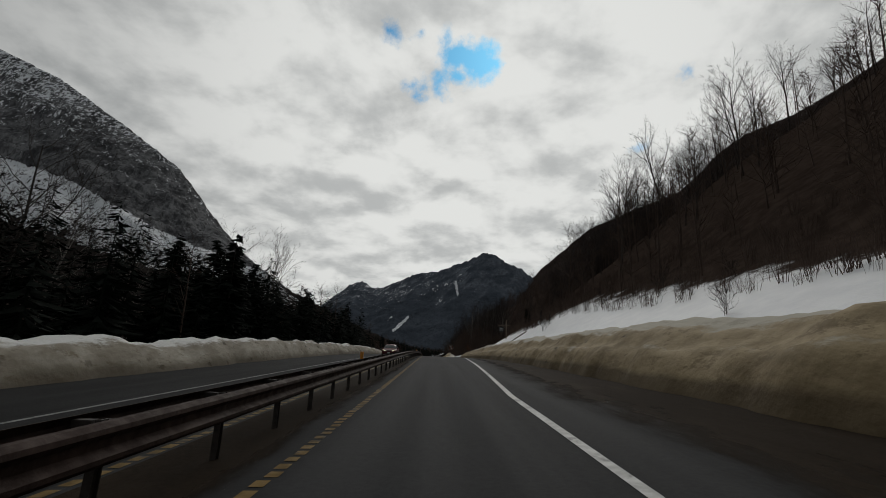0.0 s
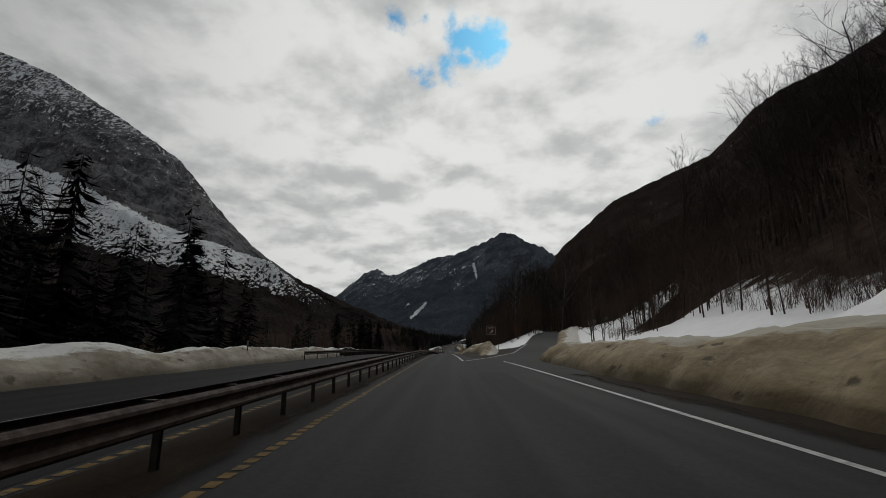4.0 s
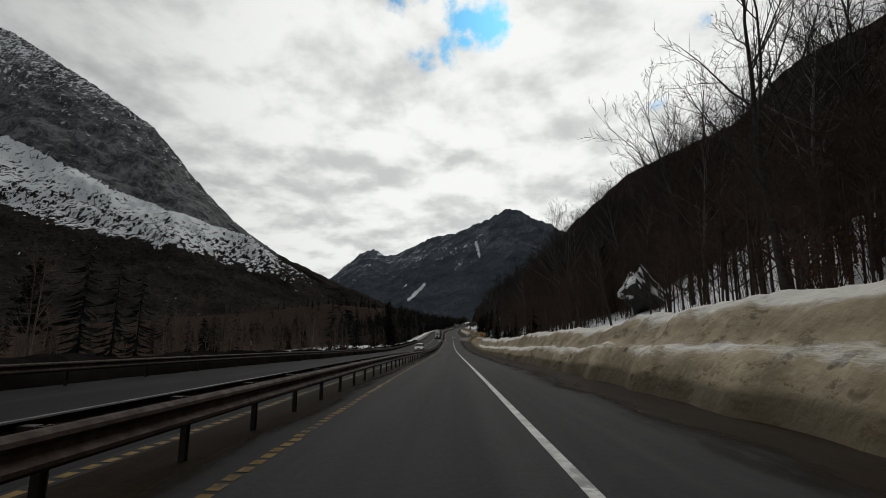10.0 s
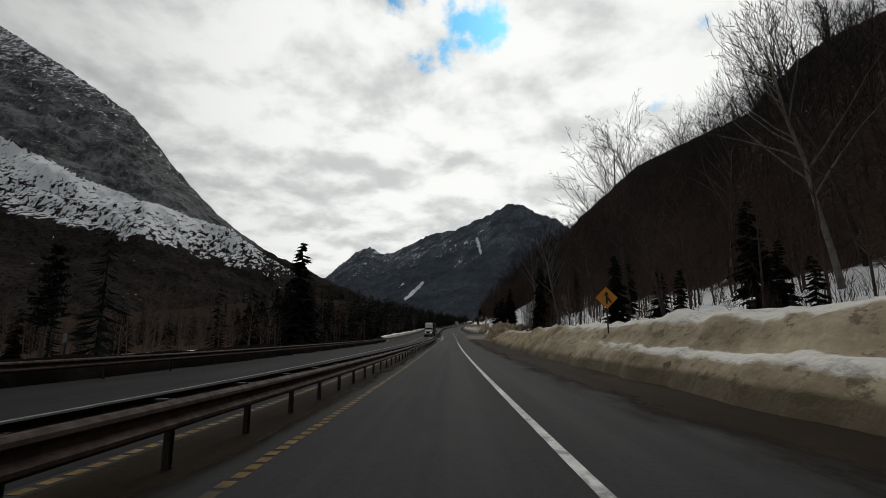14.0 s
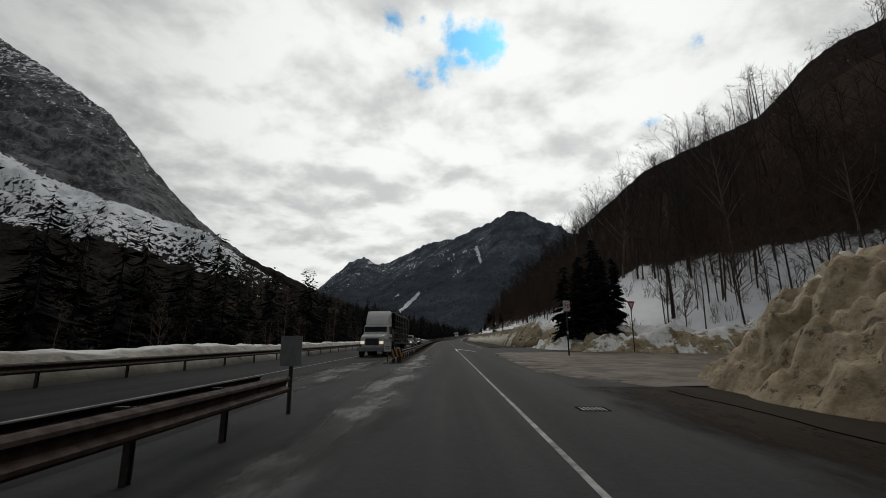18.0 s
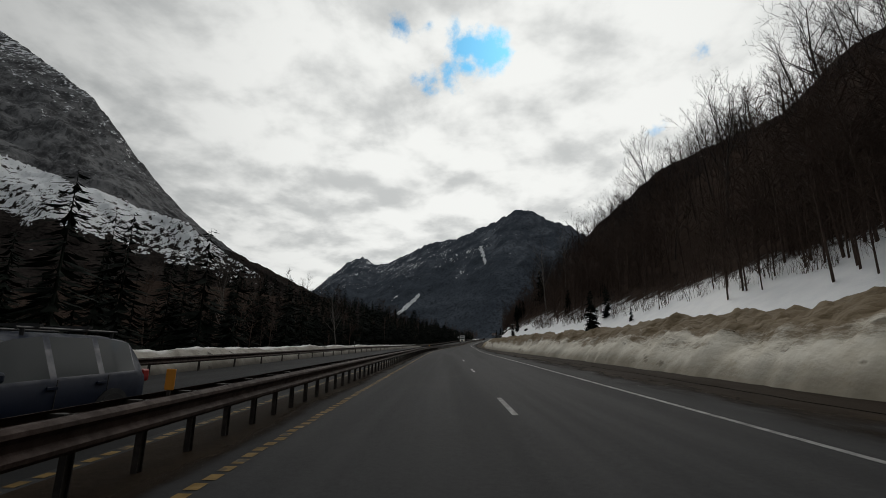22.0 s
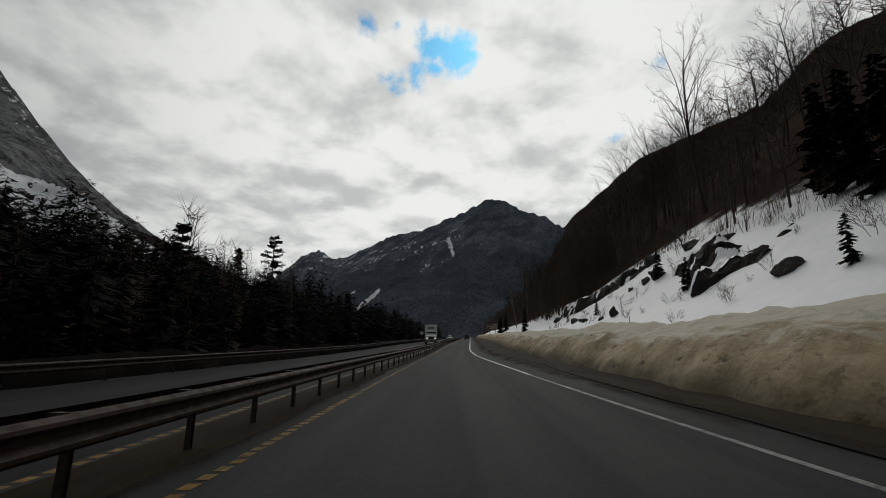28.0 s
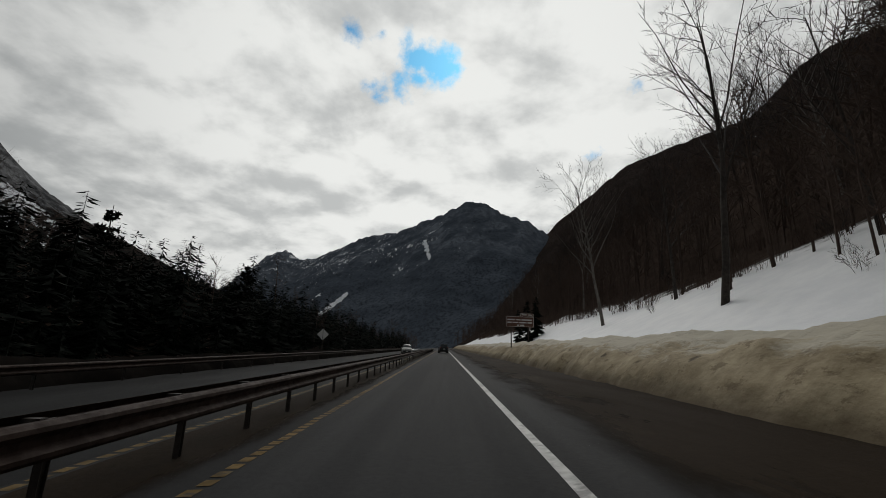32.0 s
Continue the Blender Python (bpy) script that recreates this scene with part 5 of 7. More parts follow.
# ---- the woods behind ----
def low_tree(seed, height, kind):
    """A light tree for the mass of the woods."""
    r = random.Random(seed)
    s = Shape()
    if kind == "bare":
        top = Vector((r.uniform(-0.6, 0.6), r.uniform(-0.6, 0.6), height))
        s.tube([Vector((0, 0, -0.5)), top * 0.5 + Vector((r.uniform(-0.2, 0.2), 0, 0)), top], [height * 0.010, height * 0.007, 0.01], 4, cap=False)
        for _ in range(16):
            f = r.uniform(0.22, 0.97)
            w, e = r.uniform(0, 6.28), r.uniform(0.55, 1.15)
            p = top * f
            d = Vector((math.cos(w) * math.cos(e), math.sin(w) * math.cos(e), math.sin(e))) * height * r.uniform(0.26, 0.5) * (1.25 - f)
            b = d.cross(Vector((0.2, 0.4, 0.3))).normalized() * 0.05
            s.tri(p - b, p + b, p + d)
            for _ in range(5):
                g = p + d * r.uniform(0.4, 1.0)
                h = Vector((r.uniform(-1, 1), r.uniform(-1, 1), r.uniform(0, 1.2))).normalized() * height * 0.16
                k = h.cross(Vector((0.3, 0.5, 0.2))).normalized() * 0.024
                s.tri(g - k, g + k, g + h)
    elif kind == "brush":
        for _ in range(11):
            w, e = r.uniform(0, 6.28), r.uniform(1.2, 1.56)
            p = Vector((r.uniform(-0.5, 0.5), r.uniform(-0.5, 0.5), -0.1))
            d = Vector((math.cos(w) * math.cos(e), math.sin(w) * math.cos(e), math.sin(e))) * height * r.uniform(0.5, 1)
            k = d.cross(Vector((0.3, 0.8, 0.1))).normalized() * 0.024
            s.tri(p - k, p + k, p + d)
            for _ in range(3):
                g = p + d * r.uniform(0.3, 0.9)
                h = (d.normalized() + Vector((r.uniform(-0.8, 0.8), r.uniform(-0.8, 0.8), 0))) * height * 0.22
                s.tri(g - k * 0.6, g + k * 0.6, g + h)
    else:
        s.tube([Vector((0, 0, -0.5)), Vector((0, 0, height * 0.97))], [height * 0.012, 0.01], 4, cap=False)
        for t in range(22):
            f = 0.05 + 0.94 * t / 22
            reach = height * 0.19 * (1 - f) ** 0.62 + 0.034 * height
            lop = r.uniform(0, 6.28)
            for _ in range(7):
                w = r.uniform(0, 6.28)
                out, side = Vector((math.cos(w), math.sin(w), 0)), Vector((-math.sin(w), math.cos(w), 0))
                b = Vector((0, 0, height * f + r.uniform(-0.02, 0.03) * height))
                long = reach * r.uniform(0.5, 1.15) * (1 + 0.2 * math.cos(w - lop))
                tip = b + out * long + Vector((0, 0, -r.uniform(0.15, 0.5) * long))
                m = b.lerp(tip, r.uniform(0.35, 0.6)) + side * r.choice((-1, 1)) * long * r.uniform(0.16, 0.30) - Vector((0, 0, 0.1 * long))
                s.tri(b, m, tip)
    return np.array([tuple(v) for v in s.verts]), s.faces


def woods(name, label, material, models, places):
    """One mesh of many light trees."""
    verts, loops, sizes, count = [], [], [], 0
    packed = []
    for v, f in models:
        packed.append((v, np.array([i for face in f for i in face]), np.array([len(face) for face in f])))
    for k, p, size, turn in places:
        v, idx, n = packed[k]
        c, s = math.cos(turn), math.sin(turn)
        m = np.array(((c, -s, 0), (s, c, 0), (0, 0, 1))) * size
        verts.append(v @ m.T + np.array(tuple(p)))
        loops.append(idx + count)
        sizes.append(n)
        count += len(v)
    verts, loops, sizes = np.concatenate(verts), np.concatenate(loops), np.concatenate(sizes)
    me = bpy.data.meshes.new(name)
    me.vertices.add(len(verts))
    me.vertices.foreach_set("co", verts.ravel())
    me.loops.add(len(loops))
    me.loops.foreach_set("vertex_index", loops)
    me.polygons.add(len(sizes))
    me.polygons.foreach_set("loop_start", np.concatenate(([0], np.cumsum(sizes)[:-1])))
    me.update(calc_edges=True)
    me.validate()
    me.materials.append(material)
    return tagged(new(name, me), label, "woods", kind="stuff")


LOW_BARE = [low_tree(300 + i, h, "bare") for i, h in enumerate((9, 11, 8, 12, 7))]
LOW_SPRUCE = [low_tree(330 + i, h, "spruce") for i, h in enumerate((9, 12, 10))]
LOW_BRUSH = [low_tree(350 + i, h, "brush") for i, h in enumerate((2.2, 3.0, 3.8))]


def clearing(y, u):
    """The open snow between the ramp and the woods, and before the great boulder."""
    return 178 < y < 217 and u < 44 or 150 < y <= 178 and u < 30 or 254 < y < 279 and u < 27 or 460 < y < 491 and u < 34


def spot(y, u):
    return at(y, u, ground_z(y, u) - 0.1)


rng = random.Random(9)
places = []
for _ in range(3000):
    y = rng.uniform(0, 1150)
    d = 13 + 115 * rng.random() ** 1.3
    if 120 < y < 300 and abs(bank_right(y) + d - ramp_u(y)) < 5:
        continue
    if clearing(y, bank_right(y) + d):
        continue
    if d > 55 and bumpy(y * 0.021, 4.4, 0.0, 2) < -0.35 + 0.3 * rng.random():
        continue
    places.append((rng.randrange(5), spot(y, bank_right(y) + d), rng.uniform(0.6, 1.1) * step(d, (35, 1.0), (55, 1.35), (85, 1.85)), rng.uniform(0, 6.28)))
for _ in range(260):
    y, u = rng.uniform(452, 500), rng.uniform(22, 66)
    if u - bank_right(y) > 5 and not clearing(y, u):
        places.append((rng.randrange(5), spot(y, u), rng.uniform(0.7, 1.05), rng.uniform(0, 6.28)))
for _ in range(150):
    y = rng.uniform(498, 530)
    places.append((rng.randrange(5), spot(y, bank_right(y) + rng.uniform(7.5, 22)), rng.uniform(0.45, 0.9), rng.uniform(0, 6.28)))
dense = random.Random(41)
for y0, y1, d0, d1, count in ((286, 335, 11, 27, 260), (492, 530, 11.5, 23, 200), (548, 590, 11, 24, 160), (690, 711, 8, 17, 140), (711, 738, 12, 20, 90), (205, 258, 8, 19, 260)):
    for _ in range(count):
        y = dense.uniform(y0, y1)
        places.append((dense.randrange(5), spot(y, bank_right(y) + dense.uniform(d0, d1)), dense.uniform(0.45, 0.95), dense.uniform(0, 6.28)))
for _ in range(240):
    y = rng.uniform(712, 860)
    places.append((rng.randrange(5), spot(y, bank_right(y) + rng.uniform(11, 32)), rng.uniform(0.65, 1.05), rng.uniform(0, 6.28)))
for _ in range(260):
    y = rng.uniform(140, 225)
    u = ramp_u(y) + rng.uniform(7.0, 40)
    if clearing(y, u):
        continue
    places.append((rng.randrange(5), spot(y, u), rng.uniform(0.6, 1.0), rng.uniform(0, 6.28)))
for _ in range(950):
    y, d = rng.uniform(205, 480), rng.uniform(7, 30)
    if 424 < y < 462:
        d += 6
    if clearing(y, bank_right(y) + d):
        continue
    places.append((rng.randrange(5), spot(y, bank_right(y) + d), rng.uniform(0.45, 0.95), rng.uniform(0, 6.28)))
for y0, y1, d0, d1, count in ((704, 746, 26, 50, 16), (108, 172, 40, 62, 44), (372, 422, 32, 56, 40), (281, 302, 25, 38, 14)):
    for _ in range(count):
        y = dense.uniform(y0, y1)
        far_tall.append((dense.randrange(6), y, bank_right(y) + dense.uniform(d0, d1), dense.uniform(1.05, 1.4), dense.uniform(0, 6.28)))
woods("tall_woods", "tall leafless trees standing up the hillside", CROWN_TWIG, TALL, [(k, spot(y, u), size, turn) for k, y, u, size, turn in far_tall])
woods("hillside_woods", "dense leafless brown woods on the hillside", TWIG, LOW_BARE, places)
places = []
for _ in range(6800):
    y = rng.uniform(0, 950)
    d = max(5.0, bare_edge(y) - 3 + rng.random() ** 1.4 * 14)
    if 140 < y < 205 and rng.random() < 0.6:
        continue
    if 205 < y < 470:
        d = 5 + 22 * rng.random()
        if y > 245 and rng.random() < 0.3:
            continue
    if 110 < y < 330 and abs(bank_right(y) + d - ramp_u(y)) < 4.5 or clearing(y, bank_right(y) + d + 3):
        continue
    places.append((rng.randrange(3), spot(y, bank_right(y) + d), rng.uniform(0.35, 0.85), rng.uniform(0, 6.28)))
thin = random.Random(77)
for _ in range(330):
    y = thin.uniform(688, 735)
    d = step(y, (688, 10.5), (705, 9.0), (735, 9.0)) + 9 * thin.random() ** 0.8
    places.append((thin.randrange(3), spot(y, bank_right(y) + d), thin.uniform(0.35, 0.9), thin.uniform(0, 6.28)))
for _ in range(170):
    y = thin.uniform(66, 125)
    d = bare_edge(y) - 4 + 7 * thin.random()
    places.append((thin.randrange(3), spot(y, bank_right(y) + d), thin.uniform(0.4, 1.0), thin.uniform(0, 6.28)))
woods("brush", "reddish brown leafless brush at the edge of the woods", TWIG, LOW_BRUSH, places)
places = []
for _ in range(1400):
    y = rng.uniform(-20, 1300)
    u = -(17 + 230 * rng.random() ** 1.4)
    places.append((rng.randrange(5), spot(y, u), rng.uniform(0.6, 1.1) * (0.55 if 150 < y < 400 and u > -90 else 1.0), rng.uniform(0, 6.28)))
for _ in range(650):
    y = rng.uniform(150, 480)
    places.append((rng.randrange(5), spot(y, -(15 + 90 * rng.random() ** 1.3)), rng.uniform(0.35, 0.6), rng.uniform(0, 6.28)))
woods("valley_woods", "dark leafless woods on the valley floor", TWIG, LOW_BARE, places)
places = []
for _ in range(900):
    y = rng.uniform(-20, 1250)
    if 120 < y < 400 and rng.random() < 0.6:
        continue
    u = -(22 + 160 * rng.random() ** 1.6)
    places.append((rng.randrange(3), spot(y, u), rng.uniform(0.6, 1.15), rng.uniform(0, 6.28)))
for _ in range(700):
    y = rng.choice((rng.uniform(-15, 125), rng.uniform(400, 640), rng.uniform(600, 1000)))
    places.append((rng.randrange(3), spot(y, -rng.uniform(17, 42)), rng.uniform(0.75, 1.15) * step(y, (130, 1.0), (400, 1.1), (560, 1.1), (640, 0.75)), rng.uniform(0, 6.28)))
for _ in range(230):
    y = rng.uniform(640, 790)
    places.append((rng.randrange(3), spot(y, -rng.uniform(13.5, 24)), rng.uniform(0.45, 0.78), rng.uniform(0, 6.28)))
for _ in range(760):
    y = rng.uniform(630, 900)
    places.append((rng.randrange(3), spot(y, -rng.uniform(14.5, 70)), rng.uniform(0.45, 0.82), rng.uniform(0, 6.28)))
for _ in range(130):
    y = rng.uniform(45, 135)
    places.append((rng.randrange(3), spot(y, -rng.uniform(14.5, 26)), rng.uniform(0.6, 0.95), rng.uniform(0, 6.28)))
woods("spruce_woods", "dark spruce woods on the valley floor", NEEDLE, LOW_SPRUCE, places)


# ---- signs ----
SIGN_BROWN = plain("brown_sign_face", (0.095, 0.035, 0.018), 0.5)
SIGN_WHITE = plain("white_sign_face", (0.62, 0.62, 0.60), 0.5)
SIGN_GREEN = plain("green_sign_face", (0.01, 0.11, 0.075), 0.5)
SIGN_ORANGE = plain("amber_sign_face", (0.62, 0.24, 0.015), 0.5)
SIGN_BLACK = plain("black_sign_paint", (0.012, 0.012, 0.013), 0.5)
SIGN_RED = plain("red_sign_paint", (0.35, 0.02, 0.02), 0.5)
SIGN_BLUE = plain("blue_sign_paint", (0.02, 0.06, 0.25), 0.5)
SIGN_BACK = plain("bare_sign_back", (0.20, 0.20, 0.20), 0.55, 0.5)


def rooted(name, y, u, v, label, category, turn=0.0, group=""):
    """An empty at a place, to carry a thing's parts."""
    root = new(name)
    root.matrix_basis = Matrix.Translation(at(y, u, v)) @ pose(0, 0, 0, 0, 0, turn)
    return tagged(root, label, category, group)


def bars(name, material, parent, boxes, label="", bevel=0.0):
    bm = bmesh.new()
    for b in boxes:
        box(bm, *b, bevel=bevel)
    return part(name, bm, material, parent, label)


def writing(material, parent, boxes):
    """Words too small to read, one bar each."""
    for b in boxes:
        bars("writing", material, parent, [b])


def plate(name, points, y0, y1, material, parent, label=""):
    """A flat panel of any outline in the x-z plane, with thickness."""
    n = len(points)
    verts = [(x, y0, z) for x, z in points] + [(x, y1, z) for x, z in points]
    faces = [tuple(range(n)), tuple(reversed(range(n, 2 * n)))] + [(i, i + n, (i + 1) % n + n, (i + 1) % n) for i in range(n)]
    return link(name, verts, faces, material, parent, label)


def letters(text, size, x, y, z, material, parent):
    """Words in the built-in font, standing upright and facing down the road."""
    curve_data = bpy.data.curves.new("lettering", "FONT")
    curve_data.body, curve_data.size, curve_data.align_x, curve_data.align_y, curve_data.extrude = text, size, "CENTER", "CENTER", 0.002
    holder = bpy.data.objects.new("lettering", curve_data)
    me = bpy.data.meshes.new_from_object(holder)
    bpy.data.objects.remove(holder)
    me.materials.clear()
    me.materials.append(material)
    ob = new("lettering", me)
    ob.parent = parent
    ob.matrix_basis = pose(x, y, z, 90, 0, 0)
    return ob


def rounded(w, h, r=0.04, cx=0.0, cz=0.0):
    pts = []
    for sx, sz, a0 in ((1, -1, -90), (1, 1, 0), (-1, 1, 90), (-1, -1, 180)):
        for k in range(4):
            a = radians(a0 + 30 * k)
            pts.append((cx + sx * (w / 2 - r) + r * math.cos(a), cz + sz * (h / 2 - r) + r * math.sin(a)))
    return pts


def frame_of(w, h, t, cx, cz, y0, y1):
    return [(cx - w / 2, cx + w / 2, y0, y1, cz + h / 2 - t, cz + h / 2), (cx - w / 2, cx + w / 2, y0, y1, cz - h / 2, cz - h / 2 + t), (cx - w / 2, cx - w / 2 + t, y0, y1, cz - h / 2 + t, cz + h / 2 - t), (cx + w / 2 - t, cx + w / 2, y0, y1, cz - h / 2 + t, cz + h / 2 - t)]


def posts(parent, places, top, material=POST_STEEL, r=0.04, low=-1.0):
    for x in places:
        part("post", cyl(bmesh.new(), (x, 0.05, low), (x, 0.05, top), r), material, parent)


def hanging_sign():
    root = rooted("hanging_sign", 97, 17.5, ground_z(97, 17.5) - 0.1, "log post with a crossarm and a hanging dark board", "sign")
    part("post", cyl(bmesh.new(), (0, 0, -0.5), (0, 0, 4.1), 0.15, 0.12, 10), WOOD, root)
    part("crossarm", cyl(bmesh.new(), (-1.75, 0, 2.85), (0.6, 0, 2.95), 0.12, 0.11, 10), WOOD, root)
    part("brace", cyl(bmesh.new(), (-0.1, 0, 2.2), (-0.8, 0, 2.85), 0.05, 0.05, 8), WOOD, root)
    board = plate("board", rounded(0.95, 1.1, 0.05, -1.05, 2.05), -0.03, 0.03, SIGN_BLACK, root, "dark hanging board")
    letters("BOISE", 0.27, -1.05, -0.035, 2.25, SIGN_WHITE, root)
    letters("ROCK", 0.27, -1.05, -0.035, 1.87, SIGN_WHITE, root)
    for x in (-1.4, -0.7):
        part("chain", cyl(bmesh.new(), (x, 0, 2.58), (x, 0, 2.86), 0.015, 0.015, 6), GALV, root)


def exit_sign():
    root = rooted("exit_sign", 164, 9.5, 0.9, "brown exit sign with a white arrow on two posts", "sign")
    z = 3.05
    posts(root, (-0.45, 0.45), z + 0.7)
    plate("panel", rounded(1.5, 1.5, 0.08, 0, z), -0.02, 0.02, SIGN_BROWN, root)
    bars("border", SIGN_WHITE, root, frame_of(1.42, 1.42, 0.035, 0, z, -0.025, -0.019))
    letters("EXIT", 0.42, 0, -0.024, z + 0.36, SIGN_WHITE, root)
    plate("arrow", [(-0.30, z - 0.44), (0.10, z - 0.14), (-0.06, z - 0.02), (0.32, z + 0.06), (0.28, z - 0.36), (0.18, z - 0.22), (-0.22, z - 0.56)], -0.026, -0.02, SIGN_WHITE, root)
    part("delineator", cyl(bmesh.new(), (1.1, -0.3, -1.0), (1.1, -0.3, 0.75), 0.03), POST_STEEL, root)


def ramp_sign(y, u, w, label):
    h = w * 0.68
    root = rooted("ramp_sign", y, u, ground_z(y, u), label, "sign", group="ramp signs")
    posts(root, (-w * 0.28, w * 0.28), 1.3 + h / 2, r=0.045)
    z = 1.3
    plate("panel", rounded(w, h, 0.05, 0, z), -0.015, 0.015, SIGN_BACK, root)
    writing(SIGN_GREEN, root, [(-0.38 * w, 0.38 * w, -0.019, -0.014, z + 0.08 * h, z + 0.3 * h), (-0.38 * w, 0.38 * w, -0.019, -0.014, z - 0.3 * h, z - 0.08 * h)])


def mile_marker():
    root = rooted("route_marker", 313, 10.2, 1.2, "narrow green route marker with white characters", "sign")
    posts(root, (0,), 3.0)
    z = 2.3
    plate("panel", rounded(0.46, 1.3, 0.04, 0, z), -0.015, 0.015, SIGN_GREEN, root)
    bars("border", SIGN_WHITE, root, frame_of(0.43, 1.27, 0.015, 0, z, -0.019, -0.014))
    writing(SIGN_WHITE, root, [(-0.13, 0.13, -0.019, -0.014, z + 0.48, z + 0.53), (-0.14, -0.02, -0.019, -0.014, z - 0.5, z - 0.28), (0.02, 0.14, -0.019, -0.014, z - 0.5, z - 0.28)])
    plate("shield", [(0, z + 0.08), (0.12, z + 0.18), (0.16, z + 0.32), (0.14, z + 0.42), (-0.14, z + 0.42), (-0.16, z + 0.32), (-0.12, z + 0.18)], -0.02, -0.0145, SIGN_BLUE, root)
    letters("93", 0.19, 0, -0.0225, z + 0.28, SIGN_WHITE, root)
    letters("MILE", 0.13, 0, -0.018, z - 0.08, SIGN_WHITE, root)


def merge_sign():
    root = rooted("merge_sign", 338, 10.2, 1.2, "amber diamond merge sign with a black arrow", "sign")
    posts(root, (0,), 2.4)
    z = 2.25
    plate("panel", [(0, z - 0.56), (0.56, z), (0, z + 0.56), (-0.56, z)], -0.015, 0.015, SIGN_ORANGE, root)
    plate("arrow", [(-0.05, z - 0.3), (0.05, z - 0.3), (0.06, z - 0.1), (0.2, z - 0.28), (0.26, z - 0.2), (0.06, z + 0.06), (0.05, z + 0.12), (0.14, z + 0.12), (0, z + 0.34), (-0.14, z + 0.12), (-0.05, z + 0.12)], -0.02, -0.0145, SIGN_BLACK, root)


def closed_sign():
    root = rooted("closed_sign", 433.2, -1.45, 0, "weathered white closed sign on a thin post", "sign", turn=-6)
    posts(root, (0,), 0.8, r=0.03, low=-0.3)
    z = 1.06
    plate("panel", rounded(0.46, 0.78, 0.03, 0, z), -0.012, 0.012, SIGN_WHITE, root)
    bars("border", SIGN_BLACK, root, frame_of(0.44, 0.76, 0.01, 0, z, -0.0155, -0.0115))
    letters("CLOSED", 0.125, 0, -0.015, z + 0.24, SIGN_BLACK, root)
    letters("TO", 0.08, 0, -0.015, z + 0.06, SIGN_BLACK, root)
    writing(SIGN_BACK, root, [(-0.16, 0.16, -0.016, -0.011, z - 0.13, z - 0.06), (-0.13, 0.13, -0.016, -0.011, z - 0.26, z - 0.19)])


def turn_sign():
    root = rooted("turn_sign", 443, 12.4, 0, "white no U-turn sign on a black and white post", "sign", turn=14)
    posts(root, (0,), 3.6, SIGN_BLACK, r=0.06, low=-0.3)
    part("reflector", cyl(bmesh.new(), (0, 0.05, 1.75), (0, 0.05, 2.0), 0.064), SIGN_WHITE, root)
    z = 4.1
    plate("panel", rounded(0.62, 0.9, 0.05, 0, z), -0.015, 0.015, SIGN_WHITE, root)
    bars("border", SIGN_BLACK, root, frame_of(0.57, 0.85, 0.018, 0, z, -0.019, -0.0145))
    s = Shape()
    s.tube([Vector((0.22 * math.cos(a), -0.02, z + 0.02 + 0.27 * math.sin(a))) for a in [2 * math.pi * k / 20 for k in range(21)]], [0.022] * 21, 5)
    link("ring", s.verts, s.faces, SIGN_RED, root)
    s = Shape()
    s.tube([Vector(p) for p in ((0.1, -0.022, z - 0.15), (0.1, -0.022, z + 0.08), (0.05, -0.022, z + 0.16), (-0.05, -0.022, z + 0.16), (-0.1, -0.022, z + 0.08), (-0.1, -0.022, z - 0.05))], [0.028] * 6, 5)
    link("arrow", s.verts, s.faces, SIGN_BLACK, root)
    s = Shape()
    s.tube([Vector((-0.16, -0.024, z + 0.2)), Vector((0.16, -0.024, z - 0.16))], [0.022] * 2, 5)
    link("slash", s.verts, s.faces, SIGN_RED, root)


def yield_sign():
    root = rooted("yield_sign", 446, 19, 1.2, "red and white yield sign seen edge-on in the snow", "sign", turn=30)
    posts(root, (0,), 3.2, r=0.045)
    z = 3.1
    plate("panel", [(0, z - 0.5), (0.5, z + 0.38), (-0.5, z + 0.38)], -0.012, 0.012, SIGN_RED, root)
    plate("field", [(0, z - 0.2), (0.24, z + 0.22), (-0.24, z + 0.22)], -0.017, -0.0115, SIGN_WHITE, root)


def guide_sign():
    root = rooted("guide_sign", 767, 10.4, 1.2, "wide brown guide sign with a tab, on two posts", "sign")
    posts(root, (-0.95, 0.95), 3.4, r=0.06)
    z = 2.75
    plate("panel", rounded(3.1, 1.15, 0.08, 0, z), -0.02, 0.02, SIGN_BROWN, root)
    bars("border", SIGN_WHITE, root, frame_of(3.02, 1.07, 0.03, 0, z, -0.025, -0.019))
    plate("tab", rounded(1.5, 0.32, 0.05, 0.78, z + 0.75), -0.02, 0.02, SIGN_BROWN, root)
    bars("tab_border", SIGN_WHITE, root, frame_of(1.46, 0.28, 0.02, 0.78, z + 0.75, -0.025, -0.019))
    rows = [(-1.36, -0.55, 0.2), (-0.42, 0.05, 0.2), (0.18, 1.3, 0.2), (-1.36, -0.9, -0.1), (-0.78, -0.2, -0.1), (-0.08, 0.72, -0.1), (0.84, 1.3, -0.1), (-0.3, -0.1, -0.38), (0.0, 0.45, -0.38)]
    writing(SIGN_WHITE, root, [(a, b, -0.025, -0.019, z + h - 0.065, z + h + 0.065) for a, b, h in rows] + [(0.2, 0.75, -0.025, -0.019, z + 0.70, z + 0.80), (0.9, 1.35, -0.025, -0.019, z + 0.70, z + 0.80)])


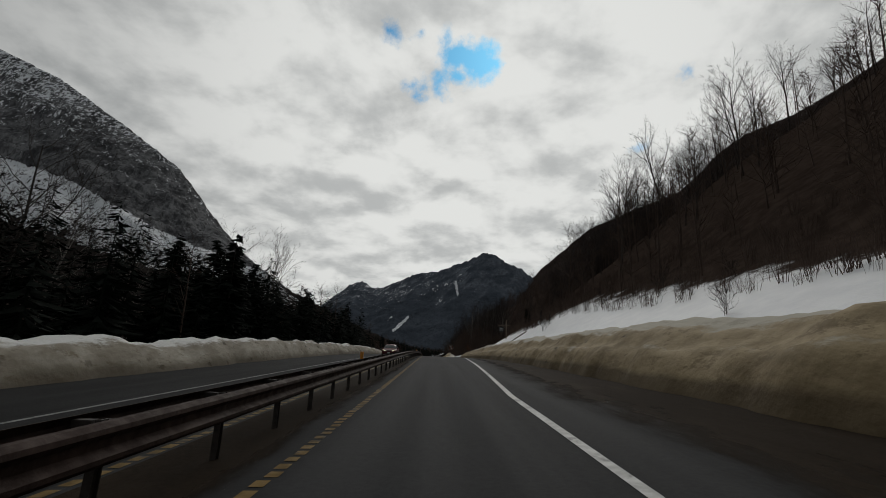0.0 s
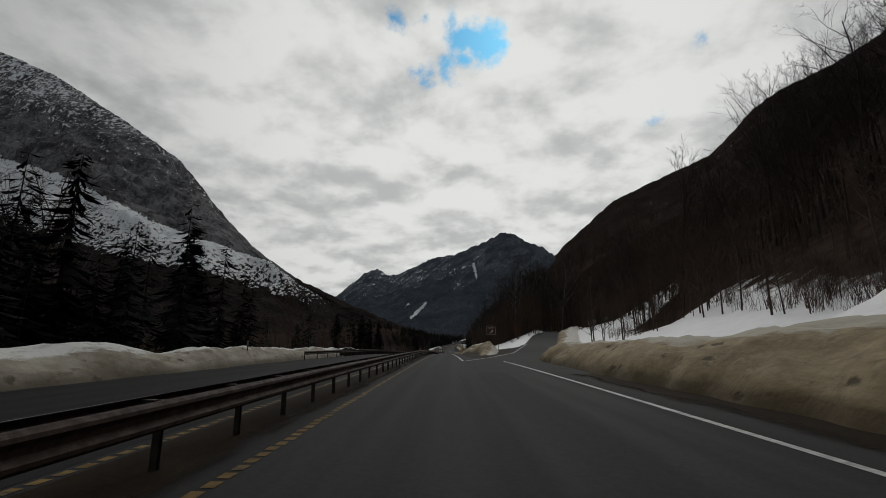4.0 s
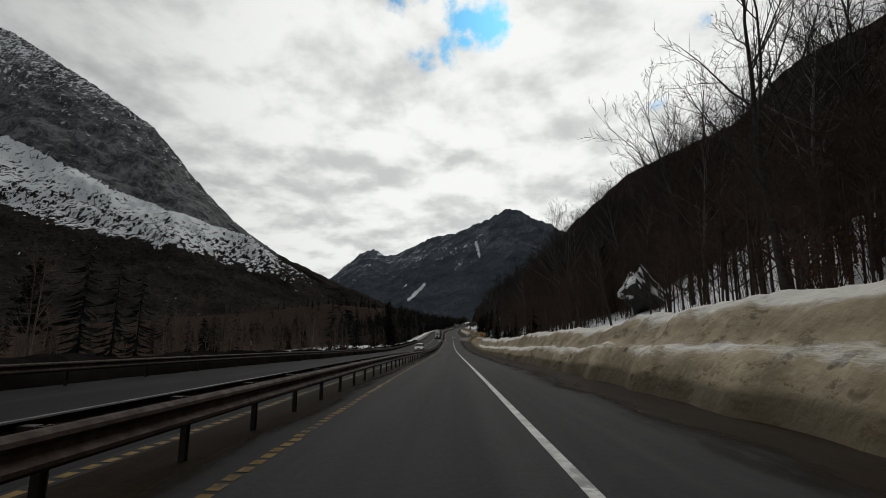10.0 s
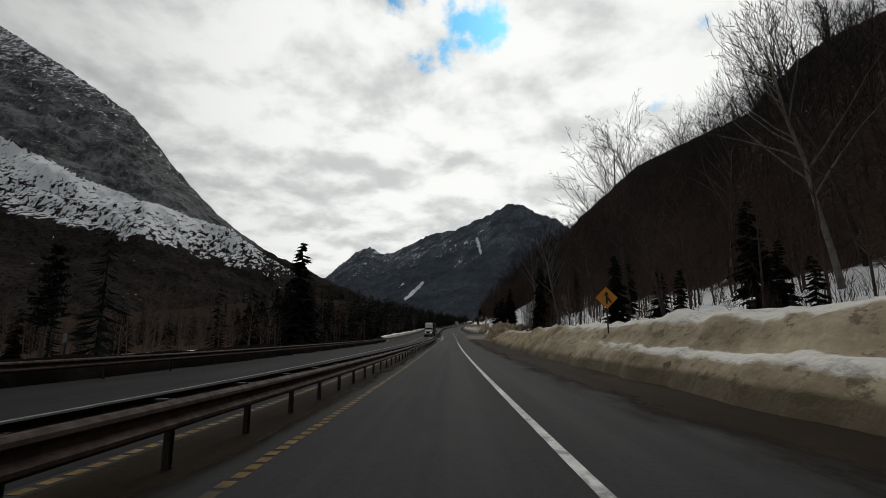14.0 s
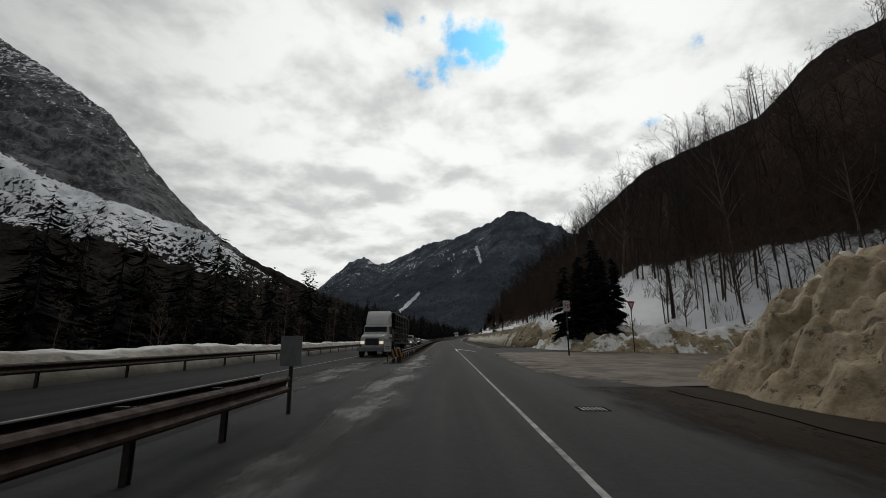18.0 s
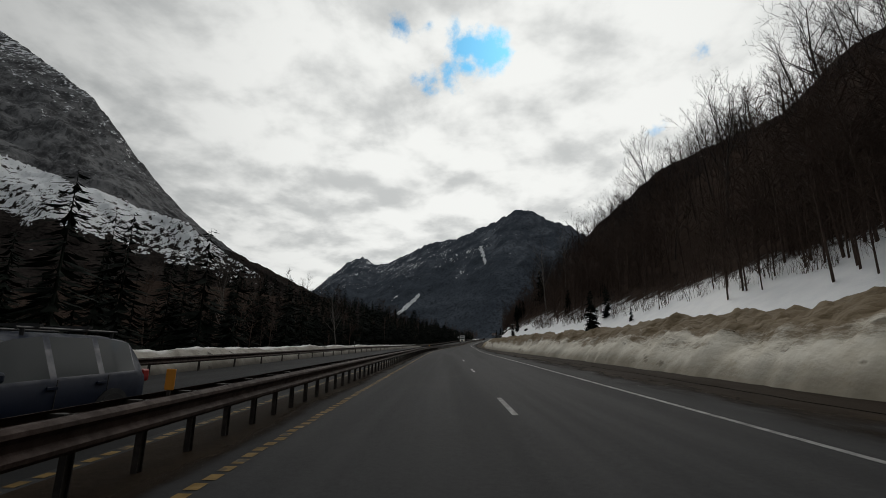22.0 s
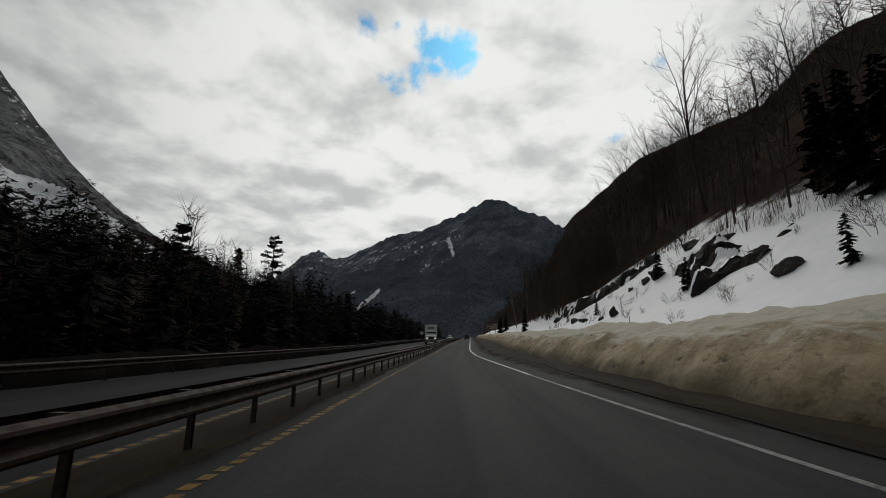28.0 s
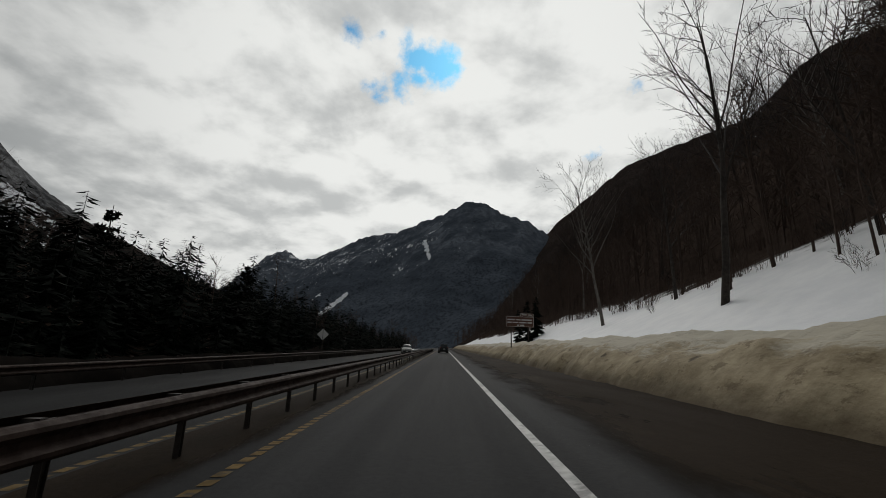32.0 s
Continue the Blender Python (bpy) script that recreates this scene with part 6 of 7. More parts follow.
def sign_back(name, y, u, v, w, h, z, label, diamond=False, group=""):
    root = rooted(name, y, u, v, label, "sign", group=group)
    posts(root, (0,), z + h / 2, r=0.04)
    pts = [(0, z - h / 2), (w / 2, z), (0, z + h / 2), (-w / 2, z)] if diamond else rounded(w, h, 0.03, 0, z)
    plate("panel", pts, -0.012, 0.012, SIGN_WHITE if diamond else SIGN_BACK, root)
    bars("stiffener", SIGN_BACK, root, [(-0.03, 0.03, -0.02, -0.0115, z - h / 2 + 0.05, z + h / 2 - 0.05)])


def fallen_log(y, u):
    root = rooted("fallen_log", y, u, ground_z(y, u) + 0.05, "weathered grey log lying on the snowy slope", "log", turn=-20)
    rise = ground_z(y, u + 1.3) - ground_z(y, u)
    s = Shape()
    s.tube([Vector((1.5 * k / 5, 0.06 * math.sin(k * 2.1), rise * 1.5 / 1.3 * k / 5)) for k in range(-4, 6)], [0.11, 0.13, 0.125, 0.12, 0.12, 0.11, 0.105, 0.1, 0.09, 0.07], 9)
    link("trunk", s.verts, s.faces, WOOD, root, smooth=True)
    part("stub", cyl(bmesh.new(), (0.5, 0, rise * 0.4), (0.7, -0.3, rise * 0.5 + 0.25), 0.035, 0.015, 7), WOOD, root)


fallen_log(77, 16.0)
hanging_sign()
exit_sign()
ramp_sign(208.2, 39.9, 2.0, "wide grey-green sign on two posts in the snow")
ramp_sign(205.4, 42.7, 1.1, "small grey-green sign on two posts in the snow")
mile_marker()
merge_sign()
closed_sign()
turn_sign()
yield_sign()
guide_sign()
sign_back("sign_back", 772, -11.6, 0.0, 1.3, 1.3, 2.6, "pale diamond sign seen from behind", True)
sign_back("sign_back", 413.6, -0.82, 0.0, 0.42, 0.58, 1.18, "grey back of a small sign at the rail's end")
for y in (120, 255, 330, 475, 560, 690):
    sign_back("delineator", y, -11.2, 0.0, 0.12, 0.3, 1.4, "thin roadside delineator post", group="delineators")

for y, u, h in ((592, 10.6, 1.3), (596.5, 10.9, 0.9), (612, 10.3, 1.1), (655, 12.4, 2.6), (231, 11.5, 1.9)):
    root = rooted("snow_stake", y, u, 0.0, "thin weathered wooden stake standing in the snow", "stake", group="snow stakes")
    part("shaft", cyl(bmesh.new(), (0, 0, -0.2), (0.03, 0, h), 0.028, 0.022, 7), WOOD, root)
    part("reflective_band", cyl(bmesh.new(), (0.026, 0, h - 0.16), (0.029, 0, h - 0.06), 0.027, 0.026, 8), POST_STEEL, root)

# amber reflectors on the median rail
for y in (15, 74, 143, 212, 299, 387, 500, 568):
    root = rooted("reflector", y, -0.88, 0.73, "amber plastic reflector on the guard rail", "reflector", group="rail reflectors")
    bars("stem", POST_STEEL, root, [(-0.02, 0.02, -0.01, 0.01, 0, 0.08)])
    bars("lens", SIGN_ORANGE, root, [(-0.055, 0.055, -0.015, 0.015, 0.06, 0.30)], bevel=0.01)

# striped board at the rail's end
root = rooted("hazard_board", 433.2, -0.88, 0.0, "black and amber striped board on the rail's end", "sign")
plate("panel", rounded(0.72, 0.46, 0.02, 0, 0.58), -0.03, 0.0, SIGN_BLACK, root)
for x in (-0.24, 0.0, 0.24):
    plate("stripe", [(x - 0.10, 0.80), (x - 0.01, 0.80), (x + 0.13, 0.36), (x + 0.04, 0.36)], -0.036, -0.029, SIGN_ORANGE, root)
for x in (-0.2, 0.2):
    part("post", box(bmesh.new(), x - 0.09, x + 0.09, 0.05, 0.2, -0.3, 0.5), POST_STEEL, root)
part("strut", cyl(bmesh.new(), (-0.1, 0.0, 0.35), (-0.45, -0.5, 0.0), 0.03), GALV, root)


# ---- rocks ----
def boulder(name, label, y, u, v, size, seed, snow_cap, material=ROCK):
    r = random.Random(int(seed * 10))
    bm = bmesh.new()
    for _ in range(16):
        n = Vector((r.gauss(0, 1), r.gauss(0, 1), r.gauss(0, 1))).normalized()
        bm.verts.new((n.x * size[0], n.y * size[1], n.z * size[2] + 0.25 * size[2] * r.uniform(-1, 1)))
    hull = bmesh.ops.convex_hull(bm, input=bm.verts)
    bmesh.ops.delete(bm, geom=list({g for g in hull["geom_interior"] if isinstance(g, bmesh.types.BMVert)}), context="VERTS")
    bmesh.ops.subdivide_edges(bm, edges=bm.edges, cuts=4, use_grid_fill=True)
    for p in bm.verts:
        p.co += p.co.normalized() * 0.26 * min(size) * noise.fractal(p.co / min(size) * 1.9 + Vector((seed, 0, 0)), 0.8, 2.2, 4)
    bm.normal_update()
    root = rooted(name, y, u, v, label, "rock", turn=seed * 40)
    top = bmesh.new()
    if snow_cap:
        top = bm.copy()
        gone = [f for f in top.faces if f.normal.z < 0.45 + 0.3 * noise.noise(f.calc_center_median() * 0.9)]
        bmesh.ops.delete(top, geom=gone, context="FACES")
        for p in top.verts:
            p.co += Vector((0, 0, 0.16))
        made = bmesh.ops.extrude_face_region(top, geom=top.faces[:])
        for g in made["geom"]:
            if isinstance(g, bmesh.types.BMVert):
                g.co -= Vector((0, 0, 0.3))
        part("snow_cap", top, SNOW, root, "cap of clean snow", smooth=True)
    part("stone", bm, material, root)


boulder("boulder", "huge dark boulder capped with snow in the woods", 280, 26.5, 7.9, (4.0, 3.5, 2.9), 1.0, True)


def build_ledge(label, foot, wide, proud, seed, pitch=0.16):
    """A layered granite face that breaks through the snow in cracked blocks; foot is the lower edge, as (y, u)."""
    ys = np.arange(foot[0][0], foot[-1][0], pitch)
    across = np.linspace(0, 1, int(wide / pitch))
    verts = []
    for y in ys:
        end = min(1.0, (y - ys[0]) / 2.5, (ys[-1] - y) / 3.5)
        u0 = step(y, *foot) + 0.5 * bumpy(y * 0.35, seed)
        for f in across:
            u = u0 + f * wide * (0.8 + 0.3 * bumpy(y * 0.2, seed + 3))
            near, _ = noise.voronoi(Vector((y * 0.55 + u * 0.35, u * 0.8, seed)))
            split = min(1.0, (near[1] - near[0]) * 5)
            tone = noise.cell(Vector((y * 0.5 + u * 0.3, u * 0.7, seed + 2)))
            rise = min(1.0, f * 7) * step(f, (0, 1.0), (0.45, 0.75), (1.0, 0.0)) * end
            rise += 0.75 * bumpy(y * 0.30, u * 0.5, seed + 5, 3) - 0.34 + 0.24 * tone + 0.16 * split + 0.10 * bumpy(y * 1.4, u * 2.0, seed + 6)
            verts.append(at(y, u, ground_z(y, u) + max(-0.35, proud * rise)))
    base = at(foot[0][0], foot[0][1], ground_z(*foot[0]))
    root = new("outcrop")
    root.matrix_basis = Matrix.Translation(base)
    verts = [p - base for p in verts]
    faces = sheet(len(ys), len(across))
    link("rock_face", verts, faces, LEDGE, root)
    held = [f for f in faces if bumpy((verts[f[0]].y + seed) * 0.55, verts[f[0]].x * 0.55, seed + 11, 3) > 0.20]
    used = sorted({i for f in held for i in f})
    slot = {i: k for k, i in enumerate(used)}
    patch = link("snow_patch", [verts[i] + Vector((-0.02, 0, 0.09 + 0.05 * noise.noise(verts[i]))) for i in used], [tuple(slot[i] for i in f) for f in held], SNOW, root, "clean snow lying on the ledges", smooth=True)
    tagged(patch, "clean snow lying on the ledges", kind="stuff")
    tagged(root, label, "rock")


LEDGE = surface("brown_granite_ledge", (0.011, 0.0092, 0.0082), (0.040, 0.034, 0.030), 1.1, 0.9, 1.0, 6.0, third=(0.017, 0.014, 0.013), depth=0.08, spec=0.15)
build_ledge("long dark granite ledge breaking through the snowy slope", ((671, 18.9), (673, 18.1), (677, 16.9), (684, 15.6), (692, 15.4)), 5.4, 1.0, 3.0)
build_ledge("low dark granite ledge capped by snow on the slope", ((650.5, 16.8), (653, 15.4), (657, 16.6), (662, 18.2)), 4.6, 1.1, 9.0)
loose_rocks = (
    (632.6, 14.4, 1.0, 1.2, 0.75), (636.8, 14.3, 0.35, 0.5, 0.35),     (663.2, 18.1, 0.65, 0.7, 0.7), (665, 17.8, 0.45, 0.6, 0.5), (667, 17.2, 0.3, 0.4, 0.3), (662.4, 14.1, 0.35, 0.4, 0.75), (664.4, 13.7, 0.25, 0.35, 0.35), (670.5, 20.8, 0.9, 1.0, 0.8), (664, 21.5, 0.8, 1.0, 0.7),
    (673.2, 13.8, 0.5, 0.6, 0.45), (669, 13.7, 0.35, 0.4, 0.3), (671, 13.9, 0.25, 0.35, 0.28), (592, 18.0, 0.7, 0.6, 0.4), (600, 15.5, 0.4, 0.5, 0.3), (688.5, 15.2, 0.5, 0.7, 0.5), (647, 16.2, 0.5, 0.8, 0.5))
for k, (y, u, sx, sy, sz) in enumerate(loose_rocks):
    boulder("rock", "dark granite rock lying in the snowy slope", y, u, ground_z(y, u) - 0.05 * sz, (sx, sy, sz), k * 1.7 + 2.0, False)

# broken lumps on the snow banks
def scatter_lumps(label, material, count, y0, y1, wide, rise, sizes, seed):
    """Rounded broken clods lying on a ploughed bank, in one mesh."""
    rng = random.Random(seed)
    s = Shape()
    for _ in range(count):
        y, f = rng.uniform(y0, y1), rng.uniform(*rise)
        u = bank_right(y) + f * wide(y)
        h = tall_right(y) * step(f, (0, 0), (0.1, 0.42), (0.18, 0.66), (0.27, 0.83), (0.36, 0.93), (0.45, 0.985), (0.65, 1.0), (1, 0.6)) + 0.5 * ground_z(y, u) * max(0.0, f - 0.3) / 0.7
        r = sizes[0] + (sizes[1] - sizes[0]) * rng.random() ** 2
        bm = bmesh.new()
        base = len(s.verts)
        c = at(y, u, h - 0.25 * r)
        for _ in range(15):
            bm.verts.new(Vector((rng.gauss(0, 1), rng.gauss(0, 1), rng.gauss(0, 1))).normalized() * r * rng.uniform(0.75, 1.2))
        bmesh.ops.delete(bm, geom=[g for g in bmesh.ops.convex_hull(bm, input=bm.verts)["geom_interior"] if isinstance(g, bmesh.types.BMVert)], context="VERTS")
        bmesh.ops.bevel(bm, geom=bm.edges[:], offset=r * 0.12, segments=1, affect="EDGES")
        bm.verts.index_update()
        for p in bm.verts:
            s.verts.append(c + Vector((p.co.x, p.co.y * 1.3, p.co.z * 0.8)))
        for f in bm.faces:
            s.faces.append(tuple(base + p.index for p in f.verts))
        bm.free()
    tagged(link("snow_lumps", s.verts, s.faces, material), label, "snow", kind="stuff")


HEAP_WIDE = lambda y: step(y, (455, 6), (540, 5.5), (600, 4.4), (1000, 4.2))
scatter_lumps("broken lumps of dirty brown ploughed snow", DIRTY_SNOW, 120, 455, 487, HEAP_WIDE, (0.16, 0.62), (0.10, 0.50), 31)
scatter_lumps("broken lumps of pale ploughed snow", PALE_SNOW, 60, 455, 487, HEAP_WIDE, (0.08, 0.6), (0.10, 0.38), 32)
scatter_lumps("broken lumps of dirty snow along the crest", DIRTY_SNOW, 420, 478, 622, HEAP_WIDE, (0.36, 0.7), (0.08, 0.36), 33)


# ---- vehicles ----
TYRE = plain("black_tyre", (0.012, 0.012, 0.012), 0.85)
RIM = plain("grey_rim", (0.25, 0.25, 0.26), 0.4, 0.7)
LAMP = plain("lit_headlamp", (1.0, 0.88, 0.66), 0.2, 0.0, 0.55)
TAIL = plain("red_tail_lamp", (0.30, 0.012, 0.012), 0.3)
TRIM = plain("dark_trim", (0.015, 0.015, 0.016), 0.5)
GLASS = bpy.data.materials.new("car_glass")
GLASS.use_nodes = True
GLASS.node_tree.nodes["Principled BSDF"].inputs["Base Color"].default_value = rgb(0.02, 0.024, 0.026)
GLASS.node_tree.nodes["Principled BSDF"].inputs["Roughness"].default_value = 0.08
GLASS.node_tree.nodes["Principled BSDF"].inputs["Specular IOR Level"].default_value = 0.22


def coat(name, colour):
    mat = plain(name, colour, 0.5)
    mat.node_tree.nodes["Principled BSDF"].inputs["Coat Weight"].default_value = 0.06
    mat.node_tree.nodes["Principled BSDF"].inputs["Specular IOR Level"].default_value = 0.2
    return mat


def loft(name, rings, material, parent, label="", smooth=True):
    n = len(rings[0])
    verts = [p for r in rings for p in r]
    faces = [(i * n + k, i * n + (k + 1) % n, (i + 1) * n + (k + 1) % n, (i + 1) * n + k) for i in range(len(rings) - 1) for k in range(n)]
    faces += [tuple(reversed(range(n))), tuple(range(len(verts) - n, len(verts)))]
    ob = link(name, verts, faces, material, parent, label)
    bm = bmesh.new()
    bm.from_mesh(ob.data)
    bmesh.ops.recalc_face_normals(bm, faces=bm.faces)
    bmesh.ops.bevel(bm, geom=[e for e in bm.edges if e.calc_face_angle(0) > 0.5], offset=0.06, segments=3, affect="EDGES", profile=0.6)
    bm.to_mesh(ob.data)
    bm.free()
    ob.data.polygons.foreach_set("use_smooth", [smooth] * len(ob.data.polygons))
    return ob


def wheel(parent, x, y, r, wide=0.2):
    s = 1 if x > 0 else -1
    tyre = part("wheel", cyl(bmesh.new(), (x - s * wide / 2, y, r), (x + s * wide / 2, y, r), r, sides=24), TYRE, parent)
    part("rim", cyl(bmesh.new(), (x + s * wide / 2 - 0.03, y, r), (x + s * wide / 2 + 0.012, y, r), r * 0.62, r * 0.55, sides=16), RIM, tyre)


def body_ring(y, w, low, top, tuck=0.92):
    return [(-w * 0.86, y, low), (w * 0.86, y, low), (w, y, low + (top - low) * 0.35), (w, y, low + (top - low) * 0.65), (w * tuck, y, top * 0.985), (w * 0.6, y, top), (-w * 0.6, y, top), (-w * tuck, y, top * 0.985), (-w, y, low + (top - low) * 0.65), (-w, y, low + (top - low) * 0.35)]


def cabin_ring(y, base, w0, w1, top):
    return [(-w0, y, base), (w0, y, base), (w1, y, top - 0.05), (w1 * 0.8, y, top), (-w1 * 0.8, y, top), (-w1, y, top - 0.05)]


SHAPES = {
    # along the length: height of the top line, of the belt line, half width
    "sedan": (((0, 0.60), (0.10, 0.70), (0.35, 0.78), (1.05, 0.90), (1.2, 0.93), (1.75, 1.27), (2.05, 1.40), (2.5, 1.46), (3.1, 1.42), (3.45, 1.29), (3.9, 1.03), (4.3, 1.0), (4.42, 0.95), (4.5, 0.80)), 1.45),
    "wagon": (((0, 0.62), (0.10, 0.72), (0.35, 0.82), (1.05, 0.94), (1.2, 0.97), (1.75, 1.34), (2.05, 1.46), (2.5, 1.51), (3.6, 1.50), (4.05, 1.44), (4.3, 1.15), (4.42, 0.98), (4.5, 0.80)), 1.5),
    "suv": (((0, 0.75), (0.08, 0.90), (0.3, 1.0), (1.0, 1.10), (1.2, 1.13), (1.65, 1.48), (1.95, 1.62), (2.5, 1.68), (3.6, 1.67), (4.1, 1.62), (4.35, 1.3), (4.45, 1.10), (4.5, 0.85)), 1.66),
}
HALF_WIDTH = ((0, 0.52), (0.06, 0.66), (0.2, 0.77), (0.5, 0.84), (1.0, 0.865), (3.6, 0.865), (4.1, 0.84), (4.35, 0.78), (4.5, 0.66))


def car(y, u, turn, paint, label, kind, lit):
    """A passenger car whose nose points down the road at turn 0: one smooth shell with its panes set into it."""
    root = rooted("car", y, u, 0.0, label, "car", turn)
    top_line, tall = SHAPES[kind]
    low = {"sedan": 0.19, "wagon": 0.22, "suv": 0.27}[kind]
    rear_top = {"sedan": 3.15, "wagon": 4.05, "suv": 4.1}[kind]
    rear_foot = {"sedan": 3.85, "wagon": 4.33, "suv": 4.36}[kind]
    long = 4.5
    stations = sorted(set([round(v, 3) for v in np.linspace(0, long, 46)] + [0.03, 1.2, 1.28, 1.98, rear_top, rear_foot, 4.46]))
    belt_of = lambda v: tall * step(v, (0, 0.42), (0.2, 0.50), (1.2, 0.585), (2.6, 0.615), (4.2, 0.64), (4.5, 0.55))
    rings = []
    for v in stations:
        top, w, belt = step(v, *top_line), step(v, *HALF_WIDTH), belt_of(v)
        belt = min(belt, top - 0.05)
        rise = top - belt
        c = max(0.0, min(1.0, (rise - 0.16) / 0.22)) * (1.15 < v < 4.4)
        tuck = 0.06 * (v < 0.12 or v > 4.4)
        edge = (w * 0.93 - 0.36 * rise) * c + w * 0.87 * (1 - c)
        half = [(w * 0.80, low + tuck), (w * 0.965, low + 0.08 + tuck), (w, low + 0.5 * (belt - low)), (w * 0.985, belt - 0.05), (w * 0.945, belt), (edge, (top - 0.055) * c + (belt + 0.55 * rise) * (1 - c)), (edge * 0.80, top - 0.012), (0.0, top + 0.012)]
        rings.append([Vector((x, v, z)) for x, z in half] + [Vector((-x, v, z)) for x, z in reversed(half[:-1])])
    n = len(rings[0])
    panes = {}

    def pane_of(v0, v1, c):
        mid = (v0 + v1) / 2
        if 1.24 < mid < 2.0 and 5 <= c <= 8:
            return "windscreen"
        if rear_top < mid < rear_foot and 5 <= c <= 8:
            return "rear_window"
        if c in (4, 9):
            spans = ((1.62, 2.52), (2.60, 3.30)) + (() if kind == "sedan" else ((3.38, 4.05),))
            for k, (p, q) in enumerate(spans):
                if p < mid < q:
                    return "side_window%d%d" % (k, c)
        return None

    shell = []
    for i in range(len(rings) - 1):
        for c in range(n - 1):
            name = pane_of(stations[i], stations[i + 1], c)
            (panes.setdefault(name, []) if name else shell).append((i * n + c, (i + 1) * n + c, (i + 1) * n + c + 1, i * n + c + 1))
        shell.append((i * n + n - 1, (i + 1) * n + n - 1, (i + 1) * n, i * n))
    shell += [tuple(range(n)), tuple(reversed(range((len(rings) - 1) * n, len(rings) * n)))]
    verts = [p for r in rings for p in r]
    link("body", verts, shell, paint, root, smooth=True)
    for name, faces in panes.items():
        used = sorted({k for f in faces for k in f})
        where_is = {k: j for j, k in enumerate(used)}
        link(name.rstrip("0123456789"), [verts[k] for k in used], [tuple(where_is[k] for k in f) for f in faces], GLASS, root, smooth=True)
    nose, tail = belt_of(0.2), belt_of(4.2)
    for s in (1, -1):
        lamp = Shape()
        ring = [(0.36, 0.035, nose - 0.10), (0.60, 0.10, nose - 0.09), (0.77, 0.32, nose - 0.06), (0.78, 0.42, nose + 0.02), (0.66, 0.22, nose + 0.04), (0.42, 0.06, nose - 0.01)]
        lamp.verts = [Vector((s * x, v - 0.02, z)) for x, v, z in ring] + [Vector((s * x * 0.94, v + 0.10, z)) for x, v, z in ring]
        lamp.faces = [tuple(range(6)), tuple(reversed(range(6, 12)))] + [(k, k + 6, (k + 1) % 6 + 6, (k + 1) % 6) for k in range(6)]
        link("headlamp", lamp.verts, lamp.faces, LAMP if lit else GALV, root)
        bars("tail_lamp", TAIL, root, [(s * 0.66 - 0.11, s * 0.66 + 0.11, long - 0.22, long - 0.04, tail - 0.20, tail + 0.0)], bevel=0.03)
        part("mirror", box(bmesh.new(), s * 0.91 - 0.09, s * 0.91 + 0.09, 1.62, 1.74, belt_of(1.6) + 0.02, belt_of(1.6) + 0.15, 0.035), paint, root)
        for v in (2.42, 3.22):
            bars("door_handle", TRIM if kind == "suv" else paint, root, [(s * 0.868 - 0.012, s * 0.868 + 0.012, v, v + 0.16, belt_of(v) - 0.14, belt_of(v) - 0.10)], bevel=0.005)
        for v in (1.48, 2.56, 3.42):
            bars("door_seam", TRIM, root, [(s * 0.868 - 0.003, s * 0.868 + 0.003, v, v + 0.012, low + 0.10, belt_of(v) - 0.02)])
        bars("sill", TRIM, root, [(s * 0.80 - 0.05, s * 0.80 + 0.05, 1.15, 3.3, low - 0.02, low + 0.07)], bevel=0.015)
        for v in (0.86, 3.56):
            wheel(root, s * 0.79, v, 0.32)
            part("wheel_arch", cyl(bmesh.new(), (s * 0.66, v, 0.34), (s * 0.874, v, 0.34), 0.375, sides=26), TRIM, root)
    bars("grille", TRIM, root, [(-0.34, 0.34, -0.012, 0.08, nose - 0.12, nose - 0.02)], bevel=0.02)
    bars("bumper", TRIM if kind == "suv" else paint, root, [(-0.62, 0.62, -0.05, 0.12, low + 0.06, nose - 0.16)], bevel=0.05)
    bars("air_intake", TRIM, root, [(-0.44, 0.44, -0.056, 0.0, low + 0.09, low + 0.17)], bevel=0.01)
    bars("rear_bumper", TRIM if kind == "suv" else paint, root, [(-0.74, 0.74, long - 0.14, long + 0.05, low + 0.05, low + 0.30)], bevel=0.05)
    bars("number_plate", SIGN_WHITE, root, [(-0.16, 0.16, -0.066, -0.052, low + 0.19, low + 0.33)])
    bars("rear_number_plate", SIGN_WHITE, root, [(-0.16, 0.16, long + 0.0, long + 0.06, low + 0.36, low + 0.50)])
    if kind == "wagon":
        for s in (1, -1):
            part("roof_rail", cyl(bmesh.new(), (s * 0.50, 2.2, tall + 0.06), (s * 0.50, 3.9, tall + 0.05), 0.02), TRIM, root)
            for v in (2.3, 3.8):
                part("rail_foot", cyl(bmesh.new(), (s * 0.50, v, tall - 0.06), (s * 0.50, v, tall + 0.06), 0.025, sides=8), TRIM, root)
        for v in (2.5, 3.3):
            bars("roof_bar", TRIM, root, [(-0.56, 0.56, v - 0.03, v + 0.03, tall + 0.08, tall + 0.12)])
    return root


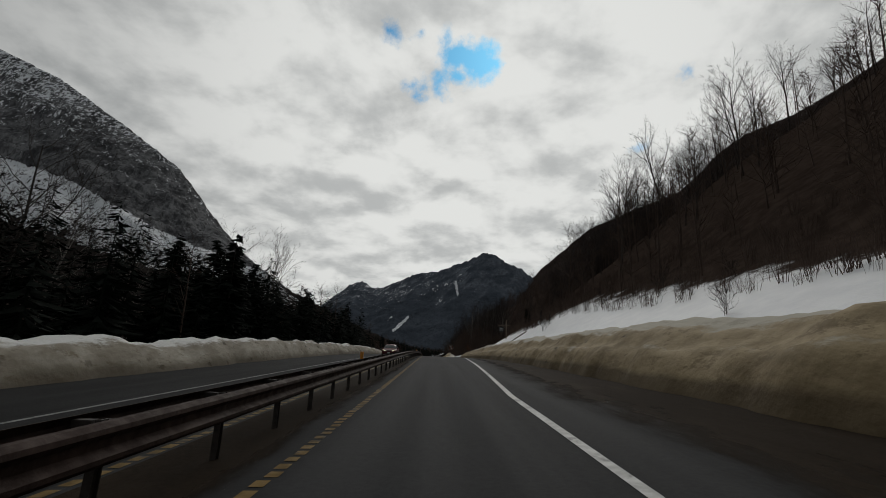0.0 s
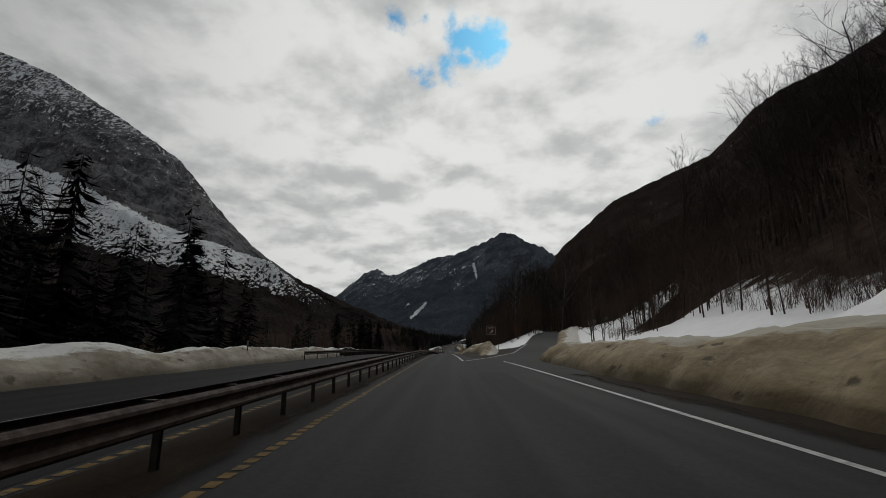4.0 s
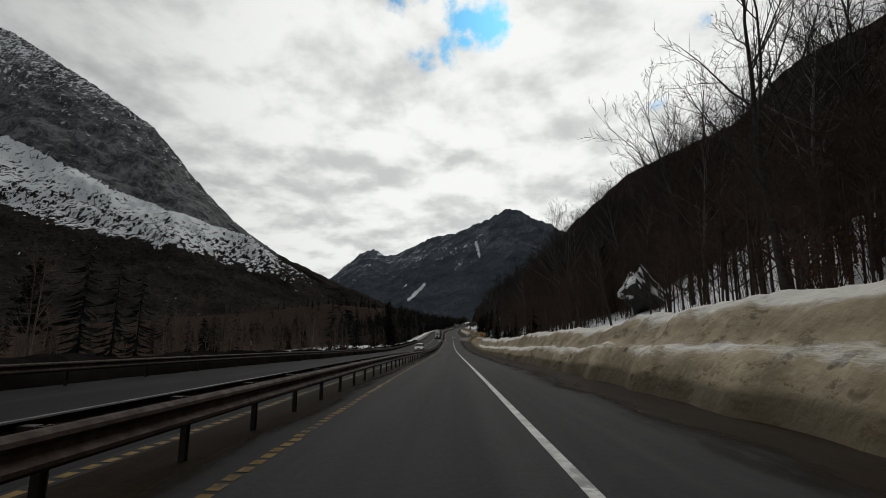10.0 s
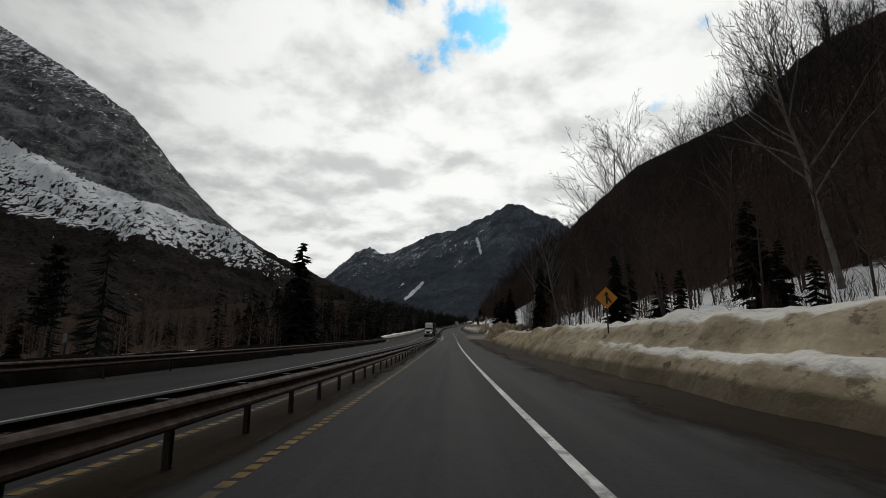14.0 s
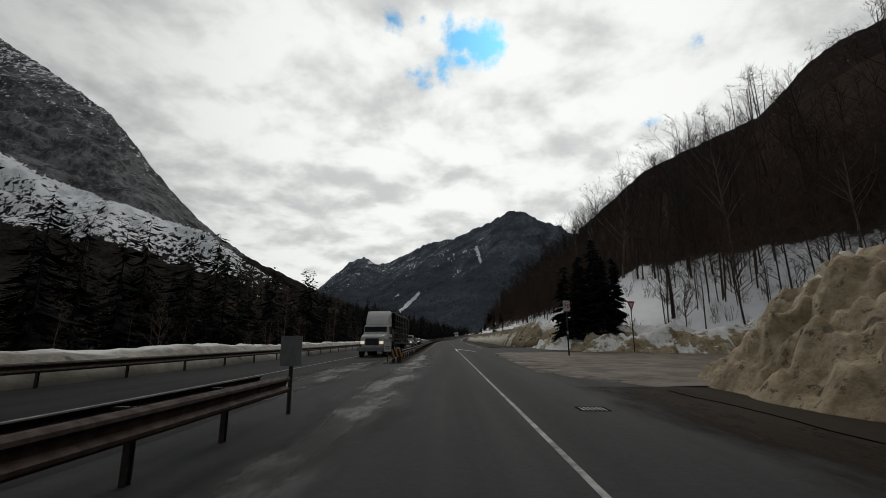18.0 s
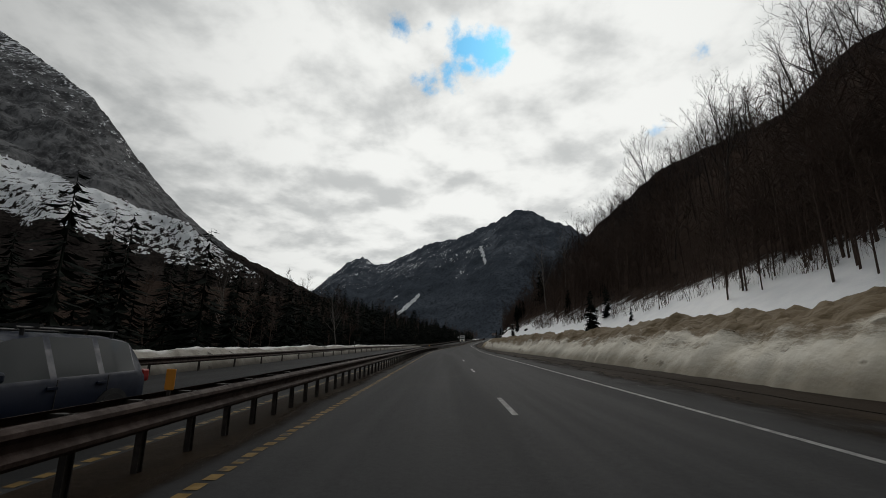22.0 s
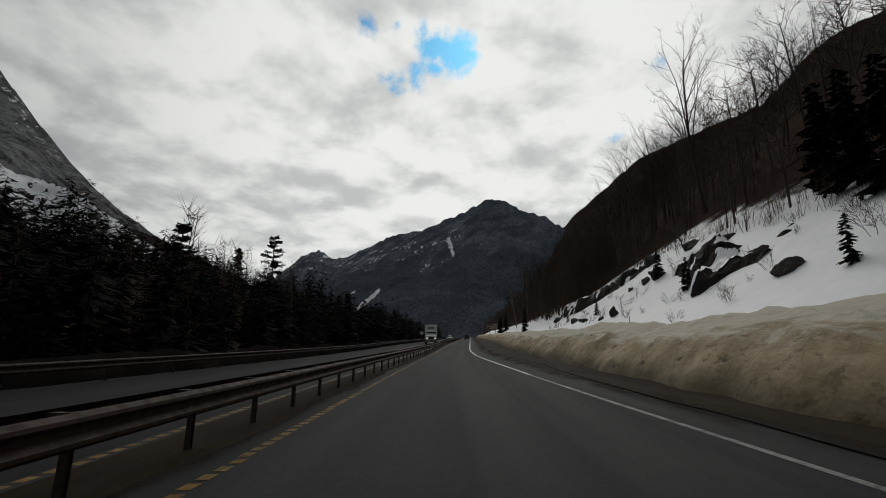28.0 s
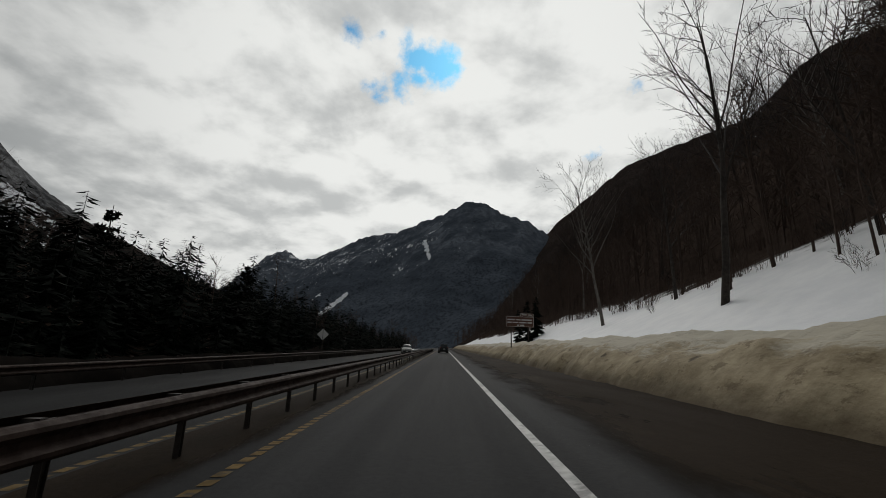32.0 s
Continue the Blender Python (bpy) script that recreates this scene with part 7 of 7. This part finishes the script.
RED_PAINT, BLUE_PAINT, GREY_PAINT, WHITE_PAINT = coat("dark_red_paint", (0.075, 0.005, 0.009)), coat("dark_blue_paint", (0.003, 0.008, 0.024)), coat("dark_grey_paint", (0.035, 0.036, 0.038)), coat("dirty_white_paint", (0.42, 0.42, 0.40))
car(53.3, -3.7, 0, RED_PAINT, "dark red sedan with lit headlamps in the opposite lane", "sedan", True)
car(498.0, -3.7, 0, BLUE_PAINT, "dark blue estate car with roof bars in the opposite lane", "wagon", True)
car(812, 1.9, 180, GREY_PAINT, "dark grey car driving ahead in the lane", "suv", False)
car(309, -3.6, 0, WHITE_PAINT, "white estate car with lit headlamps in the opposite lane", "wagon", True)
car(792, -3.6, 0, WHITE_PAINT, "white car with lit headlamps behind the lorry", "suv", True)


def ring_band(x0, x1, y, z, r0, r1, steps=14):
    """A raised lip over a wheel opening: the upper half of a flat ring."""
    bm = bmesh.new()
    arc = [(math.cos(math.pi * k / steps), math.sin(math.pi * k / steps)) for k in range(steps + 1)]
    rows = [[bm.verts.new((x, y + r * c, z + r * d)) for c, d in arc] for x, r in ((x0, r0), (x1, r0), (x1, r1), (x0, r1))]
    for a, b in zip(rows, rows[1:] + rows[:1]):
        for k in range(steps):
            bm.faces.new((a[k], a[k + 1], b[k + 1], b[k]))
    bmesh.ops.recalc_face_normals(bm, faces=bm.faces)
    return bm


def service_truck(y, u):
    paint = coat("mud_caked_white_paint", (0.25, 0.23, 0.195))
    root = rooted("service_truck", y, u, 0.0, "dirty white pickup with a tool-box service body", "truck")
    root.matrix_basis = root.matrix_basis @ Matrix.Scale(1.03, 4)
    loft("cab", [body_ring(0, 0.80, 0.45, 1.0), body_ring(0.12, 0.95, 0.4, 1.12), body_ring(1.35, 0.98, 0.4, 1.2), body_ring(2.75, 0.98, 0.4, 1.22)], paint, root)
    loft("roof", [cabin_ring(1.25, 1.15, 0.92, 0.88, 1.24), cabin_ring(1.75, 1.15, 0.92, 0.80, 1.88), cabin_ring(2.6, 1.15, 0.92, 0.80, 1.93), cabin_ring(2.75, 1.15, 0.92, 0.82, 1.86)], paint, root)
    bars("windscreen", GLASS, root, [(-0.72, 0.72, 1.42, 1.5, 1.3, 1.72)])
    for s in (1, -1):
        bars("side_window", GLASS, root, [(s * 0.885 - 0.012, s * 0.885 + 0.012, 1.75, 2.5, 1.28, 1.76)])
        bars("door_handle", TRIM, root, [(s * 0.985 - 0.012, s * 0.985 + 0.012, 2.42, 2.58, 1.02, 1.09)])
        bars("headlamp", LAMP, root, [(s * 0.68 - 0.15, s * 0.68 + 0.15, -0.02, 0.1, 0.78, 0.95)], bevel=0.02)
        body = bars("tool_box", paint, root, [(s * 0.86 - 0.17, s * 0.86 + 0.17, 2.9, 3.75, 0.55, 1.52), (s * 0.86 - 0.17, s * 0.86 + 0.17, 3.75, 4.75, 1.05, 1.52), (s * 0.86 - 0.17, s * 0.86 + 0.17, 4.75, 5.5, 0.55, 1.52)], bevel=0.02)
        for a, b, c, d in ((2.96, 3.70, 0.62, 1.44), (3.82, 4.68, 1.12, 1.44), (4.82, 5.42, 0.62, 1.44)):
            bars("door", paint, body, [(s * 1.035 - 0.012, s * 1.035 + 0.012, a, b, c, d)], bevel=0.005)
            bars("latch", TRIM, body, [(s * 1.05 - 0.012, s * 1.05 + 0.012, (a + b) / 2 - 0.05, (a + b) / 2 + 0.05, (c + d) / 2 - 0.06, (c + d) / 2 + 0.06)])
        part("wheel_arch", cyl(bmesh.new(), (s * 0.66, 4.22, 0.55), (s * 0.80, 4.22, 0.55), 0.5, sides=24), TRIM, root)
        part("fender_lip", ring_band(s * 1.02, s * 1.05, 4.22, 0.55, 0.5, 0.55), paint, root)
        for f in (0.85, 4.22):
            wheel(root, s * 0.90, f, 0.4, 0.26)
        bars("tail_lamp", TAIL, root, [(s * 0.9 - 0.08, s * 0.9 + 0.08, 5.49, 5.53, 1.2, 1.4)])
        bars("top_rail", GALV, root, [(s * 0.86 - 0.19, s * 0.86 + 0.19, 2.88, 5.52, 1.52, 1.56)])
    bars("bed", TRIM, root, [(-0.68, 0.68, 2.8, 5.5, 0.6, 1.1)])
    bars("bumper", GALV, root, [(-0.95, 0.95, -0.12, 0.02, 0.5, 0.7)], bevel=0.03)
    bars("rear_bumper", GALV, root, [(-0.95, 0.95, 5.5, 5.7, 0.45, 0.6)], bevel=0.03)
    for k, (x, a, z, r, m) in enumerate(((-0.2, 3.1, 1.55, 0.25, TRIM), (0.3, 3.5, 1.75, 0.14, WOOD), (0.1, 4.0, 1.6, 0.2, TRIM), (-0.3, 4.9, 1.5, 0.2, WOOD))):
        part("load", cyl(bmesh.new(), (x, a, z), (x * 0.5, a + 0.9, z + 0.05), r, r * 0.85, 10), m, root)


service_truck(474.6, -3.75)


def box_truck(y, u):
    root = rooted("box_truck", y, u, 0.0, "white delivery lorry with a tall box body", "truck")
    white = coat("clean_white_paint", (0.62, 0.62, 0.61))
    loft("bonnet", [body_ring(0, 0.9, 0.75, 1.45), body_ring(0.15, 1.02, 0.7, 1.6), body_ring(1.2, 1.05, 0.7, 1.72), body_ring(1.5, 1.05, 0.7, 1.74)], white, root)
    loft("cab", [cabin_ring(1.25, 1.5, 1.05, 1.0, 1.75), cabin_ring(1.55, 1.5, 1.05, 0.98, 2.5), cabin_ring(2.6, 1.5, 1.05, 1.0, 2.6), cabin_ring(2.75, 1.5, 1.05, 1.0, 2.55)], white, root)
    bars("windscreen", GLASS, root, [(-0.92, 0.92, 1.36, 1.44, 1.78, 2.36)])
    bars("box", white, root, [(-1.22, 1.22, 2.85, 10.0, 1.05, 3.75)], bevel=0.04)
    for a, b in ((-1.235, -1.15), (1.15, 1.235)):
        bars("corner_post", GALV, root, [(a, b, 2.83, 2.93, 1.05, 3.76)])
    bars("front_panel", SIGN_BLACK, root, [(-0.62, 0.62, 2.835, 2.848, 3.0, 3.25)], "dark sign band on the box")
    bars("chassis", TRIM, root, [(-0.45, 0.45, 0.6, 9.8, 0.6, 1.04)])
    bars("bumper", GALV, root, [(-1.05, 1.05, -0.15, 0.05, 0.5, 0.82)], bevel=0.03)
    bars("grille", TRIM, root, [(-0.5, 0.5, -0.03, 0.05, 0.9, 1.4)], bevel=0.02)
    for s in (1, -1):
        bars("side_panel", SIGN_BLACK, root, [(s * 1.222 - 0.006, s * 1.222 + 0.006, 3.4, 5.2, 2.7, 3.2)], "dark sign band on the box")
        bars("headlamp", LAMP, root, [(s * 0.76 - 0.17, s * 0.76 + 0.17, -0.03, 0.1, 1.0, 1.22)], bevel=0.03)
        bars("mirror", TRIM, root, [(s * 1.25 - 0.09, s * 1.25 + 0.09, 1.3, 1.42, 1.75, 2.3)], bevel=0.02)
        wheel(root, s * 0.95, 0.95, 0.48, 0.28)
        for f in (7.2,):
            wheel(root, s * 0.92, f, 0.48, 0.5)


box_truck(714.4, -3.7)


def pipe_truck(y, u):
    root = rooted("pipe_truck", y, u, 0.0, "white lorry loaded with black corrugated pipes under pale straps", "truck")
    white = coat("lorry_white_paint", (0.5, 0.5, 0.48))
    pipe = plain("black_plastic_pipe", (0.006, 0.006, 0.006), 0.8)
    pipe.node_tree.nodes["Principled BSDF"].inputs["Specular IOR Level"].default_value = 0.1
    strap = plain("pale_webbing", (0.20, 0.195, 0.18), 0.9)
    loft("bonnet", [body_ring(0, 0.85, 0.8, 1.6), body_ring(0.2, 1.0, 0.75, 1.75), body_ring(1.4, 1.08, 0.75, 1.9), body_ring(1.7, 1.1, 0.75, 1.92)], white, root)
    loft("cab", [cabin_ring(1.45, 1.6, 1.08, 1.02, 1.95), cabin_ring(1.75, 1.6, 1.1, 1.0, 2.65), cabin_ring(3.2, 1.6, 1.12, 1.05, 2.8), cabin_ring(3.4, 1.6, 1.12, 1.05, 2.75)], white, root)
    loft("wind_deflector", [cabin_ring(1.9, 2.6, 0.95, 0.9, 2.75), cabin_ring(2.4, 2.6, 1.05, 0.98, 3.45), cabin_ring(3.3, 2.6, 1.1, 1.05, 3.95)], white, root, "white roof fairing")
    bars("windscreen", GLASS, root, [(-0.94, 0.94, 1.5, 1.6, 2.0, 2.5)])
    bars("emblem", SIGN_BLACK, root, [(-0.25, 0.25, 2.28, 2.36, 3.05, 3.25)], "dark mark on the fairing")
    bars("grille", TRIM, root, [(-0.55, 0.55, -0.03, 0.05, 0.95, 1.5)], bevel=0.02)
    bars("bumper", GALV, root, [(-1.15, 1.15, -0.2, 0.02, 0.45, 0.8)], bevel=0.04)
    bars("chassis", TRIM, root, [(-0.5, 0.5, 1.0, 14.4, 0.65, 1.05)])
    bars("bed", TRIM, root, [(-1.25, 1.25, 3.9, 14.6, 1.06, 1.25)])
    bars("headboard", GALV, root, [(-1.22, 1.22, 3.9, 3.98, 1.26, 2.3)])
    for s in (1, -1):
        bars("headlamp", LAMP, root, [(s * 0.78 - 0.16, s * 0.78 + 0.16, -0.03, 0.1, 1.05, 1.28)], bevel=0.03)
        bars("side_window", GLASS, root, [(s * 1.085 - 0.012, s * 1.085 + 0.012, 1.95, 2.8, 1.95, 2.5)])
        bars("mirror", TRIM, root, [(s * 1.32 - 0.09, s * 1.32 + 0.09, 1.6, 1.75, 1.85, 2.5)], bevel=0.02)
        wheel(root, s * 1.0, 0.95, 0.5, 0.3)
        for f in (4.6, 5.8, 12.2, 13.4):
            wheel(root, s * 0.95, f, 0.5, 0.5)
    # corrugated pipes in nested rows, two bundles long
    across = 8
    for bundle in (4.05, 9.4):
        for row in range(9):
            for k in range(across - row % 2):
                x = -1.1 + 0.315 * k + 0.157 * (row % 2)
                if row > 0 and 0 < k < across - 1 - row % 2 and row < 8:
                    continue
                tube = Shape()
                z = 1.42 + 0.285 * row
                n = 19
                tube.tube([Vector((x, bundle + 5.2 * i / (n - 1), z)) for i in range(n)], [0.157 if i % 2 else 0.138 for i in range(n)], 10)
                link("pipe", tube.verts, tube.faces, pipe, root, smooth=True)
        for f in (0.5, 1.9, 3.3, 4.7):
            a = bundle + f
            s = Shape()
            for p, q in (((-1.29, 1.2), (-1.29, 3.8)), ((-1.29, 3.88), (1.29, 3.88)), ((1.29, 3.8), (1.29, 1.2))):
                s.tube([Vector((p[0], a, p[1])), Vector((q[0], a + 0.02, q[1]))], [0.035, 0.035], 4)
            link("strap", s.verts, s.faces, strap, root)
        bars("filling", pipe, root, [(-0.9, 0.9, bundle + 0.15, bundle + 5.0, 1.45, 3.5)], "inner pipes of the bundle")


pipe_truck(441.8, -3.85)


IRON = plain("dark_cast_iron", (0.010, 0.0095, 0.009), 0.9)
GAP = plain("black_crack", (0.004, 0.004, 0.004), 1.0)
for mat in (IRON, GAP):
    mat.node_tree.nodes["Principled BSDF"].inputs["Specular IOR Level"].default_value = 0.0


# long cracks in the shoulder
def crack(y0, y1, inset, seed):
    s = Shape()

    def across(v):
        return bank_right(v) - inset + 0.22 * bumpy(v * 0.25, seed) + 0.06 * bumpy(v * 1.7, seed + 5)
    for y in np.arange(y0, y1, 0.8):
        if bumpy(y * 0.06, seed + 8) > -0.4:
            a, b = across(y), across(y + 0.8)
            p, q = 0.03 + 0.03 * abs(bumpy(y * 0.9, seed)), 0.03 + 0.03 * abs(bumpy((y + 0.8) * 0.9, seed))
            s.quad(at(y, a - p, 0.009), at(y, a + p, 0.009), at(y + 0.8, b + q, 0.009), at(y + 0.8, b - q, 0.009))
    tagged(link("crack", s.verts, s.faces, GAP), "dark crack along the shoulder", "road crack", kind="structure")


crack(470, 660, 1.7, 4.0)
crack(158, 205, 2.0, 7.0)
crack(386, 418, 2.6, 1.0)


def drain(y, u, label):
    """A cast-iron gully grate let into the shoulder."""
    root = rooted("drain_grate", y, u, 0.004, label, "drain", group="drain grates")
    bars("rim", IRON, root, frame_of_flat(0.6, 0.6, 0.04))
    for k in range(7):
        bars("bar", IRON, root, [(-0.26 + 0.0867 * k - 0.016, -0.26 + 0.0867 * k + 0.016, -0.28, 0.28, 0.0, 0.006)])
    # no shaft is cut: a flat black plate paints its shade
    bars("pit_plate", SIGN_BLACK, root, [(-0.29, 0.29, -0.29, 0.29, 0.0, 0.004)], "black plate standing in for the shaded shaft")


def frame_of_flat(w, h, t):
    return [(-w / 2, w / 2, h / 2 - t, h / 2, 0.0, 0.007), (-w / 2, w / 2, -h / 2, -h / 2 + t, 0.0, 0.007), (-w / 2, -w / 2 + t, -h / 2 + t, h / 2 - t, 0.0, 0.007), (w / 2 - t, w / 2, -h / 2 + t, h / 2 - t, 0.0, 0.007)]


drain(256.8, 5.4, "iron drain grate in the shoulder beside the snow")
drain(414.5, 5.2, "iron drain grate in the shoulder by the crossing")
